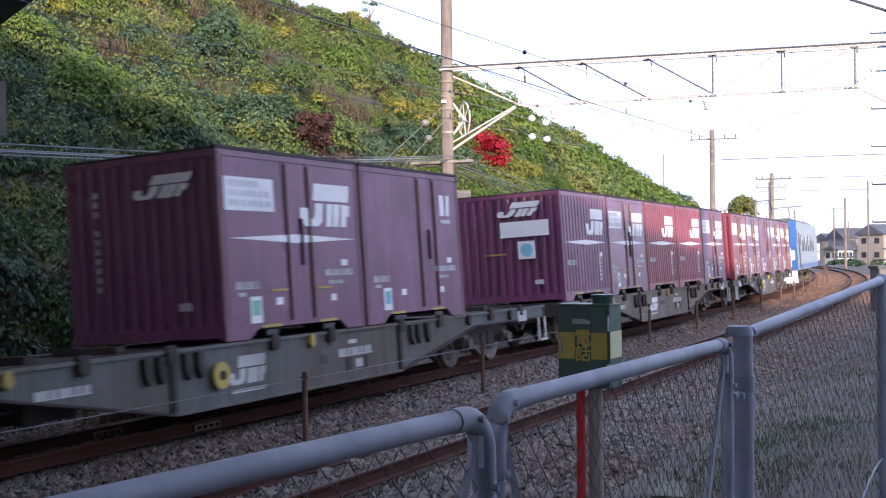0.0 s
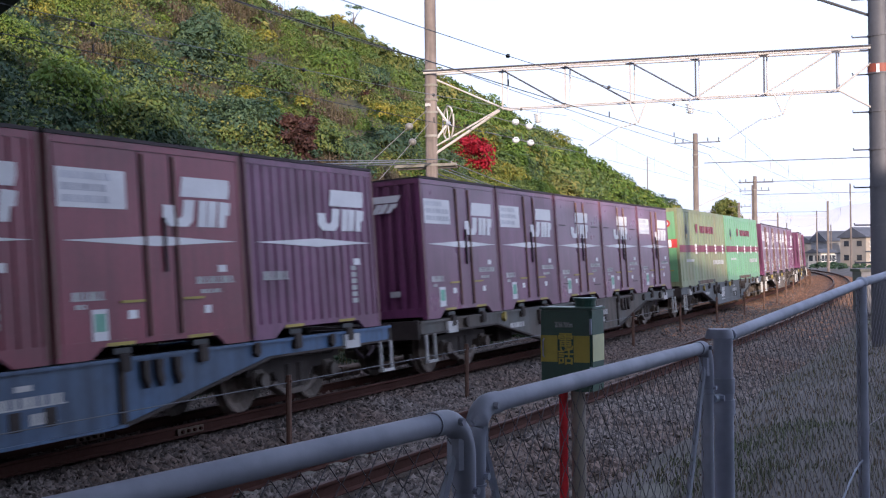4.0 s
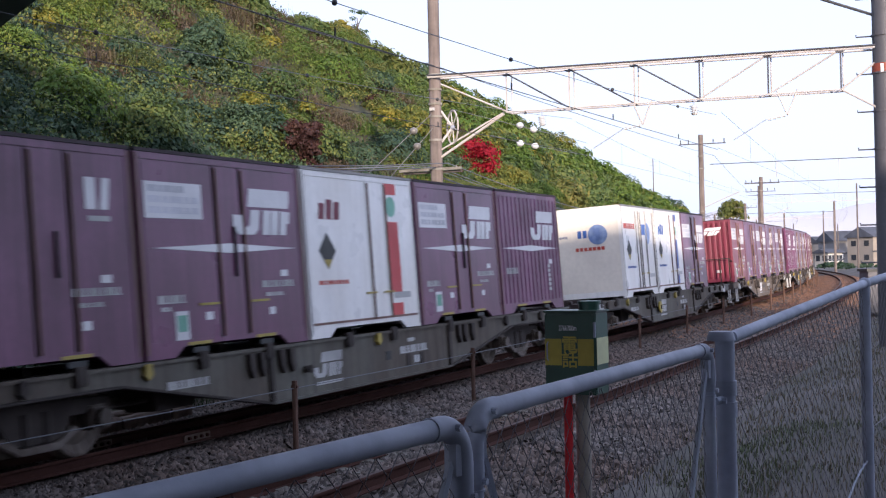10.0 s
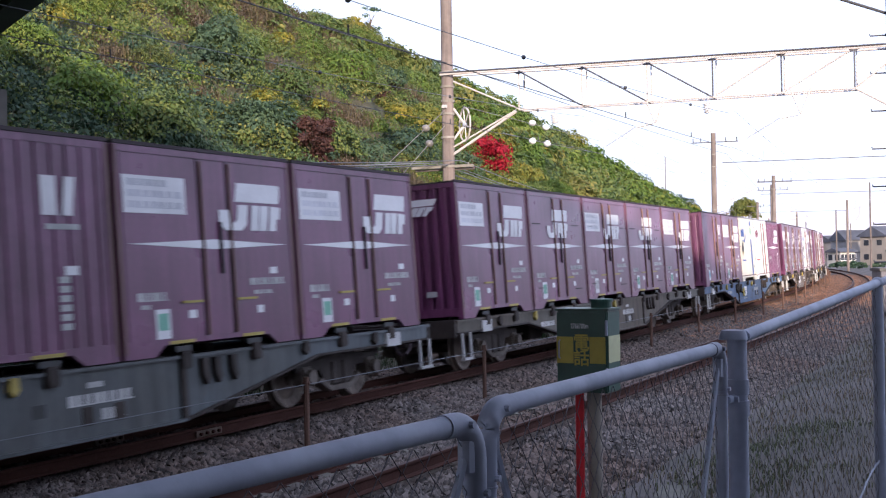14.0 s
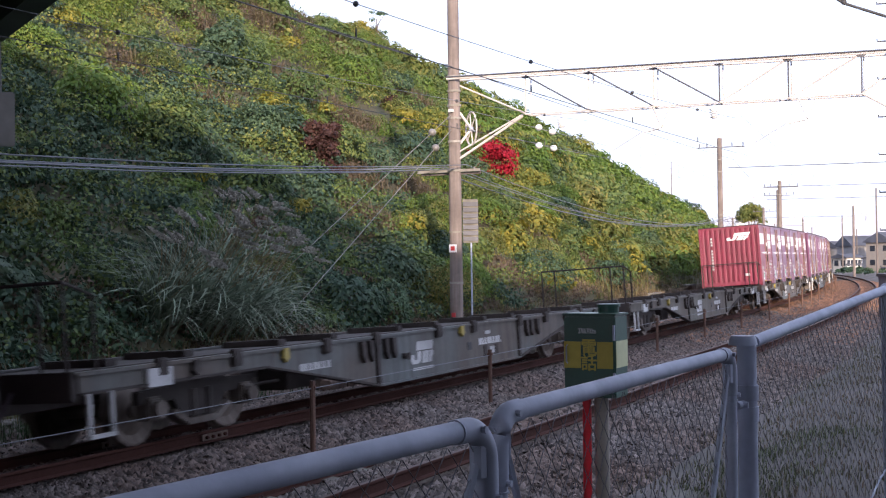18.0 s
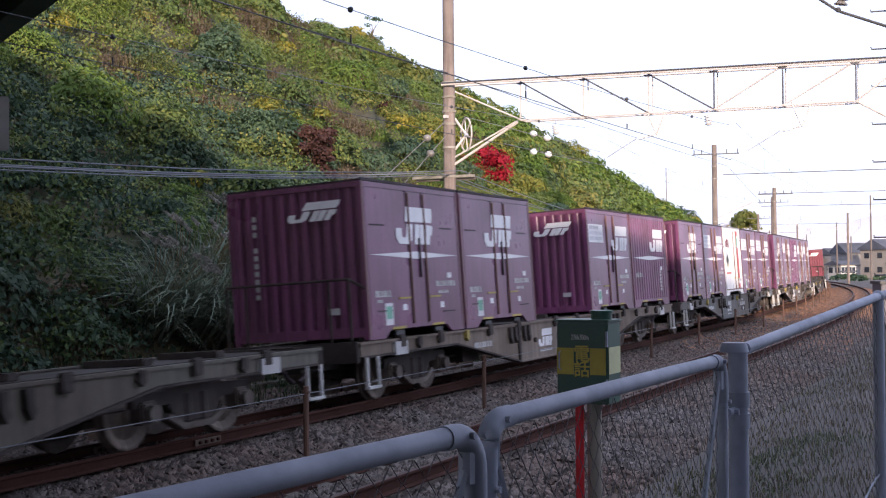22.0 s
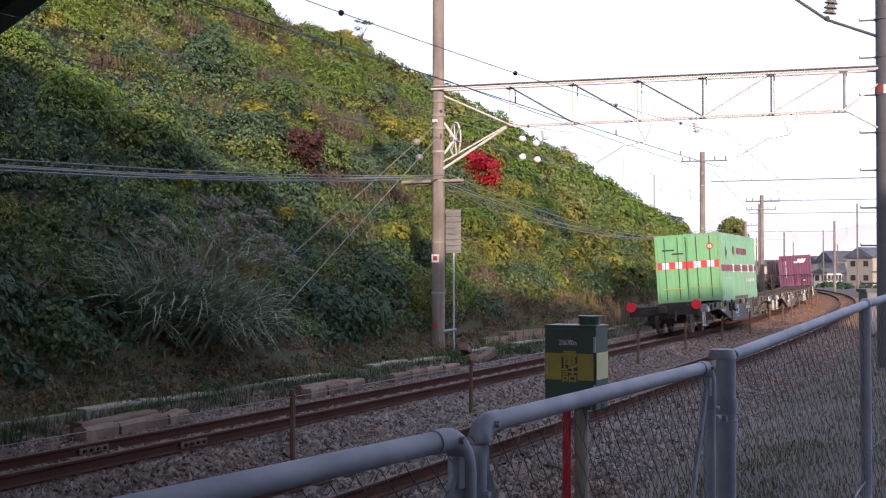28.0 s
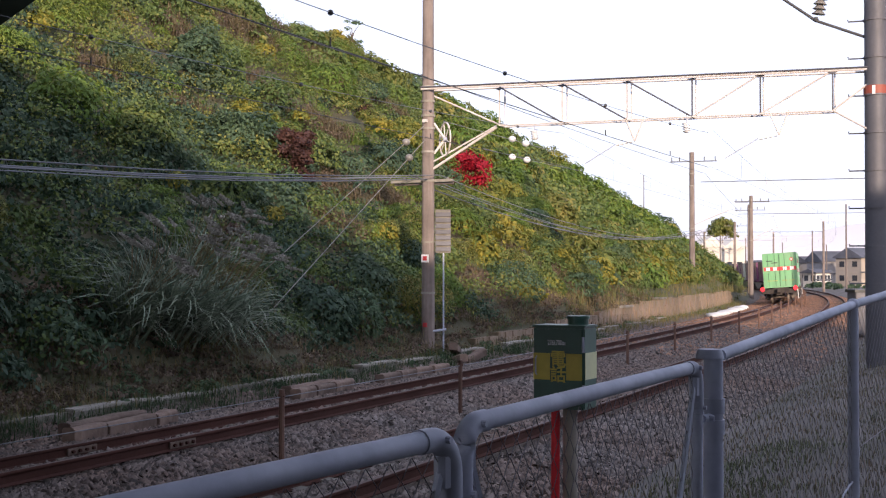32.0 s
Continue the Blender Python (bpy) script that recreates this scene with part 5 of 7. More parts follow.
for c, zc, zm in ((0.0, 4.73, 5.05), (-3.8, 4.56, 4.90)):
    near = np.arange(-19, 31.2, 2.5)
    wire_run("contact_wire", [at(s, c, hung(s, zc, 0.0004)) for s in near], 0.007, "wire", "dark copper contact wire with clamps over the track", "overhead wires")
    clamps = wire_run("messenger_wire", [at(s, c, hung(s, zm, 0.00125)) for s in near], 0.0055, "cable", "thin grey messenger wire with round clamps", "overhead wires")
    for k in range(5):
        s = (12.1 if c == 0 else 11.4) + 5.1 * k
        if s < 31:
            part("clamp", Mesh().ball(at(s, c, hung(s, zm, 0.00125)), 0.034, 10), "wire", clamps, smooth=True)
            part("dropper_stub", Mesh().tube([at(s, c, hung(s, zc, 0.0004)), at(s, c, hung(s, zc, 0.0004) + 0.1)], 0.012, 6), "wire", clamps)
    wire_run("contact_wire", [at(s, c, 4.95 if c == 0 else 4.85) for s in np.arange(31, 261, 20)], 0.004, "wire", "dark copper contact wire over the track further off", "overhead wires")
    wire_run("messenger_wire", [at(s, c - 0.1, 5.75) for s in SUP[1:]], 0.004, "wire", "dark messenger wire over the track further off", "overhead wires", 0.5)
    dr = thing("dropper_wires")
    for k in range(22):
        s = 36.0 + 5.0 * k
        f = ((s + 19) % 50) / 50
        part("dropper", Mesh().tube([at(s, c, 4.9), at(s, c, 5.75 - 0.5 * 4 * f * (1 - f))], 0.003, 4), "wire", dr)
    tagged(dr, "thin droppers between contact and messenger wire", "wire", "overhead wires")
wire_run("feeder_wire", [at(15.9, 3.9, 7.5), at(31.1, 3.9, 7.55), at(81, 4.2, 8.6), at(128, 4.2, 8.2)], 0.012, "wire", "dark feeder wire along the poles", "overhead wires", 0.1)
for k, (dl, dz) in enumerate(((-0.35, 0.10), (-0.05, 0.0), (0.3, 0.06), (0.6, 0.0), (0.85, 0.08))):
    wire_run("signal_cable", [at(-19, 3.9 + dl, 4.75 + dz), at(31.1, 3.95 + dl * 1.0, 4.75 + dz), at(81, 4.2 + dl, 4.85 + dz), at(128, 4.2 + dl, 4.8)], 0.013, "cable", "grey signal cable slung between the poles", "signal cables", 1.05)
# stay wires of the pole with their insulators
for z, s, lat in ((6.33, 23.4, 5.6), (5.93, 23.0, 4.7)):
    g = thing("stay_wire")
    a, b = Vector((HP.x, HP.y, z)), at(s, lat, float(slope_z(np.array([s]), np.array([lat]))[0]))
    part("rope", Mesh().tube([a, b], 0.010, 6), "greyporcelain", g)
    q = a.lerp(b, 0.13)
    part("insulator", Mesh().ball(q, 0.11, 12, 0.9), "greyporcelain", g, smooth=True)
    tagged(g, "steel stay wire from pole to slope, with insulator", "stay wire", "stay wires of the pole")
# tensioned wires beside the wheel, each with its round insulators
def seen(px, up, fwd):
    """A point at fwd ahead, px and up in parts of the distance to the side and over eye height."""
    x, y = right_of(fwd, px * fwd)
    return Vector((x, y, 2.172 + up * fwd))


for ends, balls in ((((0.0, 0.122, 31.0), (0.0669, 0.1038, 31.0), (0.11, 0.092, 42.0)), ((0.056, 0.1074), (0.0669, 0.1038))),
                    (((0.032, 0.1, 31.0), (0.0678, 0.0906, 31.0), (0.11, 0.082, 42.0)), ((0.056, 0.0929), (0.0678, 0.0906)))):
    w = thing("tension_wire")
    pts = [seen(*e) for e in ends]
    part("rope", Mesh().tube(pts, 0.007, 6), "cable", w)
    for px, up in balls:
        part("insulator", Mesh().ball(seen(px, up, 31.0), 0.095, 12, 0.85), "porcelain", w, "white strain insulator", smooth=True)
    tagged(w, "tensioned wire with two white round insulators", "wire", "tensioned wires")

# further supports along the line
for k, s in enumerate((81.0, 113.0, 128.0, 172.0, 216.0, 260.0)):
    p = at(s, 5.05 if k == 0 else 3.05 if k == 1 else 3.4)
    x, y, h = line(s)
    q = upright("line_pole", p, -0.5, 10.0 if k == 0 else 9.0, 0.2, 0.16, "pole", "round concrete pole of the overhead line further off", "pole", "poles of the overhead line", (8.6, 7.8, 5.0), float(h))
    part("crossarm", Mesh().box(-0.04, 0.04, -1.6, 1.4, 9.37 if k == 0 else 8.4, 9.44 if k == 0 else 8.47), "steelpole", q)
    for y in (-1.5, -0.8, 0.8, 1.3):
        part("arm_insulator", Mesh().tube([(0, y, 9.45 if k == 0 else 8.5), (0, y, 9.7 if k == 0 else 8.75)], 0.035, 8), "wire", q)
    part("bracket", Mesh().tube([(0, 0, 5.2), (0, -2.4, 6.2)], 0.035, 6), "truss", q)
    b = thing("gantry_beam")
    z = (8.05, 8.5, 8.05, 7.6, 7.6, 7.6)[k]
    part("top_chord", Mesh().tube([at(s, 4.5, z), at(s, -8.2, z)], 0.03, 6), "steelpole", b)
    part("hanger_bar", Mesh().tube([at(s, 0.3, z), at(s, 0.3, z - 1.0)], 0.02, 6), "truss", b)
    part("hanger_bar", Mesh().tube([at(s, -3.5, z), at(s, -3.5, z - 1.0)], 0.02, 6), "truss", b)
    if k > 1:
        part("bottom_chord", Mesh().tube([at(s, 4.0, z - 0.8), at(s, -8.0, z - 0.8)], 0.025, 6), "truss", b)
        for j in range(8):
            part("diagonal", Mesh().tube([at(s, 3.5 - 1.4 * j, z - 0.8 * (j % 2)), at(s, 3.5 - 1.4 * (j + 1), z - 0.8 * ((j + 1) % 2))], 0.016, 5), "truss", b)
    tagged(b, "slim steel beam across both tracks further off", "gantry beam", "gantry beams further off")
    o = upright("line_pole", at(s, -8.2), -0.5, 9.0, 0.18, 0.14, "pole", "round concrete pole beside the near track", "pole", "poles of the overhead line")

# marker posts with a wire between the two tracks
mp = thing("post_and_wire_line")
tops = []
for k in range(20):
    s = 8.0 + 6.0 * k
    lat = -1.52 - 0.1 * math.sin(k)
    p, q = at(s, lat, -0.5), at(s, lat, 0.62)
    part("post", Mesh().tube([p, q], 0.038, 8), "rustpost", mp)
    part("post_lug", Mesh().tube([q - Vector((0, 0.05, 0.08)), q + Vector((0, 0.05, -0.08))], 0.02, 6), "rustpost", mp)
    tops.append(q - Vector((0, 0, 0.1)))
for a, b in zip(tops, tops[1:]):
    part("guard_wire", Mesh().tube([a, b], 0.006, 4), "cable", mp)
tagged(mp, "rusty steel posts with a wire between the tracks", "post line")

# old sleepers stacked along the far side
def timber(length, seed):
    """A weathered sleeper: hewn, split at its ends, a little bowed."""
    r = random.Random(seed)
    n, m = 6, Mesh()
    rings = []
    for i in range(n + 1):
        x, dz, dy = -length / 2 + length * i / n, r.uniform(-0.012, 0.012), r.uniform(-0.012, 0.012)
        rings.append([(x, -0.115 + dy, 0.0 + dz), (x, 0.115 + dy, 0.0 + dz), (x, 0.12 + dy, 0.17 + dz), (x, 0.085 + dy, 0.205 + dz), (x, -0.08 + dy, 0.21 + dz), (x, -0.12 + dy, 0.165 + dz)])
    vs = [p for ring in rings for p in ring]
    fs = [(i * 6 + k, i * 6 + (k + 1) % 6, i * 6 + 6 + (k + 1) % 6, i * 6 + 6 + k) for i in range(n) for k in range(6)]
    return m.poly(vs, fs + [(5, 4, 3, 2, 1, 0), tuple(n * 6 + k for k in range(6))])


def old_sleepers(rows, label):
    """Sleepers laid along the track: (s, lat, height, length, turn, tilt)."""
    for k, (s, lat, z, length, turn, tilt) in enumerate(rows):
        ob = new("old_sleeper", timber(length, k + int(s * 10)).data("old_sleeper", "oldwood", bevel=0.008))
        ob.matrix_basis = Matrix.Translation(at(s, lat, z)) @ Matrix.Rotation(float(line(s)[2]) + turn, 4, "Z") @ Matrix.Rotation(tilt, 4, "Y")
        tagged(ob, label, "sleeper", "old sleepers beside the track")


old_sleepers(((14.35, 1.95, -0.28, 0.75, 0.02, 0.0), (15.35, 1.97, -0.28, 1.2, 0.05, -0.02), (15.1, 2.22, -0.24, 1.9, 0.04, -0.01), (16.3, 2.02, -0.27, 0.6, 0.1, -0.04)), "weathered timber sleeper lying along the track")
old_sleepers(((20.9, 2.1, -0.28, 0.8, 0.12, 0.0), (21.7, 2.12, -0.28, 0.75, 0.0, 0.02), (22.55, 2.15, -0.27, 0.85, 0.05, 0.0), (21.6, 2.36, -0.25, 1.9, 0.03, 0.0)), "pale split timber sleeper, partly sunk in the ballast")
old_sleepers(tuple((24.9 + 0.95 * k, 2.2 + 0.03 * (k % 3), -0.3, 0.85, 0.05 * math.sin(k * 2.0), 0.03 * math.sin(k)) for k in range(4)), "timber sleeper end in a row by the track")
old_sleepers(((30.4, 2.75, -0.25, 0.9, 0.7, 0.15), (31.2, 2.6, -0.22, 0.9, -0.2, -0.25), (31.8, 2.8, -0.2, 0.8, 0.4, 0.1), (31.0, 3.1, -0.02, 1.0, 0.3, 0.2)), "tilted timber sleeper heaped at the pole's foot")
old_sleepers(((40.7, 2.4, -0.28, 0.5, 0.2, 0.0), (41.3, 2.45, -0.28, 0.5, 0.1, 0.0), (41.0, 2.42, -0.08, 0.6, 0.3, 0.0)), "short pale timber block by the track")
bags = thing("sandbag_row")
bagshape = Mesh().ball((0, 0, 0), 0.5, 10, 0.3).data("bag", "bag", True)
for k in range(18):
    ob = part("bag", bagshape, "bag", bags)
    ob.matrix_basis = Matrix.Translation(at(68 + 1.0 * k, 2.15 + 0.12 * math.sin(k * 1.3), -0.22)) @ Matrix.Rotation(0.25 + 0.5 * math.sin(k * 2.2), 4, "Z") @ Matrix.Diagonal((1.5, 0.7, 1.0 + 0.3 * math.sin(k * 3.1), 1))
tagged(bags, "row of white sandbags beside the track", "sandbags")

# ---- road bridge over the line, beside the camera ----
def bridge_at():
    # its own axes: x along the bridge, y to its far side; the near face is the one toward the long view
    b = thing("road_bridge", Matrix.Translation((5.3, 0, 0)) @ Matrix.Rotation(radians(57.3), 4, "Z"))
    for k in range(4):
        y = 0.05 + 3.4 * k
        part("girder", Mesh().prism([(y, 5.95), (y + 0.4, 5.95), (y + 0.4, 6.0), (y + 0.23, 6.0), (y + 0.23, 7.3), (y + 0.17, 7.3), (y + 0.17, 6.0), (y, 6.0)], -60, 34, "x"), "girder", b, "dark green painted steel girder")
    for k in range(9):
        part("cross_frame", Mesh().box(-6 + 4.5 * k, -5.85 + 4.5 * k, 0.3, 10.3, 6.4, 7.2), "girder", b)
    part("deck", Mesh().box(-60, 34, -0.7, 11.2, 7.3, 7.75), "soffit", b, "grey concrete deck")
    for y in (-0.7, 10.95):
        part("parapet", Mesh().box(-60, 34, y, y + 0.25, 7.75, 8.35), "soffit", b, "solid concrete parapet")
    # unseen abutment, embankment and wall, added to keep low sun off the foreground
    part("abutment", Mesh().box(-8.0, -6.5, -18.0, 14.0, -0.7, 7.29), "soffit", b, "unseen grey concrete abutment")
    part("embankment", Mesh().prism([(-30.0, -0.7), (26.0, -0.7), (16.0, 7.28), (-20.0, 7.28)], -60, -8.02, "x"), "ground", b, "unseen road embankment, added to block the low sun")
    part("embankment_wall", Mesh().box(-8.0, -7.7, -18.0, -0.75, 7.29, 8.35), "soffit", b)
    part("abutment", Mesh().box(34, 36, -0.7, 11.2, -0.7, 7.75), "soffit", b, "unseen grey concrete abutment")
    return tagged(b, "road bridge with green girders and concrete deck", "bridge")


# ---- houses and distance ----
def house(x, y, w, d, h, turn, roof, label, z0=-0.6, gable=True, tiles="roof", walls="plaster"):
    b = thing("house", Matrix.Translation((x, y, z0)) @ Matrix.Rotation(radians(turn), 4, "Z"))
    part("wall", Mesh().box(-w / 2, w / 2, -d / 2, d / 2, 0, h), walls, b)
    if gable:
        r = Mesh().prism([(-d / 2 - 0.5, h - 0.05), (d / 2 + 0.5, h - 0.05), (d / 2 + 0.5, h + 0.12), (0, h + roof), (-d / 2 - 0.5, h + 0.12)], -w / 2 - 0.4, w / 2 + 0.4, "x")
    else:
        r = Mesh().box(-w / 2 - 0.15, w / 2 + 0.15, -d / 2 - 0.15, d / 2 + 0.15, h, h + 0.3)
    part("roof", r, tiles, b)
    part("eaves_board", Mesh().box(-w / 2 - 0.2, w / 2 + 0.2, -d / 2 - 0.25, -d / 2 - 0.02, h * 0.48, h * 0.48 + 0.25), "roof", b)
    nf = max(2, int(w / 2.6))
    for storey in range(max(1, int(h / 2.7))):
        for k in range(nf):
            cx, cz = -w / 2 + (k + 0.5) * w / nf, 1.6 + 2.7 * storey
            win = part("window", Mesh().box(cx - 0.75, cx + 0.75, -d / 2 - 0.05, -d / 2 + 0.02, cz - 0.55, cz + 0.6), "pane", b)
            fr = Mesh()
            for x0, x1, z0_, z1 in ((cx - 0.82, cx + 0.82, cz + 0.6, cz + 0.68), (cx - 0.82, cx + 0.82, cz - 0.63, cz - 0.55), (cx - 0.82, cx - 0.75, cz - 0.55, cz + 0.6), (cx + 0.75, cx + 0.82, cz - 0.55, cz + 0.6), (cx - 0.03, cx + 0.03, cz - 0.55, cz + 0.6)):
                fr.box(x0, x1, -d / 2 - 0.1, -d / 2 - 0.03, z0_, z1)
            part("window_frame", fr, "white", win)
            sd = part("window", Mesh().box(-w / 2 - 0.05, -w / 2 + 0.02, -d / 2 + (k + 0.5) * d / nf - 0.6, -d / 2 + (k + 0.5) * d / nf + 0.6, cz - 0.5, cz + 0.55), "pane", b)
    return tagged(b, label, "house", "houses beyond the line")


bridge_at()
# signal housing hung under the bridge beside the line
hx = thing("hanging_housing", Matrix.Translation((15.22, 16.0, 0.22)) @ Matrix.Rotation(radians(46), 4, "Z"))
part("hanger", Mesh().box(-0.25, 0.25, -0.26, 0.26, 4.85, 5.95), "soffit", hx, bevel=0.02)
part("housing", Mesh().prism([(-0.45, 3.95), (0.45, 4.1), (0.45, 4.85), (-0.45, 4.85)], -0.46, 0.46), "soffit", hx, bevel=0.02)
tagged(hx, "grey housing on a hanger under the bridge", "housing")
for fw, ahead, w, d, h, turn, roof, walls, label in (
        (240, 0.3375, 7.2, 6.5, 5.5, 28, 2.0, "beigewall", "two-storey beige house with a dark roof"),
        (262, 0.3135, 8.2, 6.5, 5.0, 12, 2.2, "greywall", "grey house with a broad dark blue roof"),
        (235, 0.3010, 3.2, 4.0, 2.6, 20, 0.8, "plaster", "low white shed beside the line"),
        (330, 0.2960, 7.0, 6.0, 5.2, 25, 1.8, "greywall", "grey house beside the line with a dark roof"),
        (245, 0.2120, 4.2, 4.5, 7.8, 105, 2.0, "plaster", "bright white gabled house beyond the hill"),
        (255, 0.2310, 4.2, 4.5, 7.6, 105, 2.0, "plaster", "bright white gabled house next to its neighbour"),
        (290, 0.2480, 5.0, 5.0, 4.2, 30, 1.2, "beigewall", "low beige house with a dark roof"),
        (310, 0.2590, 5.0, 6.0, 4.6, 20, 1.2, "greywall", "low grey building with a slate roof"),
        (330, 0.2720, 7.0, 6.0, 4.4, 10, 1.6, "plaster", "pale house among the line's poles"),
        (350, 0.2850, 6.0, 6.0, 4.8, 30, 1.5, "beigewall", "small beige house far along the line")):
    x, y = right_of(fw, ahead * fw)
    # gabled houses get pale plaster roofs in place of sunlight on tiles
    house(x, y, w, d, h, turn - 65, roof, label, tiles="plaster" if "gabled" in label else "roof", walls=walls)
# a grey trackside cabinet at the fence's end
x, y = right_of(50, 17.6)
cab = thing("trackside_cabinet", Matrix.Translation((x, y, 0.1)) @ Matrix.Rotation(radians(25), 4, "Z"))
part("cabinet_body", Mesh().box(-0.55, 0.55, -1.15, 1.15, -0.4, 1.26), "steelpole", cab, bevel=0.02)
part("cabinet_lid", Mesh().box(-0.62, 0.62, -1.22, 1.22, 1.26, 1.38), "black", cab, bevel=0.015)
tagged(cab, "grey steel trackside cabinet with a dark lid", "cabinet")
# shrubs and far poles before the houses
for fw, px, r in ((190, 1445, 0.8), (200, 1462, 0.6), (180, 1505, 0.5)):
    x, y = right_of(fw, (px - 784) / 2197 * fw)
    cs = [(x + random.uniform(-2, 2), y + random.uniform(-2, 2), -0.3 + random.uniform(0, 0.7)) for k in range(9)]
    leaves("shrub", cs, np.full(9, r * 0.7), 60, 0.2, "leafdark", "low dark green shrub before the houses", "shrub", kind="")
for fw, px, h in ((230, 1275, 9.0), (245, 1320, 9.0), (330, 1140, 28.0), (345, 1005, 30.0)):
    x, y = right_of(fw, (px - 784) / 2197 * fw)
    q = upright("utility_pole", Vector((x, y, 0)), -0.6, h, 0.16, 0.12, "farpole", "slim utility pole among the houses", "pole", "utility poles in the distance")
    part("crossarm", Mesh().box(-0.06, 0.06, -1.1, 1.1, h - 0.9, h - 0.78), "galv", q)
    part("crossarm", Mesh().box(-0.06, 0.06, -0.9, 0.9, h - 1.8, h - 1.7), "galv", q)
x, y = right_of(320, 72.2)
rp = small_tree("round_pine", 300, -40, 16.2, 3.6, "leafolive", "round-topped tree behind the white houses", n=34, count=120, leaf=0.3, base=-0.4, low=0.76)
rp.matrix_basis = Matrix.Translation((x, y, -0.4))
for fw, px, top in ((205, 1438, 430), (235, 1463, 452), (165, 1498, 388), (280, 1385, 445)):
    x, y = right_of(fw, (px - 784) / 2197 * fw)
    upright("utility_pole", Vector((x, y, 0)), -0.6, 2.17 + (482 - top) * fw / 2197 + 2.0, 0.13, 0.10, "farpole", "slim pole along the far line", "pole", "utility poles in the distance")
# hazy mountains on the horizon, the haze being only their pale colour
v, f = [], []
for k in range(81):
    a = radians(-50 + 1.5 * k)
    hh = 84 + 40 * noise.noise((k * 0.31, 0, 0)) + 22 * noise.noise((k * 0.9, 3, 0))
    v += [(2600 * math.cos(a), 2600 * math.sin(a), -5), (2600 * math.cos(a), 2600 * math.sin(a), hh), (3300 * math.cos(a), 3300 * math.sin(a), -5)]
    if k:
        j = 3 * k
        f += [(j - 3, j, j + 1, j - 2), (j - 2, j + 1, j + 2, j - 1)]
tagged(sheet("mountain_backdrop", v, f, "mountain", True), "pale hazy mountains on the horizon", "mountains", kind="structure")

# ---- the freight train ----
CL, CW, CH = 3.665, 1.225, 2.5        # length, half width, height of a twelve-foot container
PITCH, WAGON = 3.745, 20.4


def dashes(x0, x1, z0, z1, y=-CW, n=6):
    """A line of writing too small to read: short bars along one line."""
    w, foot = (x1 - x0) / n, z0 + (z1 - z0) * 0.12
    top = []
    for k in range(n):
        a, b = x0 + w * k, x0 + w * (k + 0.6 + 0.25 * ((k * 7) % 3 == 0))
        top += [(a, foot), (a, z1), (b, z1), (b, foot)]
    return Mesh().prism([(x0 - 0.004, z0), (x0 - 0.004, foot)] + top + [(x1, foot), (x1, z0)], y - 0.004, y - 0.0005)


def plate(x0, x1, z0, z1, y=-CW, t=0.004):
    """A thin marking on the side that faces the fence."""
    return Mesh().box(x0, x1, y - t, y - 0.0005, z0, z1)


def slanted(x0, z0, w, h, lean=0.0, y=-CW, t=0.004):
    return Mesh().prism([(x0, z0), (x0 + w, z0), (x0 + w + lean, z0 + h), (x0 + lean, z0 + h)], y - t, y - 0.0005)


MARK = (((0, .42), (.15, .42), (.16, .2), (.22, .15), (.27, .22), (.30, .54), (.46, .54), (.42, .12), (.34, 0), (.08, 0), (0, .16)),
        ((.25, .60), (.97, .60), (1.0, .78), (1.0, 1.0), (.29, 1.0)),
        ((.48, 0), (.61, 0), (.645, .54), (.52, .54)), ((.625, 0), (.75, 0), (.78, .3), (.80, .54), (.66, .54)),
        ((.79, 0), (.905, 0), (.925, .26), (.975, .26), (1.0, .52), (.83, .54)))


def logo(parent, x, z, w, h, y=-CW, material="white"):
    """The operator's mark as plain slanted shapes."""
    m = Mesh()
    for shape in MARK:
        m.prism([(x + w * a, z + h * b) for a, b in shape], y - 0.004, y - 0.0005)
    return part("logo", m, material, parent, "white painted operator mark")


def end_logo(parent, y0, z, w, h, x=-CL / 2, material="white"):
    m = Mesh()
    for shape in MARK:
        m.prism([(y0 - w * (a + 0.16 * b), z + h * b) for a, b in shape], x - 0.030, x - 0.0255, "x")
    return part("end_logo", m, material, parent, "white painted operator mark")


def edges(c, h, material="rodbrown"):
    """Dark edges of the corner posts and the roof."""
    for x in (-h + 0.008, h - 0.05):
        part("post_edge", Mesh().box(x, x + 0.042, -CW - 0.003, -CW + 0.02, 0.06, CH - 0.05), material, c)
    part("roof_edge", Mesh().box(-h, h, -CW - 0.006, -CW + 0.03, CH - 0.03, CH + 0.012), "seam", c)


def shell(c, paint, L=CL, H=CH, roof=None):
    """The box itself: floor, roof, walls a little behind the corner posts and rails."""
    h = L / 2
    part("body", Mesh().box(-h + 0.03, h - 0.03, -CW + 0.02, CW - 0.02, 0.14, H - 0.03), paint, c)
    part("roof", Mesh().box(-h + 0.01, h - 0.01, -CW + 0.012, CW - 0.012, H - 0.03, H), roof or "seam", c)
    fr = Mesh()
    for x in (-h, h - 0.09):
        for y in (-CW, CW - 0.09):
            fr.box(x, x + 0.09, y, y + 0.09, 0.0, H - 0.035)
    fr.box(-h + 0.09, h - 0.09, -CW + 0.003, -CW + 0.08, H - 0.12, H - 0.035)
    fr.box(-h + 0.09, h - 0.09, CW - 0.08, CW - 0.003, H - 0.12, H - 0.035)
    for x in (-h + 0.003, h - 0.083):
        fr.box(x, x + 0.08, -CW + 0.09, CW - 0.09, H - 0.12, H - 0.035)
        fr.box(x, x + 0.08, -CW + 0.09, CW - 0.09, 0.05, 0.2)
    part("frame", fr, paint, c, bevel=0.006)
    return h


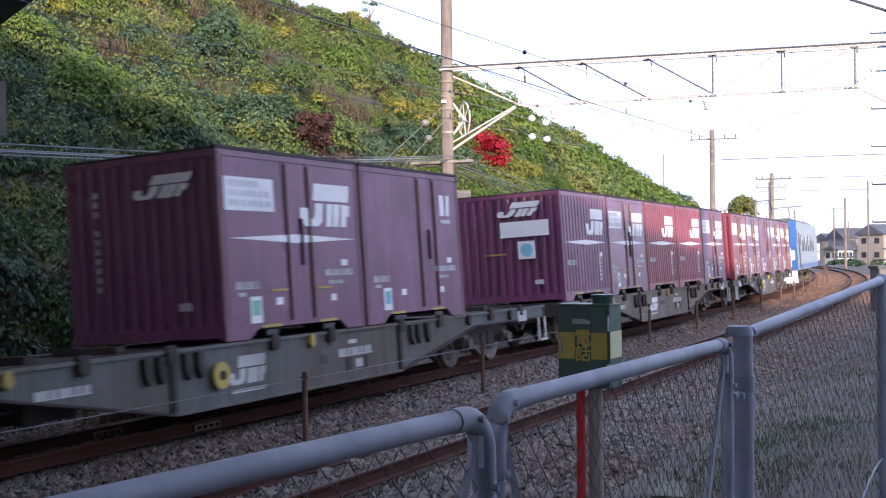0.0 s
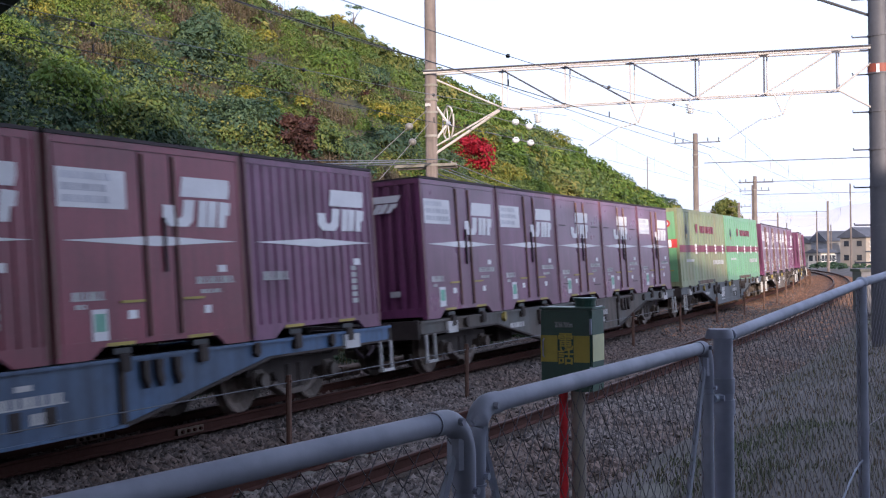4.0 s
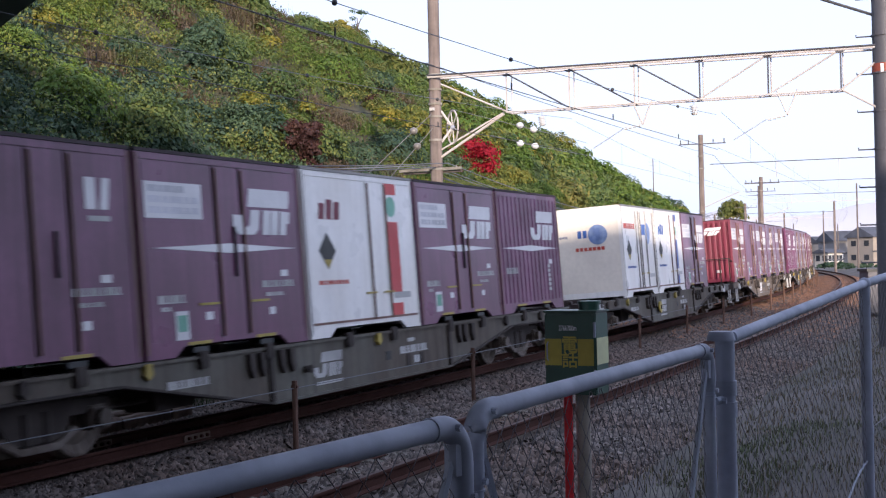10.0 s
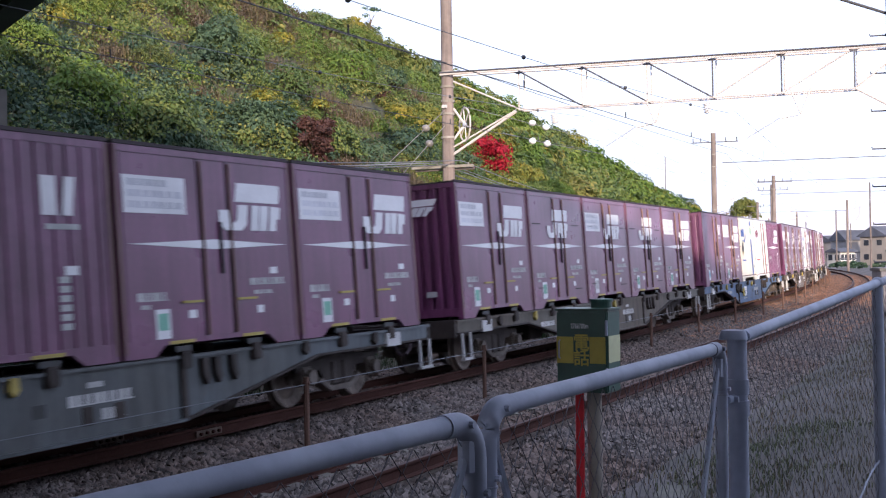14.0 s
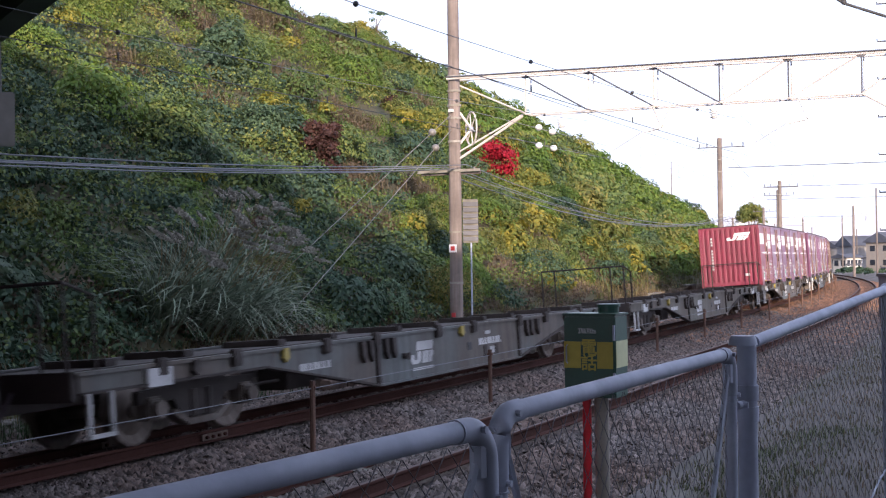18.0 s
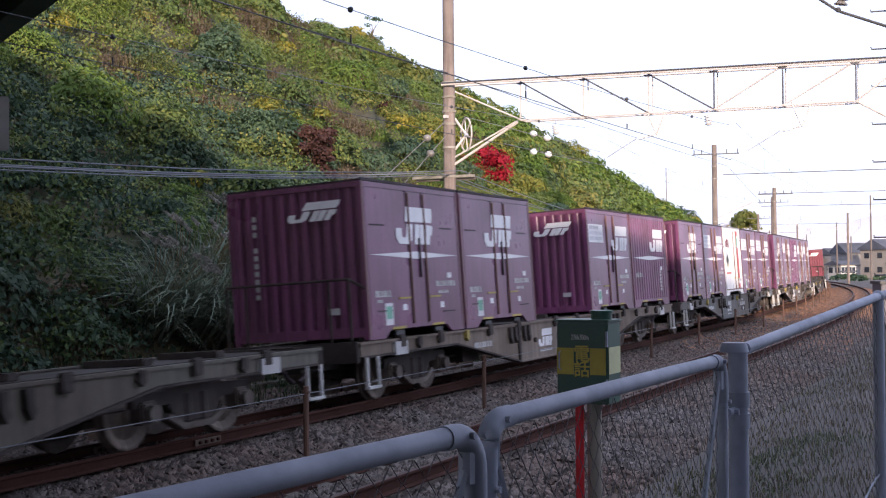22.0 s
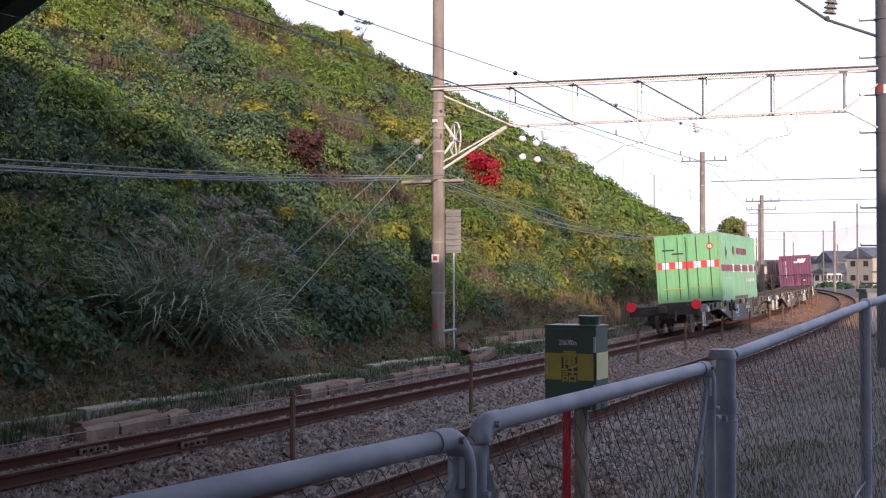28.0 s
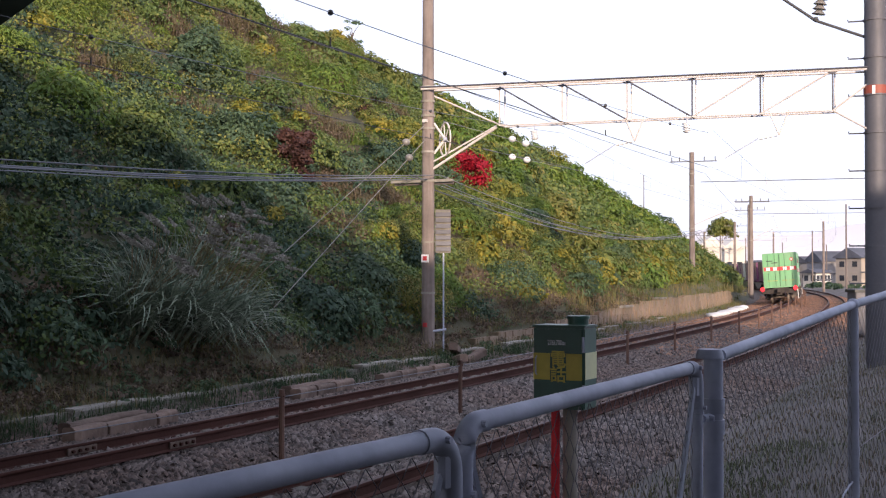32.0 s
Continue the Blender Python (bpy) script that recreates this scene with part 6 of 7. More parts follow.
def skirt(c, h, paint, n=2):
    """The lower edge: a sill with cut-outs for forklifts, edged in yellow."""
    prof = [(-h + 0.09, 0.2), (-h + 0.09, 0.0), (-h + 0.55, 0.0), (-h + 0.75, 0.13), (h - 0.75, 0.13), (h - 0.55, 0.0), (h - 0.09, 0.0), (h - 0.09, 0.2)]
    part("sill", Mesh().prism(prof, -CW + 0.002, -CW + 0.06), paint, c)
    for x in (-0.95, 0.55) if n == 2 else ():
        part("fork_pocket", Mesh().box(x - 0.06, x + 0.42, -CW - 0.003, -CW + 0.05, 0.128, 0.168), "yellow", c, "yellow edged forklift pocket")
        part("pocket_opening", Mesh().box(x + 0.04, x + 0.34, -CW + 0.0, -CW + 0.05, 0.03, 0.098), "black", c)


def ribbed(x0, x1, z0, z1, y, n, depth=0.03, sign=-1):
    """A pressed wall of trapezoid ribs along x, closed at its back."""
    w = (x1 - x0) / n
    pts = []
    for k in range(n):
        a = x0 + k * w
        pts += [(a, y), (a + w * 0.45, y), (a + w * 0.55, y + sign * depth), (a + w * 0.9, y + sign * depth)]
    pts += [(x1, y), (x1, y - sign * 0.02), (x0, y - sign * 0.02)]
    return Mesh().prism(pts, z0, z1, "z")


def end_wall(c, h, paint, H=CH, n=11):
    m = ribbed(-CW + 0.1, CW - 0.1, 0.2, H - 0.12, 0, n, 0.012, 1)
    for k, (x, y, z) in enumerate(m.v):
        m.v[k] = (-h + 0.03 - y, x, z)
    part("end_wall", m, paint, c)


def marks(c, seed, x0=-1.6):
    """Small painted data panels and stickers, their writing too small to read."""
    r = random.Random(seed)
    part("data_panel", dashes(x0 + 0.05, x0 + 0.6, 0.65, 0.75), "dull", c)
    part("data_panel", dashes(x0 + 0.1, x0 + 0.3, 0.56, 0.61, n=3), "dull", c)
    part("sticker", plate(x0 + 0.35, x0 + 0.62, 0.2, 0.55), "white", c)
    part("sticker_print", plate(x0 + 0.39, x0 + 0.58, 0.3, 0.5, y=-CW - 0.004), r.choice(("sticker", "skyblue", "dull")), c)
    part("number_panel", dashes(0.72, 1.55, 0.79, 0.88, n=9), "dull", c)
    part("number_panel", dashes(0.8, 1.25, 0.67, 0.72, n=5), "dull", c)
    part("small_sign", plate(1.2, 1.38, 0.93, 1.02), "white", c)
    part("small_sign", plate(-0.62, -0.46, 0.42, 0.52), "white", c)
    part("small_sign", plate(0.85, 1.0, 0.42, 0.52), "white", c)


def end_marks(c, h, kind):
    if kind == "logo":
        end_logo(c, 0.12, 1.9, 0.86, 0.3, -h)
        m = Mesh()
        for k in range(11):
            if k != 3:
                m.box(-h - 0.03, -h - 0.0255, 0.68, 0.75, 1.98 - 0.125 * k, 2.06 - 0.125 * k)
        part("end_number", m, "dull", c)
    else:
        end_logo(c, 0.28, 1.96, 0.92, 0.32, -h)
        part("end_label", Mesh().box(-h - 0.034, -h - 0.029, -0.95, 0.2, 1.5, 1.85), "white", c, "blank white panel")
        part("end_sticker", Mesh().box(-h - 0.034, -h - 0.029, -0.6, -0.2, 1.0, 1.4), "white", c)
        part("sticker_globe", Mesh().tube([(-h - 0.034, -0.4, 1.2), (-h - 0.038, -0.4, 1.2)], 0.15, 16), "skyblue", c)
        part("end_latch", Mesh().box(-h - 0.05, -h - 0.028, 0.1, 0.6, 1.12, 1.15), "yellow", c)
        part("end_seam", Mesh().box(-h - 0.031, -h - 0.0285, 0.28, 0.31, 0.2, 2.36), "seam", c)
    part("end_sign", Mesh().box(-h - 0.034, -h - 0.029, -0.75, -0.55, 0.42, 0.52), "dull", c)


def stripe(c, x0=-1.65, x1=1.65, z=1.32, t=0.062):
    part("waist_stripe", Mesh().prism([(x0, z), (0, z - t), (x1, z), (0, z + t)], -CW - 0.004, -CW - 0.0005), "white", c, "tapering white stripe")


def door_box(paint, label=True, end="logo", seed=0, mark_x=0.12):
    """A side-door container: two door leaves, a narrow middle leaf with lock rods, painted marks."""
    c = thing("freight_container")
    h = shell(c, paint)
    skirt(c, h, paint)
    end_wall(c, h, paint)
    for x0, x1 in ((-h + 0.1, -0.30), (-0.27, 0.30), (0.33, h - 0.1)):
        part("door_leaf", Mesh().box(x0, x1, -CW + 0.002, -CW + 0.03, 0.2, CH - 0.13), paint, c, bevel=0.006)
    for x in (-0.285, 0.315):
        part("door_seam", Mesh().box(x - 0.012, x + 0.012, -CW - 0.001, -CW + 0.02, 0.18, CH - 0.12), "seam", c)
        part("lock_rod", Mesh().tube([(x + 0.05, -CW - 0.012, 0.2), (x + 0.05, -CW - 0.012, CH - 0.15)], 0.019, 8), "rodbrown", c)
    part("lever", Mesh().box(0.10, 0.14, -CW - 0.03, -CW, 0.95, 1.6), "seam", c, "dark locking lever")
    for x in (-0.75, 0.42):
        part("handle", Mesh().box(x, x + 0.42, -CW - 0.022, -CW - 0.008, 0.605, 0.635), "yellow", c, "yellow door handle")
    if label:
        part("label_panel", plate(-1.7, -0.55, 1.68, 2.12), "white", c, "white notice panel")
        r = random.Random(seed)
        for k in range(3):
            part("notice_line", dashes(-1.62, -1.62 + r.uniform(0.7, 1.02), 1.74 + 0.13 * k, 1.82 + 0.13 * k, -CW - 0.004, 7), "notice", c)
    logo(c, mark_x, 1.5, 1.42, 0.62, -CW - 0.004)
    stripe(c)
    edges(c, h)
    if seed in (1, 5):
        for x0, z in ((-1.62, 1.78), (1.0, 1.78), (-1.5, 0.42), (0.95, 0.34)):
            part("vent_slot", Mesh().box(x0, x0 + 0.5, -CW - 0.006, -CW + 0.01, z, z + 0.022), "seam", c)
    marks(c, seed)
    end_marks(c, h, end)
    return c


def ribbed_box(paint, end="logo", seed=0, mark="logo"):
    """A container whose whole side is pressed in upright ribs."""
    c = thing("freight_container")
    h = shell(c, paint)
    skirt(c, h, paint)
    end_wall(c, h, paint)
    part("ribbed_side", ribbed(-h + 0.1, h - 0.1, 0.2, CH - 0.12, -CW + 0.026, 15, 0.026, -1), paint, c)
    y = -CW - 0.002
    if mark == "logo":
        logo(c, 0.05, 1.5, 1.42, 0.62, y)
        stripe(c)
    else:
        part("mark", slanted(0.75, 1.62, 0.22, 0.42, 0.0), "white", c, "white painted operator mark")
        part("mark", slanted(1.05, 1.62, 0.16, 0.42, 0.06), "white", c)
        part("mark", plate(0.8, 1.3, 1.47, 1.53), "dull", c)
    edges(c, h)
    part("data_panel", dashes(-1.5, -0.85, 0.8, 0.92), "dull", c)
    m = Mesh()
    for k in range(6):
        m.box(0.95, 1.12, -CW - 0.004, -CW - 0.0005, 0.40 + 0.1 * k, 0.47 + 0.1 * k)
    part("data_lines", m, "dull", c)
    part("small_sign", plate(1.05, 1.25, 0.98, 1.08), "white", c)
    end_marks(c, h, end)
    return c


def plain_box(paint, end="logo", seed=0):
    """A smooth-sided container with lock rods toward one end and a small mark."""
    c = thing("freight_container")
    h = shell(c, paint)
    skirt(c, h, paint)
    end_wall(c, h, paint)
    for x0, x1 in ((-h + 0.1, 0.12), (0.15, 0.72), (0.75, h - 0.1)):
        part("door_leaf", Mesh().box(x0, x1, -CW + 0.002, -CW + 0.03, 0.2, CH - 0.13), paint, c, bevel=0.006)
    for x in (0.135, 0.735):
        part("door_seam", Mesh().box(x - 0.012, x + 0.012, -CW - 0.001, -CW + 0.02, 0.18, CH - 0.12), "seam", c)
        part("lock_rod", Mesh().tube([(x + 0.05, -CW - 0.012, 0.2), (x + 0.05, -CW - 0.012, CH - 0.15)], 0.019, 8), "rodbrown", c)
    part("lever", Mesh().box(0.5, 0.54, -CW - 0.03, -CW, 1.0, 1.5), "seam", c)
    part("mark", slanted(1.02, 1.75, 0.18, 0.36, 0.0), "white", c, "white painted operator mark")
    part("mark", slanted(1.26, 1.75, 0.14, 0.36, 0.05), "white", c)
    part("mark", plate(1.05, 1.42, 1.62, 1.68), "dull", c)
    edges(c, h)
    marks(c, seed)
    end_marks(c, h, end)
    return c


def name_bars(c, x0, x1, z0, z1, material, label):
    """A company's name as three plain slanted bars."""
    w = (x1 - x0) / 3
    for k, h in enumerate((0.8, 1.0, 0.9)):
        part("name_bar", slanted(x0 + w * k, z0, w * 0.72, (z1 - z0) * h, 0.04), material, c, label)


def pale_box(style):
    """White and cream hired containers, each with its own marks."""
    c = thing("freight_container")
    paint = "cream" if style == "cream" else "silver"
    h = shell(c, paint, roof=paint)
    skirt(c, h, paint, 0)
    part("end_panel", Mesh().box(-h + 0.004, -h + 0.03, -CW + 0.09, CW - 0.09, 0.2, CH - 0.12), "grey_end" if style == "globe" else paint, c)
    if style == "cream":
        part("ribbed_side", ribbed(-h + 0.1, h - 0.1, 0.2, CH - 0.12, -CW + 0.012, 12, 0.007, -1), paint, c)
    else:
        for x0, x1 in ((-h + 0.1, 0.12), (0.15, 0.72), (0.75, h - 0.1)):
            part("door_leaf", Mesh().box(x0, x1, -CW + 0.002, -CW + 0.03, 0.2, CH - 0.13), paint, c, bevel=0.006)
        for x in (0.135, 0.735):
            part("lock_rod", Mesh().tube([(x + 0.05, -CW - 0.012, 0.2), (x + 0.05, -CW - 0.012, CH - 0.15)], 0.016, 6), "rodbrown" if style != "globe" else "greyporcelain", c)
            part("latch", Mesh().box(x - 0.2, x + 0.15, -CW - 0.02, -CW - 0.008, 0.6, 0.63), "yellow", c)
    for x in (-h + 0.02, h - 0.045):
        part("post_edge", Mesh().box(x, x + 0.025, -CW - 0.003, -CW + 0.02, 0.05, CH - 0.05), "seam", c)
    part("floor_edge", Mesh().box(-h + 0.1, h - 0.1, -CW - 0.006, -CW + 0.01, 0.19, 0.225), "rodbrown", c)
    part("roof_edge", Mesh().box(-h, h, -CW - 0.006, -CW + 0.03, CH - 0.03, CH + 0.012), "greyporcelain", c)
    dz = 1.28 if style != "redline" else None
    if dz:
        part("diamond", Mesh().prism([(-1.45, dz), (-1.2, dz - 0.27), (-0.95, dz), (-1.2, dz + 0.27)], -CW - 0.006, -CW - 0.0005), "black", c, "dark diamond-shaped sign")
        part("diamond_tip", Mesh().prism([(-1.33, dz - 0.13), (-1.2, dz - 0.27), (-1.07, dz - 0.13)], -CW - 0.009, -CW - 0.0062), "yellow", c)
    if style == "cream":
        name_bars(c, -1.45, -0.65, 1.74, 2.06, "blue", "dark blue lettering-sized bars")
        part("swoosh", Mesh().prism([(-1.4, 1.62), (-0.7, 1.5), (-0.35, 1.72), (-0.4, 1.9), (-0.5, 1.72), (-0.8, 1.58)], -CW - 0.005, -CW - 0.0005), "blue", c, "blue curved stroke")
        for z0, z1 in ((0.2, 1.65), (2.2, 2.38)):
            part("stripe", plate(0.78, 1.08, z0, z1), "blue", c, "broad blue stripe")
        part("badge", Mesh().tube([(0.93, -CW - 0.0005, 1.97), (0.93, -CW - 0.005, 1.97)], 0.14, 16), "sticker", c, "round green badge")
    elif style == "redline":
        name_bars(c, -1.45, -0.75, 1.74, 2.06, "maroon", "dark red lettering-sized bars")
        part("stripe", plate(0.95, 1.04, 0.2, 2.38), "band", c, "thin red stripe")
        part("badge", plate(0.9, 1.1, 1.2, 1.45), "sticker", c)
    elif style == "orange":
        name_bars(c, -1.4, -0.72, 1.75, 2.05, "maroon", "dark red lettering-sized bars")
        for z0, z1 in ((0.2, 0.42), (0.6, 1.75), (2.2, 2.38)):
            part("stripe", plate(0.8, 1.2, z0, z1), "band", c, "broad red stripe")
        part("badge", Mesh().tube([(0.98, -CW - 0.0005, 2.0), (0.98, -CW - 0.005, 2.0)], 0.17, 16), "sticker", c, "round green badge")
    elif style == "bluebar":
        name_bars(c, -1.38, -0.68, 1.74, 2.04, "blue", "blue lettering-sized bars")
        for z0, z1 in ((0.2, 0.55), (0.7, 1.6), (2.18, 2.38)):
            part("stripe", plate(0.75, 1.12, z0, z1), "blue", c, "broad blue stripe")
        part("badge", plate(0.8, 1.05, 1.75, 2.0), "sticker", c)
    elif style == "globe":
        part("globe", Mesh().tube([(0.95, -CW - 0.001, 1.75), (0.95, -CW - 0.007, 1.75)], 0.3, 20), "globe_blue", c, "blue globe mark")
        part("name_mark", slanted(0.3, 1.7, 0.5, 0.3, 0.04), "blue", c)
        part("red_line", dashes(-1.62, -0.45, 1.86, 2.0, -CW, 7), "orange", c)
        part("end_globe", Mesh().tube([(-h + 0.004, -0.55, 1.75), (-h - 0.006, -0.55, 1.75)], 0.27, 20), "globe_blue", c, "dark globe mark")
        for y0, y1, z, t, n, paint_ in ((-0.72, 0.12, 1.33, 0.09, 7, "orange"), (0.3, 1.02, 1.7, 0.06, 9, "notice_blue"), (-0.25, 0.05, 1.68, 0.2, 2, "blue")):
            m = Mesh()
            for k in range(n):
                w = (y1 - y0) / n
                m.box(-h - 0.006, -h + 0.004, y0 + w * k, y0 + w * (k + 0.72), z, z + t)
            part("end_line", m, paint_, c)
        for x in (-0.32, -0.02, 0.78, h - 0.2):
            part("door_bar", Mesh().tube([(x, -CW - 0.014, 0.2), (x, -CW - 0.014, CH - 0.14)], 0.014, 8), "greyporcelain", c)
    part("data_panel", dashes(-1.5, -0.6, 0.78, 0.84, n=10), "orange" if style in ("orange", "redline") else "blue", c)
    part("data_panel", plate(0.9, 1.5, 0.5, 0.6), "dull", c)
    return c


def long_box(paint, clean_end):
    """A thirty-one-foot green container with deep ribs and a red waist band."""
    c = thing("long_container")
    H, L = 2.6, 9.34
    h = shell(c, paint, L, H, paint)
    part("ribbed_side", ribbed(-h + 0.1, h - 0.1, 0.2, H - 0.12, -CW + 0.03, 16, 0.028, -1), paint, c)
    part("sill", Mesh().box(-h + 0.09, h - 0.09, -CW + 0.002, -CW + 0.08, 0.0, 0.2), paint, c)
    part("sill_wear", Mesh().box(-1.3, 1.3, -CW - 0.003, -CW + 0.002, 0.03, 0.15), "oldwood", c, "worn forklift plate")
    for x in (-1.7, 1.4):
        part("pocket_opening", Mesh().box(x, x + 0.36, -CW - 0.002, -CW + 0.05, 0.02, 0.15), "black", c)
    part("waist_band", Mesh().box(-h + 0.05, h - 0.05, -CW - 0.004, -CW - 0.0005, 1.14, 1.38), "maroon", c, "dark red waist band")
    for k, x in enumerate((-1.9, 0.15, 2.1, 3.75)):
        for j, (dx, dz, w, hh) in enumerate(((0, 0.0, 0.34, 0.08), (0.03, 0.13, 0.28, 0.09), (0.0, 0.26, 0.34, 0.08), (0.13, 0.05, 0.08, 0.26))):
            part("band_mark", Mesh().box(x + dx, x + dx + w, -CW - 0.0085 - 0.001 * (j == 3), -CW - 0.0045, 1.08 + dz, 1.08 + dz + hh), "white", c)
    part("diamond", Mesh().prism([(-3.5, 1.85), (-3.3, 1.6), (-3.1, 1.85), (-3.3, 2.1)], -CW - 0.006, -CW - 0.0005), "black", c, "dark diamond-shaped sign")
    part("diamond_top", Mesh().prism([(-3.42, 1.75), (-3.3, 1.6), (-3.18, 1.75)], -CW - 0.009, -CW - 0.0062), "yellow", c)
    for k in range(8):
        part("upper_mark", plate(-0.75 + 0.36 * k, -0.49 + 0.36 * k, 1.82, 2.07, t=0.005), "maroon", c)
    part("upper_mark", plate(-1.55, -1.2, 1.8, 2.12, t=0.005), "maroon", c, "dark red square mark")
    for k in range(10):
        part("lower_mark", plate(1.6 + 0.24 * k, 1.78 + 0.24 * k, 0.68, 0.84, t=0.005), "dull", c)
    part("data_panel", plate(-3.6, -2.2, 0.82, 0.9), "dull", c)
    # doors at the rear end
    for y0, y1 in ((0.02, CW - 0.1), (-CW + 0.1, -0.02)):
        part("end_door", Mesh().box(-h - 0.002, -h + 0.03, y0, y1, 0.2, H - 0.12), "green", c, bevel=0.006)
    for y in (-0.85, -0.35, 0.04, 0.35, 0.85):
        part("lock_rod", Mesh().tube([(-h - 0.03, y, 0.15), (-h - 0.03, y, H - 0.1)], 0.012, 6), "girder", c)
    for y in (-0.8, -0.3, 0.4, 0.75):
        part("end_handle", Mesh().box(-h - 0.05, -h - 0.03, y - 0.2, y + 0.2, 0.55, 0.58), "yellow", c)
    part("end_band", Mesh().box(-h - 0.0075, -h - 0.0025, -CW + 0.06, CW - 0.06, 1.3, 1.58), "band", c, "red waist band")
    for y in (-0.85, -0.35, 0.35, 0.85):
        part("end_band_mark", Mesh().box(-h - 0.012, -h - 0.008, y - 0.13, y + 0.13, 1.32, 1.56), "white", c)
    part("end_badge", Mesh().tube([(-h - 0.002, -0.85, 2.1), (-h - 0.009, -0.85, 2.1)], 0.13, 16), "band", c, "round red mark")
    part("badge_centre", Mesh().tube([(-h - 0.009, -0.85, 2.1), (-h - 0.013, -0.85, 2.1)], 0.07, 12), "white", c)
    part("end_data", Mesh().box(-h - 0.01, -h - 0.004, 0.5, 0.95, 2.0, 2.06), "black", c)
    part("end_data", Mesh().box(-h - 0.01, -h - 0.004, 0.15, 0.6, 1.85, 1.91), "black", c)
    return c


# ---- container wagon ----
def bogie(parent, x):
    b = part("bogie", Mesh().box(x - 0.25, x + 0.25, -0.9, 0.9, 0.5, 0.72), "under", parent)
    for sy in (-1, 1):
        y = sy * 0.86
        fr = Mesh().prism([(x - 1.2, 0.5), (x - 0.55, 0.5), (x - 0.38, 0.26), (x + 0.38, 0.26), (x + 0.55, 0.5), (x + 1.2, 0.5), (x + 1.2, 0.66), (x + 0.6, 0.68), (x + 0.4, 0.78), (x - 0.4, 0.78), (x - 0.6, 0.68), (x - 1.2, 0.66)], y - 0.05, y + 0.05)
        part("side_frame", fr, "under", b, "dusty cast side frame", bevel=0.015)
        for dx in (-0.95, 0.95):
            part("axle_box", Mesh().box(x + dx - 0.14, x + dx + 0.14, y - 0.11, y + 0.11, 0.3, 0.58), "bogie", b, bevel=0.03)
            part("axle_cap", Mesh().tube([(x + dx, y + sy * 0.12, 0.43), (x + dx, y + sy * 0.2, 0.43)], 0.11, 12), "bogie", b)
        for dx in (-0.16, 0.16):
            part("spring", Mesh().tube([(x + dx, y, 0.26), (x + dx, y, 0.6)], 0.085, 10), "under", b)
        part("bow", Mesh().prism([(x - 0.62, 0.34), (x - 0.3, 0.17), (x + 0.3, 0.17), (x + 0.62, 0.34), (x + 0.55, 0.4), (x + 0.27, 0.25), (x - 0.27, 0.25), (x - 0.55, 0.4)], y - 0.09, y + 0.09), "bogie", b, "dusty lower bow", bevel=0.01)
    wheels = []
    for dx in (-0.95, 0.95):
        w = Mesh()
        prof = [(0.0, -0.66), (0.1, -0.66), (0.1, -0.63), (0.17, -0.62), (0.30, -0.575), (0.36, -0.60), (0.40, -0.625), (0.43, -0.62), (0.43, -0.53), (0.455, -0.51), (0.455, -0.49), (0.37, -0.49), (0.2, -0.53), (0.08, -0.48)]
        prof = prof + [(r_, -y_) for r_, y_ in reversed(prof)]
        seg = 18
        vs = [(r_ * math.cos(2 * math.pi * k / seg), y_, r_ * math.sin(2 * math.pi * k / seg)) for r_, y_ in prof for k in range(seg)]
        w.poly(vs, [(i * seg + k, i * seg + (k + 1) % seg, (i + 1) * seg + (k + 1) % seg, (i + 1) * seg + k) for i in range(len(prof) - 1) for k in range(seg)])
        o = part("wheelset", w, "wheel", b, "dusty steel wheels on their axle")
        o.matrix_basis = Matrix.Translation((x + dx, 0, 0.43))
        wheels.append(o)
    return b


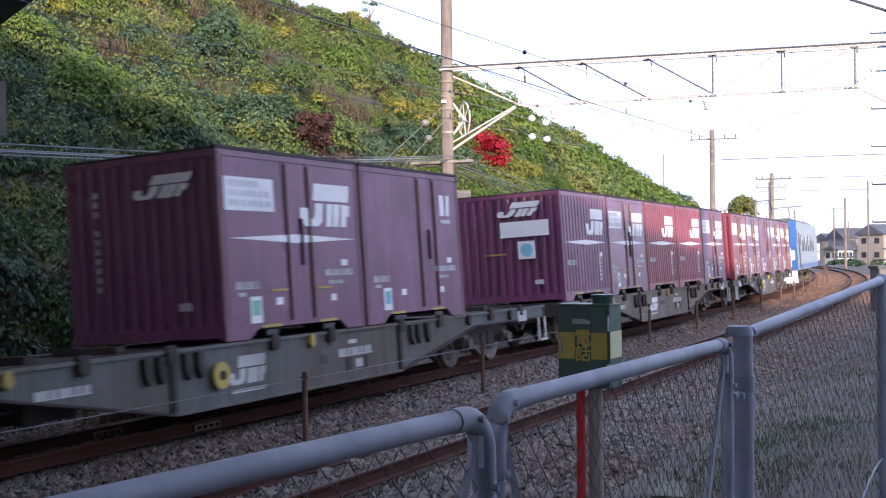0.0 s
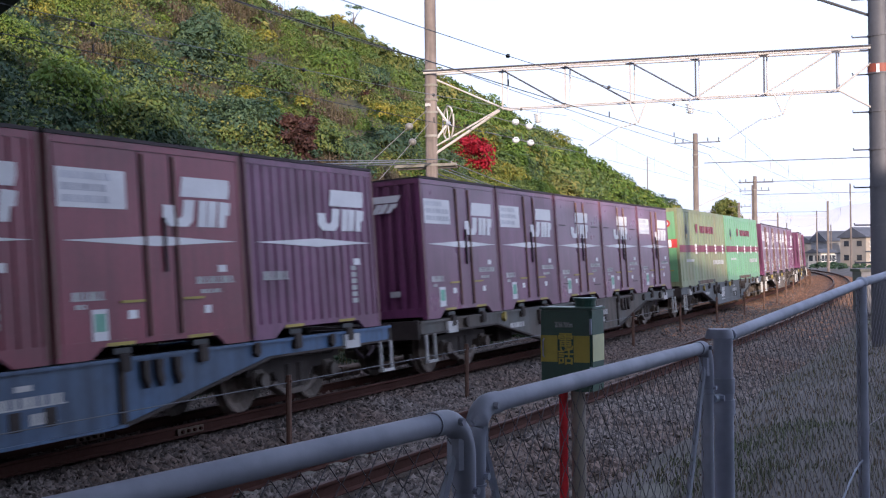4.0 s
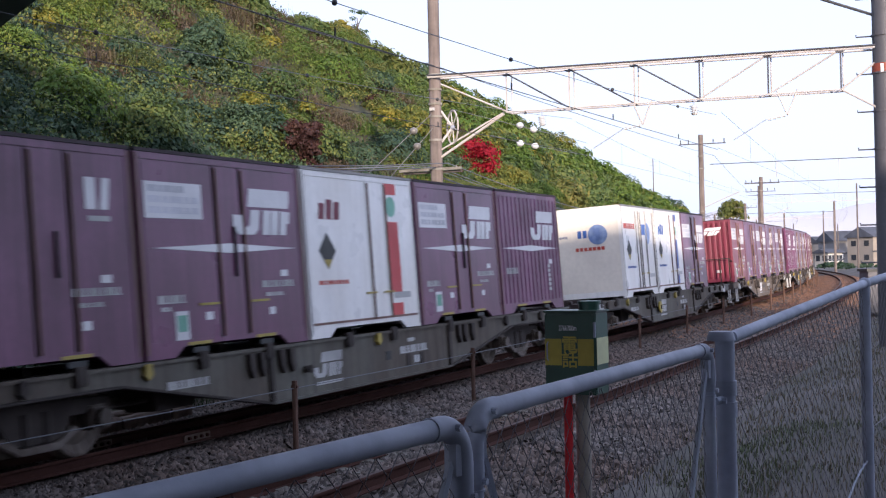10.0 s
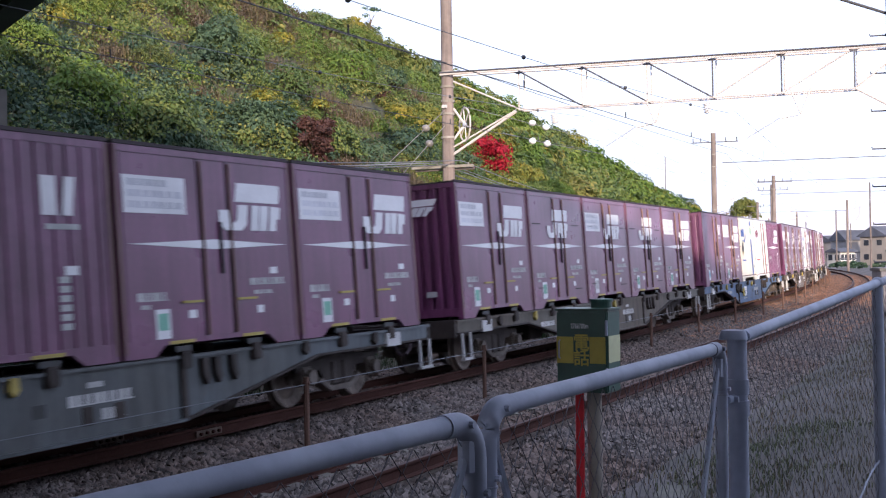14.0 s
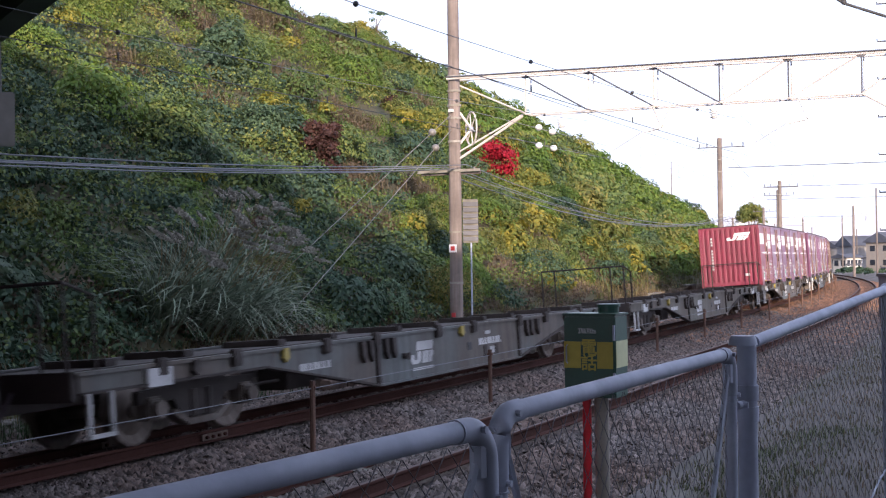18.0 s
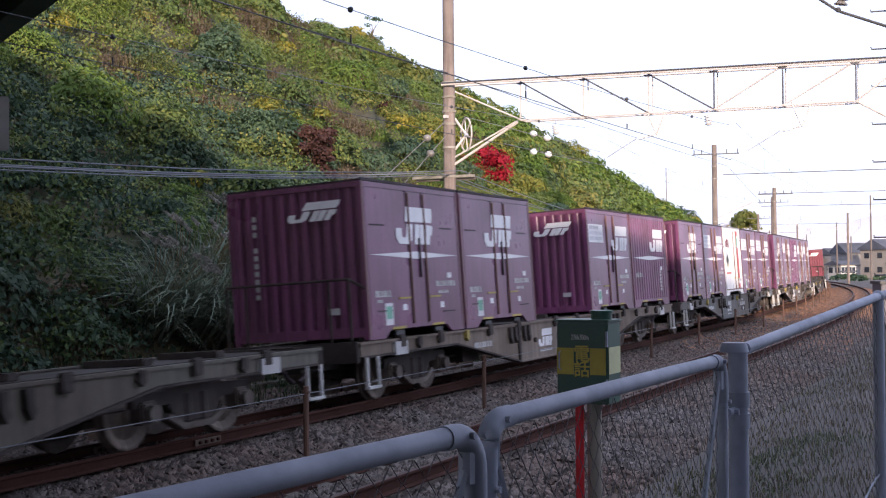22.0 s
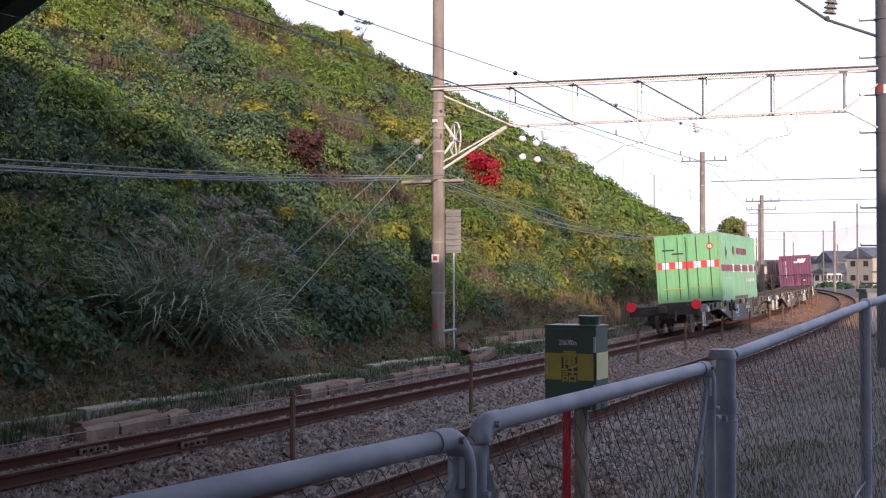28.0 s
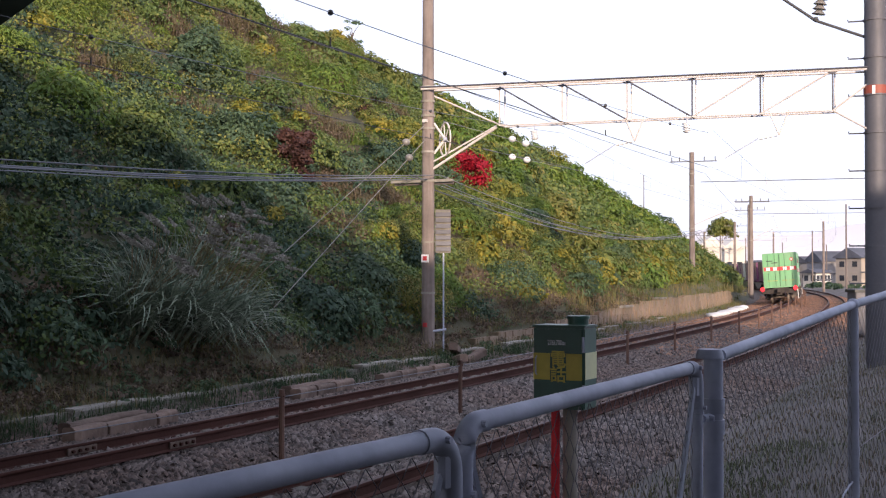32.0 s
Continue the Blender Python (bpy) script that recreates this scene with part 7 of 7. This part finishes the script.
def flat_wagon(paint, rail_end=True):
    """A container flat wagon: fish-bellied side beams, cross members, locks, bogies, couplers and a hand rail."""
    w = thing("container_wagon")
    for sy in (-1, 1):
        y0, y1 = (-1.2, -1.1) if sy < 0 else (1.1, 1.2)
        prof = [(-9.6, 0.98), (-9.6, 0.76), (-6.05, 0.76), (-2.95, 0.22), (2.95, 0.22), (6.05, 0.76), (9.6, 0.76), (9.6, 0.98)]
        part("side_beam", Mesh().prism(prof, y0, y1), paint, w, "deep riveted side beam", bevel=0.01)
        ya, yb = (y0 - 0.05, y1) if sy < 0 else (y0, y1 + 0.05)
        part("beam_flange", Mesh().box(-2.95, 2.95, ya, yb, 0.2, 0.235), paint, w)
        for sx in (-1, 1):
            lip = [(sx * 2.95, 0.2), (sx * 6.05, 0.738), (sx * 9.6, 0.738), (sx * 9.6, 0.765), (sx * 6.05, 0.765), (sx * 2.95, 0.235)]
            part("slope_flange", Mesh().prism(lip if sx < 0 else lip[::-1], ya, yb), "under", w)
        part("top_flange", Mesh().box(-9.65, 9.65, y0 - 0.035 if sy < 0 else y0, y1 if sy < 0 else y1 + 0.035, 0.945, 0.985), paint, w)
    part("centre_sill", Mesh().box(-9.7, 9.7, -0.2, 0.2, 0.55, 0.94), "under", w)
    for k in range(11):
        x = -8.9 + 1.78 * k
        part("cross_beam", Mesh().box(x - 0.09, x + 0.09, -1.1, 1.1, 0.72, 0.95), "under", w)
    part("deck_plate", Mesh().box(-9.65, 9.65, -0.62, 0.62, 0.945, 0.97), "under", w)
    for x in (-9.72, 9.62):
        part("end_beam", Mesh().box(x, x + 0.1, -1.2, 1.2, 0.68, 1.0), "under", w, bevel=0.01)
    for k in range(5):
        for dx in (-0.75, 0.75):
            x = (k - 2) * PITCH + dx
            part("lock_bracket", Mesh().box(x - 0.1, x + 0.1, -1.27, -1.18, 0.82, 1.04), "under", w, bevel=0.02)
            part("lock_bracket", Mesh().box(x - 0.1, x + 0.1, -0.5, 0.5, 0.965, 1.06), "under", w, bevel=0.015)
    for x in (-3.0, 2.9):
        part("stanchion", Mesh().box(x, x + 0.1, -1.235, -1.2, 0.24, 0.94), "under", w)
    logo(w, -1.8, 0.44, 0.85, 0.36, -1.2, "white" if paint in ("deck_brown", "deck_blue") else "dull")
    part("mark_panel", slanted(-1.75, 0.335, 0.75, 0.045, 0.03, -1.2), "dull", w)
    part("number_panel", dashes(1.0, 2.05, 0.58, 0.70, -1.2, 8), "dull", w)
    part("number_panel", dashes(1.5, 1.9, 0.4, 0.52, -1.2, 3), "dull", w)
    part("number_panel", Mesh().box(1.3, 1.55, -1.206, -1.2005, 0.76, 0.82), "dull", w)
    for x in (1.2, 1.72):
        part("card_holder", Mesh().box(x, x + 0.16, -1.212, -1.2, 0.36, 0.56), "under", w)
    part("number_panel", dashes(-5.2, -4.35, 0.62, 0.72, -1.2, 7), "dull", w)
    if paint == "deck_brown":
        part("lightening_slot", Mesh().box(-0.65, 0.0, -1.206, -1.2, 0.56, 0.68), "black", w, "dark lightening slot")
    else:
        part("lightening_hole", Mesh().box(0.48, 0.66, -1.206, -1.2, 0.52, 0.66), "black", w)
    if paint in ("deck_blue", "deck_grey", "deck_olive"):
        part("brake_wheel", Mesh().tube([(-2.05, -1.25, 0.6), (-2.05, -1.29, 0.6)], 0.17, 20), "yellow", w, "round yellow hand brake plate")
        part("brake_hub", Mesh().tube([(-2.05, -1.29, 0.6), (-2.05, -1.31, 0.6)], 0.06, 12), "under", w)
    part("brake_shaft", Mesh().tube([(-2.05, -1.2, 0.6), (-2.05, -1.25, 0.6)], 0.05, 8), "under", w)
    for x in (-3.45, -3.2, -2.7, -2.45, 3.35, 3.6, 3.95):
        part("lock_lever", Mesh().prism([(x - 0.06, 0.92), (x + 0.06, 0.92), (x + 0.05, 0.76), (x + 0.08, 0.68), (x + 0.02, 0.6), (x - 0.05, 0.72)], -1.27, -1.2), "under", w)
    for x in (-7.6, -5.6, 0.2, 5.7, 7.7):
        part("side_hook", Mesh().prism([(x - 0.05, 0.97), (x + 0.05, 0.97), (x + 0.07, 0.84), (x, 0.78), (x - 0.07, 0.84)], -1.265, -1.2), "yellow" if x in (-5.6, 0.2) else "under", w)
    part("air_tank", Mesh().tube([(-1.6, -0.5, 0.45), (0.2, -0.5, 0.45)], 0.2, 12), "under", w)
    part("brake_rod", Mesh().tube([(-6.0, -0.7, 0.5), (6.0, -0.7, 0.5)], 0.025, 6), "under", w)
    part("valve_box", Mesh().box(-5.0, -4.2, -0.85, -0.35, 0.36, 0.66), "under", w, bevel=0.02)
    for sx in (-1, 1):
        part("brake_hose", Mesh().tube([(sx * 9.75, -0.4, 0.8), (sx * 9.95, -0.42, 0.55), (sx * 10.12, -0.42, 0.46)], 0.03, 6), "seam", w)
    for x in (-7.1, 7.1):
        bogie(w, x)
    for sx in (-1, 1):
        part("coupler", Mesh().box(min(sx * 9.7, sx * 10.18), max(sx * 9.7, sx * 10.18), -0.12, 0.12, 0.76, 1.0), "under", w, bevel=0.02)
        st = Mesh()
        st.box(sx * 9.35 - 0.2, sx * 9.35 - 0.16, -1.28, -1.24, 0.3, 0.75)
        st.box(sx * 9.35 + 0.16, sx * 9.35 + 0.2, -1.28, -1.24, 0.3, 0.75)
        st.box(sx * 9.35 - 0.2, sx * 9.35 + 0.2, -1.3, -1.22, 0.27, 0.31)
        part("step", st, "dull", w, "white painted shunter's step")
        part("brake_box", Mesh().box(sx * 8.3 - 0.22, sx * 8.3 + 0.22, -1.26, -1.19, 0.72, 0.93), "dull", w)
    if rail_end:
        r = Mesh()
        for y in (-1.1, -0.75, 0.75, 1.1):
            r.tube([(-9.66, y, 1.0), (-9.66, y, 1.95)], 0.022, 6)
        r.tube([(-9.66, -1.1, 1.95), (-9.66, 1.1, 1.95)], 0.022, 6)
        r.tube([(-9.66, -1.1, 1.95), (-9.3, -1.18, 1.8), (-9.3, -1.18, 1.0)], 0.022, 6)
        part("hand_rail", r, "under", w, "dark pipe hand rail")
    return w


def locomotive():
    """Blue and pale electric locomotive ahead of the wagons."""
    w = thing("locomotive")
    h, L = 3.6, 8.8
    body = Mesh().prism([(-L, 1.0), (L, 1.0), (L, 2.3), (L - 0.45, h), (-L + 0.45, h), (-L, 2.3)], -1.4, 1.4)
    part("body", body, "locowhite", w, bevel=0.05)
    part("cab_end", Mesh().prism([(-L - 0.02, 1.0), (-L + 0.35, 1.0), (-L + 0.35, 2.4), (-L + 0.75, h + 0.01), (-L + 0.42, h + 0.01), (-L - 0.02, 2.3)], -1.42, 1.42), "locoblue", w, "blue cab end", bevel=0.03)
    part("sill_band", Mesh().box(-L + 2.1, L - 0.3, -1.415, -1.402, 1.05, 1.3), "locoblue", w)
    for k in range(4):
        part("side_pane", Mesh().box(-5.6 + 2.9 * k, -4.9 + 2.9 * k, -1.43, -1.402, 2.3, 2.9), "pane", w)
    part("cab_door", Mesh().box(-L + 1.7, -L + 2.3, -1.435, -1.421, 1.1, 3.0), "steelpole", w)
    part("roof", Mesh().box(-L + 0.6, L - 0.6, -1.1, 1.1, h - 0.02, h + 0.18), "deck_steel", w, bevel=0.04)
    part("cab_window", Mesh().prism([(-L - 0.03, 2.35), (-L + 0.04, 2.35), (-L + 0.38, h - 0.3), (-L + 0.31, h - 0.3)], -1.1, 1.1), "pane", w)
    part("side_window", Mesh().box(-L + 0.7, -L + 1.4, -1.43, -1.421, 2.4, 3.1), "pane", w)
    for k in range(5):
        part("louvre", Mesh().box(-4.5 + 2.1 * k, -3.3 + 2.1 * k, -1.42, -1.401, 2.0, 2.6), "steelpole", w)
    part("skirt_panel", Mesh().box(-L - 0.04, -L + 0.0, -1.3, 1.3, 1.55, 2.05), "white", w)
    part("pilot", Mesh().box(-L + 0.1, -L + 0.4, -1.35, 1.35, 0.35, 1.0), "white", w)
    for x in (-6.2, 0.0, 6.2):
        bogie(w, x)
    for x in (-6.0, 6.0):
        p = Mesh()
        p.tube([(x - 0.9, 0, h + 0.2), (x + 0.7, 0, h + 0.75), (x - 0.5, 0, h + 1.25)], 0.03, 6)
        p.tube([(x - 0.5, -0.9, h + 1.27), (x - 0.5, 0.9, h + 1.27)], 0.03, 6)
        part("pantograph", p, "steelpole", w, "raised grey pantograph")
    part("handrail", Mesh().tube([(-L - 0.06, -1.1, 1.2), (-L - 0.06, -1.1, 2.2)], 0.02, 6), "white", w)
    return w


# one of each kind, then copies: wagon by wagon from the locomotive back
KINDS = {}
LABELS = {
    "D": "wine red side-door freight container with white stripe and mark",
    "L": "wine red side-door freight container with a blank white panel",
    "E": "wine red side-door freight container with a broad central mark",
    "F": "faded wine red side-door freight container with pale panel",
    "R": "bright wine red side-door freight container",
    "C": "wine red freight container with upright pressed ribs",
    "B": "red ribbed freight container with white stripe",
    "G": "wine red ribbed freight container with double end doors",
    "J": "smooth purple red freight container with a small white mark",
    "K": "ribbed purple red freight container with a small white mark",
    "W": "white freight container with blue globe and dark diamond",
    "U": "cream freight container with a broad blue stripe",
    "O": "white freight container with a broad red stripe",
    "Y": "cream ribbed freight container with blue curved mark",
    "X": "white freight container with a thin red stripe",
    "g": "long light green container with a red waist band",
    "h": "long weathered green container with a red waist band"}


def make_kind(k):
    return {"D": lambda: door_box("wine", False, "logo", 1, -0.72), "L": lambda: door_box("wine", True, "logo", 2), "E": lambda: door_box("wine", True, "logo", 5, -0.3), "F": lambda: door_box("faded", True, "logo", 3),
            "R": lambda: door_box("red", True, "logo", 4), "C": lambda: ribbed_box("faded"), "B": lambda: ribbed_box("red"), "G": lambda: ribbed_box("wine", "door"),
            "J": lambda: plain_box("faded"), "K": lambda: ribbed_box("faded", mark="small"), "W": lambda: pale_box("globe"), "U": lambda: pale_box("bluebar"), "O": lambda: pale_box("orange"),
            "Y": lambda: pale_box("cream"), "X": lambda: pale_box("redline"), "g": lambda: long_box("green", True), "h": lambda: long_box("dirtygreen", False)}[k]()


TRAIN = ["RLJLR", "GLBBF", "--LJ-", "LDLLC", "hg", "LFDDL", "GLBRC", "LCLJL", "GCDDL", "RJLDL", "-WUL-", "JLOLC", "LDDUL", "JLYXC", "LDEDL", "FDKLL", "RLFLR",
         "-----", "-----", "DLCLL", "DLOLF", "DD-LC", "-----", "-----", "e"]
PAINTS = ["deck_grey", "deck_brown", "deck_grey", "deck_brown", "deck_steel", "deck_grey", "deck_blue", "deck_grey", "deck_olive", "deck_brown", "deck_olive", "deck_olive", "deck_brown",
          "deck_blue", "deck_olive", "deck_steel", "deck_grey", "deck_olive", "deck_grey", "deck_brown", "deck_grey", "deck_brown", "deck_olive", "deck_brown", "deck_grey"]
FLATS = {}
RIDERS = []      # (thing, distance of its middle behind the third wagon's first slot, base height, half of its length)
for n, (load, paint) in enumerate(zip(TRAIN, PAINTS)):
    back = -WAGON * (n - 2)
    mid = back + 2.5 * PITCH
    if paint not in FLATS:
        FLATS[paint] = flat_wagon(paint)
        w = FLATS[paint]
    else:
        w = copy_thing(FLATS[paint], Matrix())
    tone = {"deck_grey": "grey", "deck_brown": "dusty brown", "deck_blue": "blue", "deck_steel": "blue grey", "deck_olive": "olive grey"}[paint]
    tagged(w, ("empty " if load == "-----" else "") + tone + " flat wagon for containers on two bogies", "wagon", "wagons of the train")
    RIDERS.append((w, mid, 0.0, 7.1))
    spots_ = [(k, back + (i + 0.5) * PITCH) for i, k in enumerate(load) if k != "-"] if len(load) == 5 else [("h", back + 4.5), ("g", back + 13.98)] if load == "hg" else [("g", back + 9.15)]
    for k, pos in spots_:
        if k not in KINDS:
            KINDS[k] = make_kind(k)
            c = KINDS[k]
        else:
            c = copy_thing(KINDS[k], Matrix())
        tagged(c, LABELS[k], "container", "containers on the train")
        RIDERS.append((c, (pos, mid), 1.06, 7.1))
FLAT = [r[0] for r in RIDERS if r[0].name.startswith("container_wagon")]
for n, w in enumerate(FLAT):
    for c in list(w.children):
        if c.name.startswith("hand_rail") and not (n in (8, 9) or n >= 16):
            bpy.data.objects.remove(c)
for n in (11, 14, 16, 17, 18, 20, 22, 24):
    for c in list(FLAT[n].children):
        if c.name.startswith("brake_wheel"):
            bpy.data.objects.remove(c)
loco = tagged(locomotive(), "blue and pale electric locomotive at the train's head", "locomotive")
RIDERS.append((loco, 2 * WAGON + 5 * PITCH + 1.0 + 9.2, 0.0, 6.2))
# tail discs on the last wagon
last = FLAT[-1]
for c in list(last.children):
    if c.name.startswith("hand_rail"):
        bpy.data.objects.remove(c)
for y in (-1.12, 1.12):
    part("tail_disc", Mesh().tube([(-9.8, y, 1.02), (-9.83, y, 1.02)], 0.165, 24), "lampred", last, "round red tail disc")
    part("disc_stem", Mesh().tube([(-9.79, y, 0.75), (-9.79, y, 1.0)], 0.02, 6), "under", last)

SPEED = (4.673711573389893e-06, -0.0004683264682590508, 0.011972864357276913, -0.13173537386663267, 19.138018219000525, 5.366204898441955)


def travelled(t):
    """Way of the train: nearly even, with a short easing off as its tail comes past."""
    e = min(max((t - 20.8) / 5.0, 0.0), 1.0)
    return float(np.polyval(SPEED, t)) - 2.7 * e * e * (3 - 2 * e)


def motions():
    """The train runs along the curve past the fence and slows a little."""
    times = [0.5 * k for k in range(65)]
    for ob, mid, up, half in RIDERS:
        rows = []
        for t in times:
            s = travelled(t)
            if isinstance(mid, tuple):
                m = ride(s + mid[1], 2 * half) @ Matrix.Translation((mid[0] - mid[1], 0, up - 0.06))
            else:
                m = ride(s + mid, 2 * half)
            rows.append((t, m))
        walk(ob, rows)
        # its wheels roll while it passes; a wheel turns once in 2.7 m
        if isinstance(mid, tuple):
            continue
        near = [0.03 * k for k in range(1067) if 0.0 < travelled(0.03 * k) + mid + 12 and travelled(0.03 * k) + mid < 95]
        for wheel in [c for c in ob.children_recursive if c.name.startswith("wheelset")]:
            base = wheel.matrix_basis.copy()
            turns = [(0.0, base)] if not near or near[0] > 0 else []
            turns += [(t, base @ Matrix.Rotation((travelled(t) - travelled(near[0])) / 0.43, 4, "Y")) for t in near]
            if turns[-1][0] < 32.0:
                turns.append((32.0, turns[-1][1]))
            walk(wheel, turns)


motions()
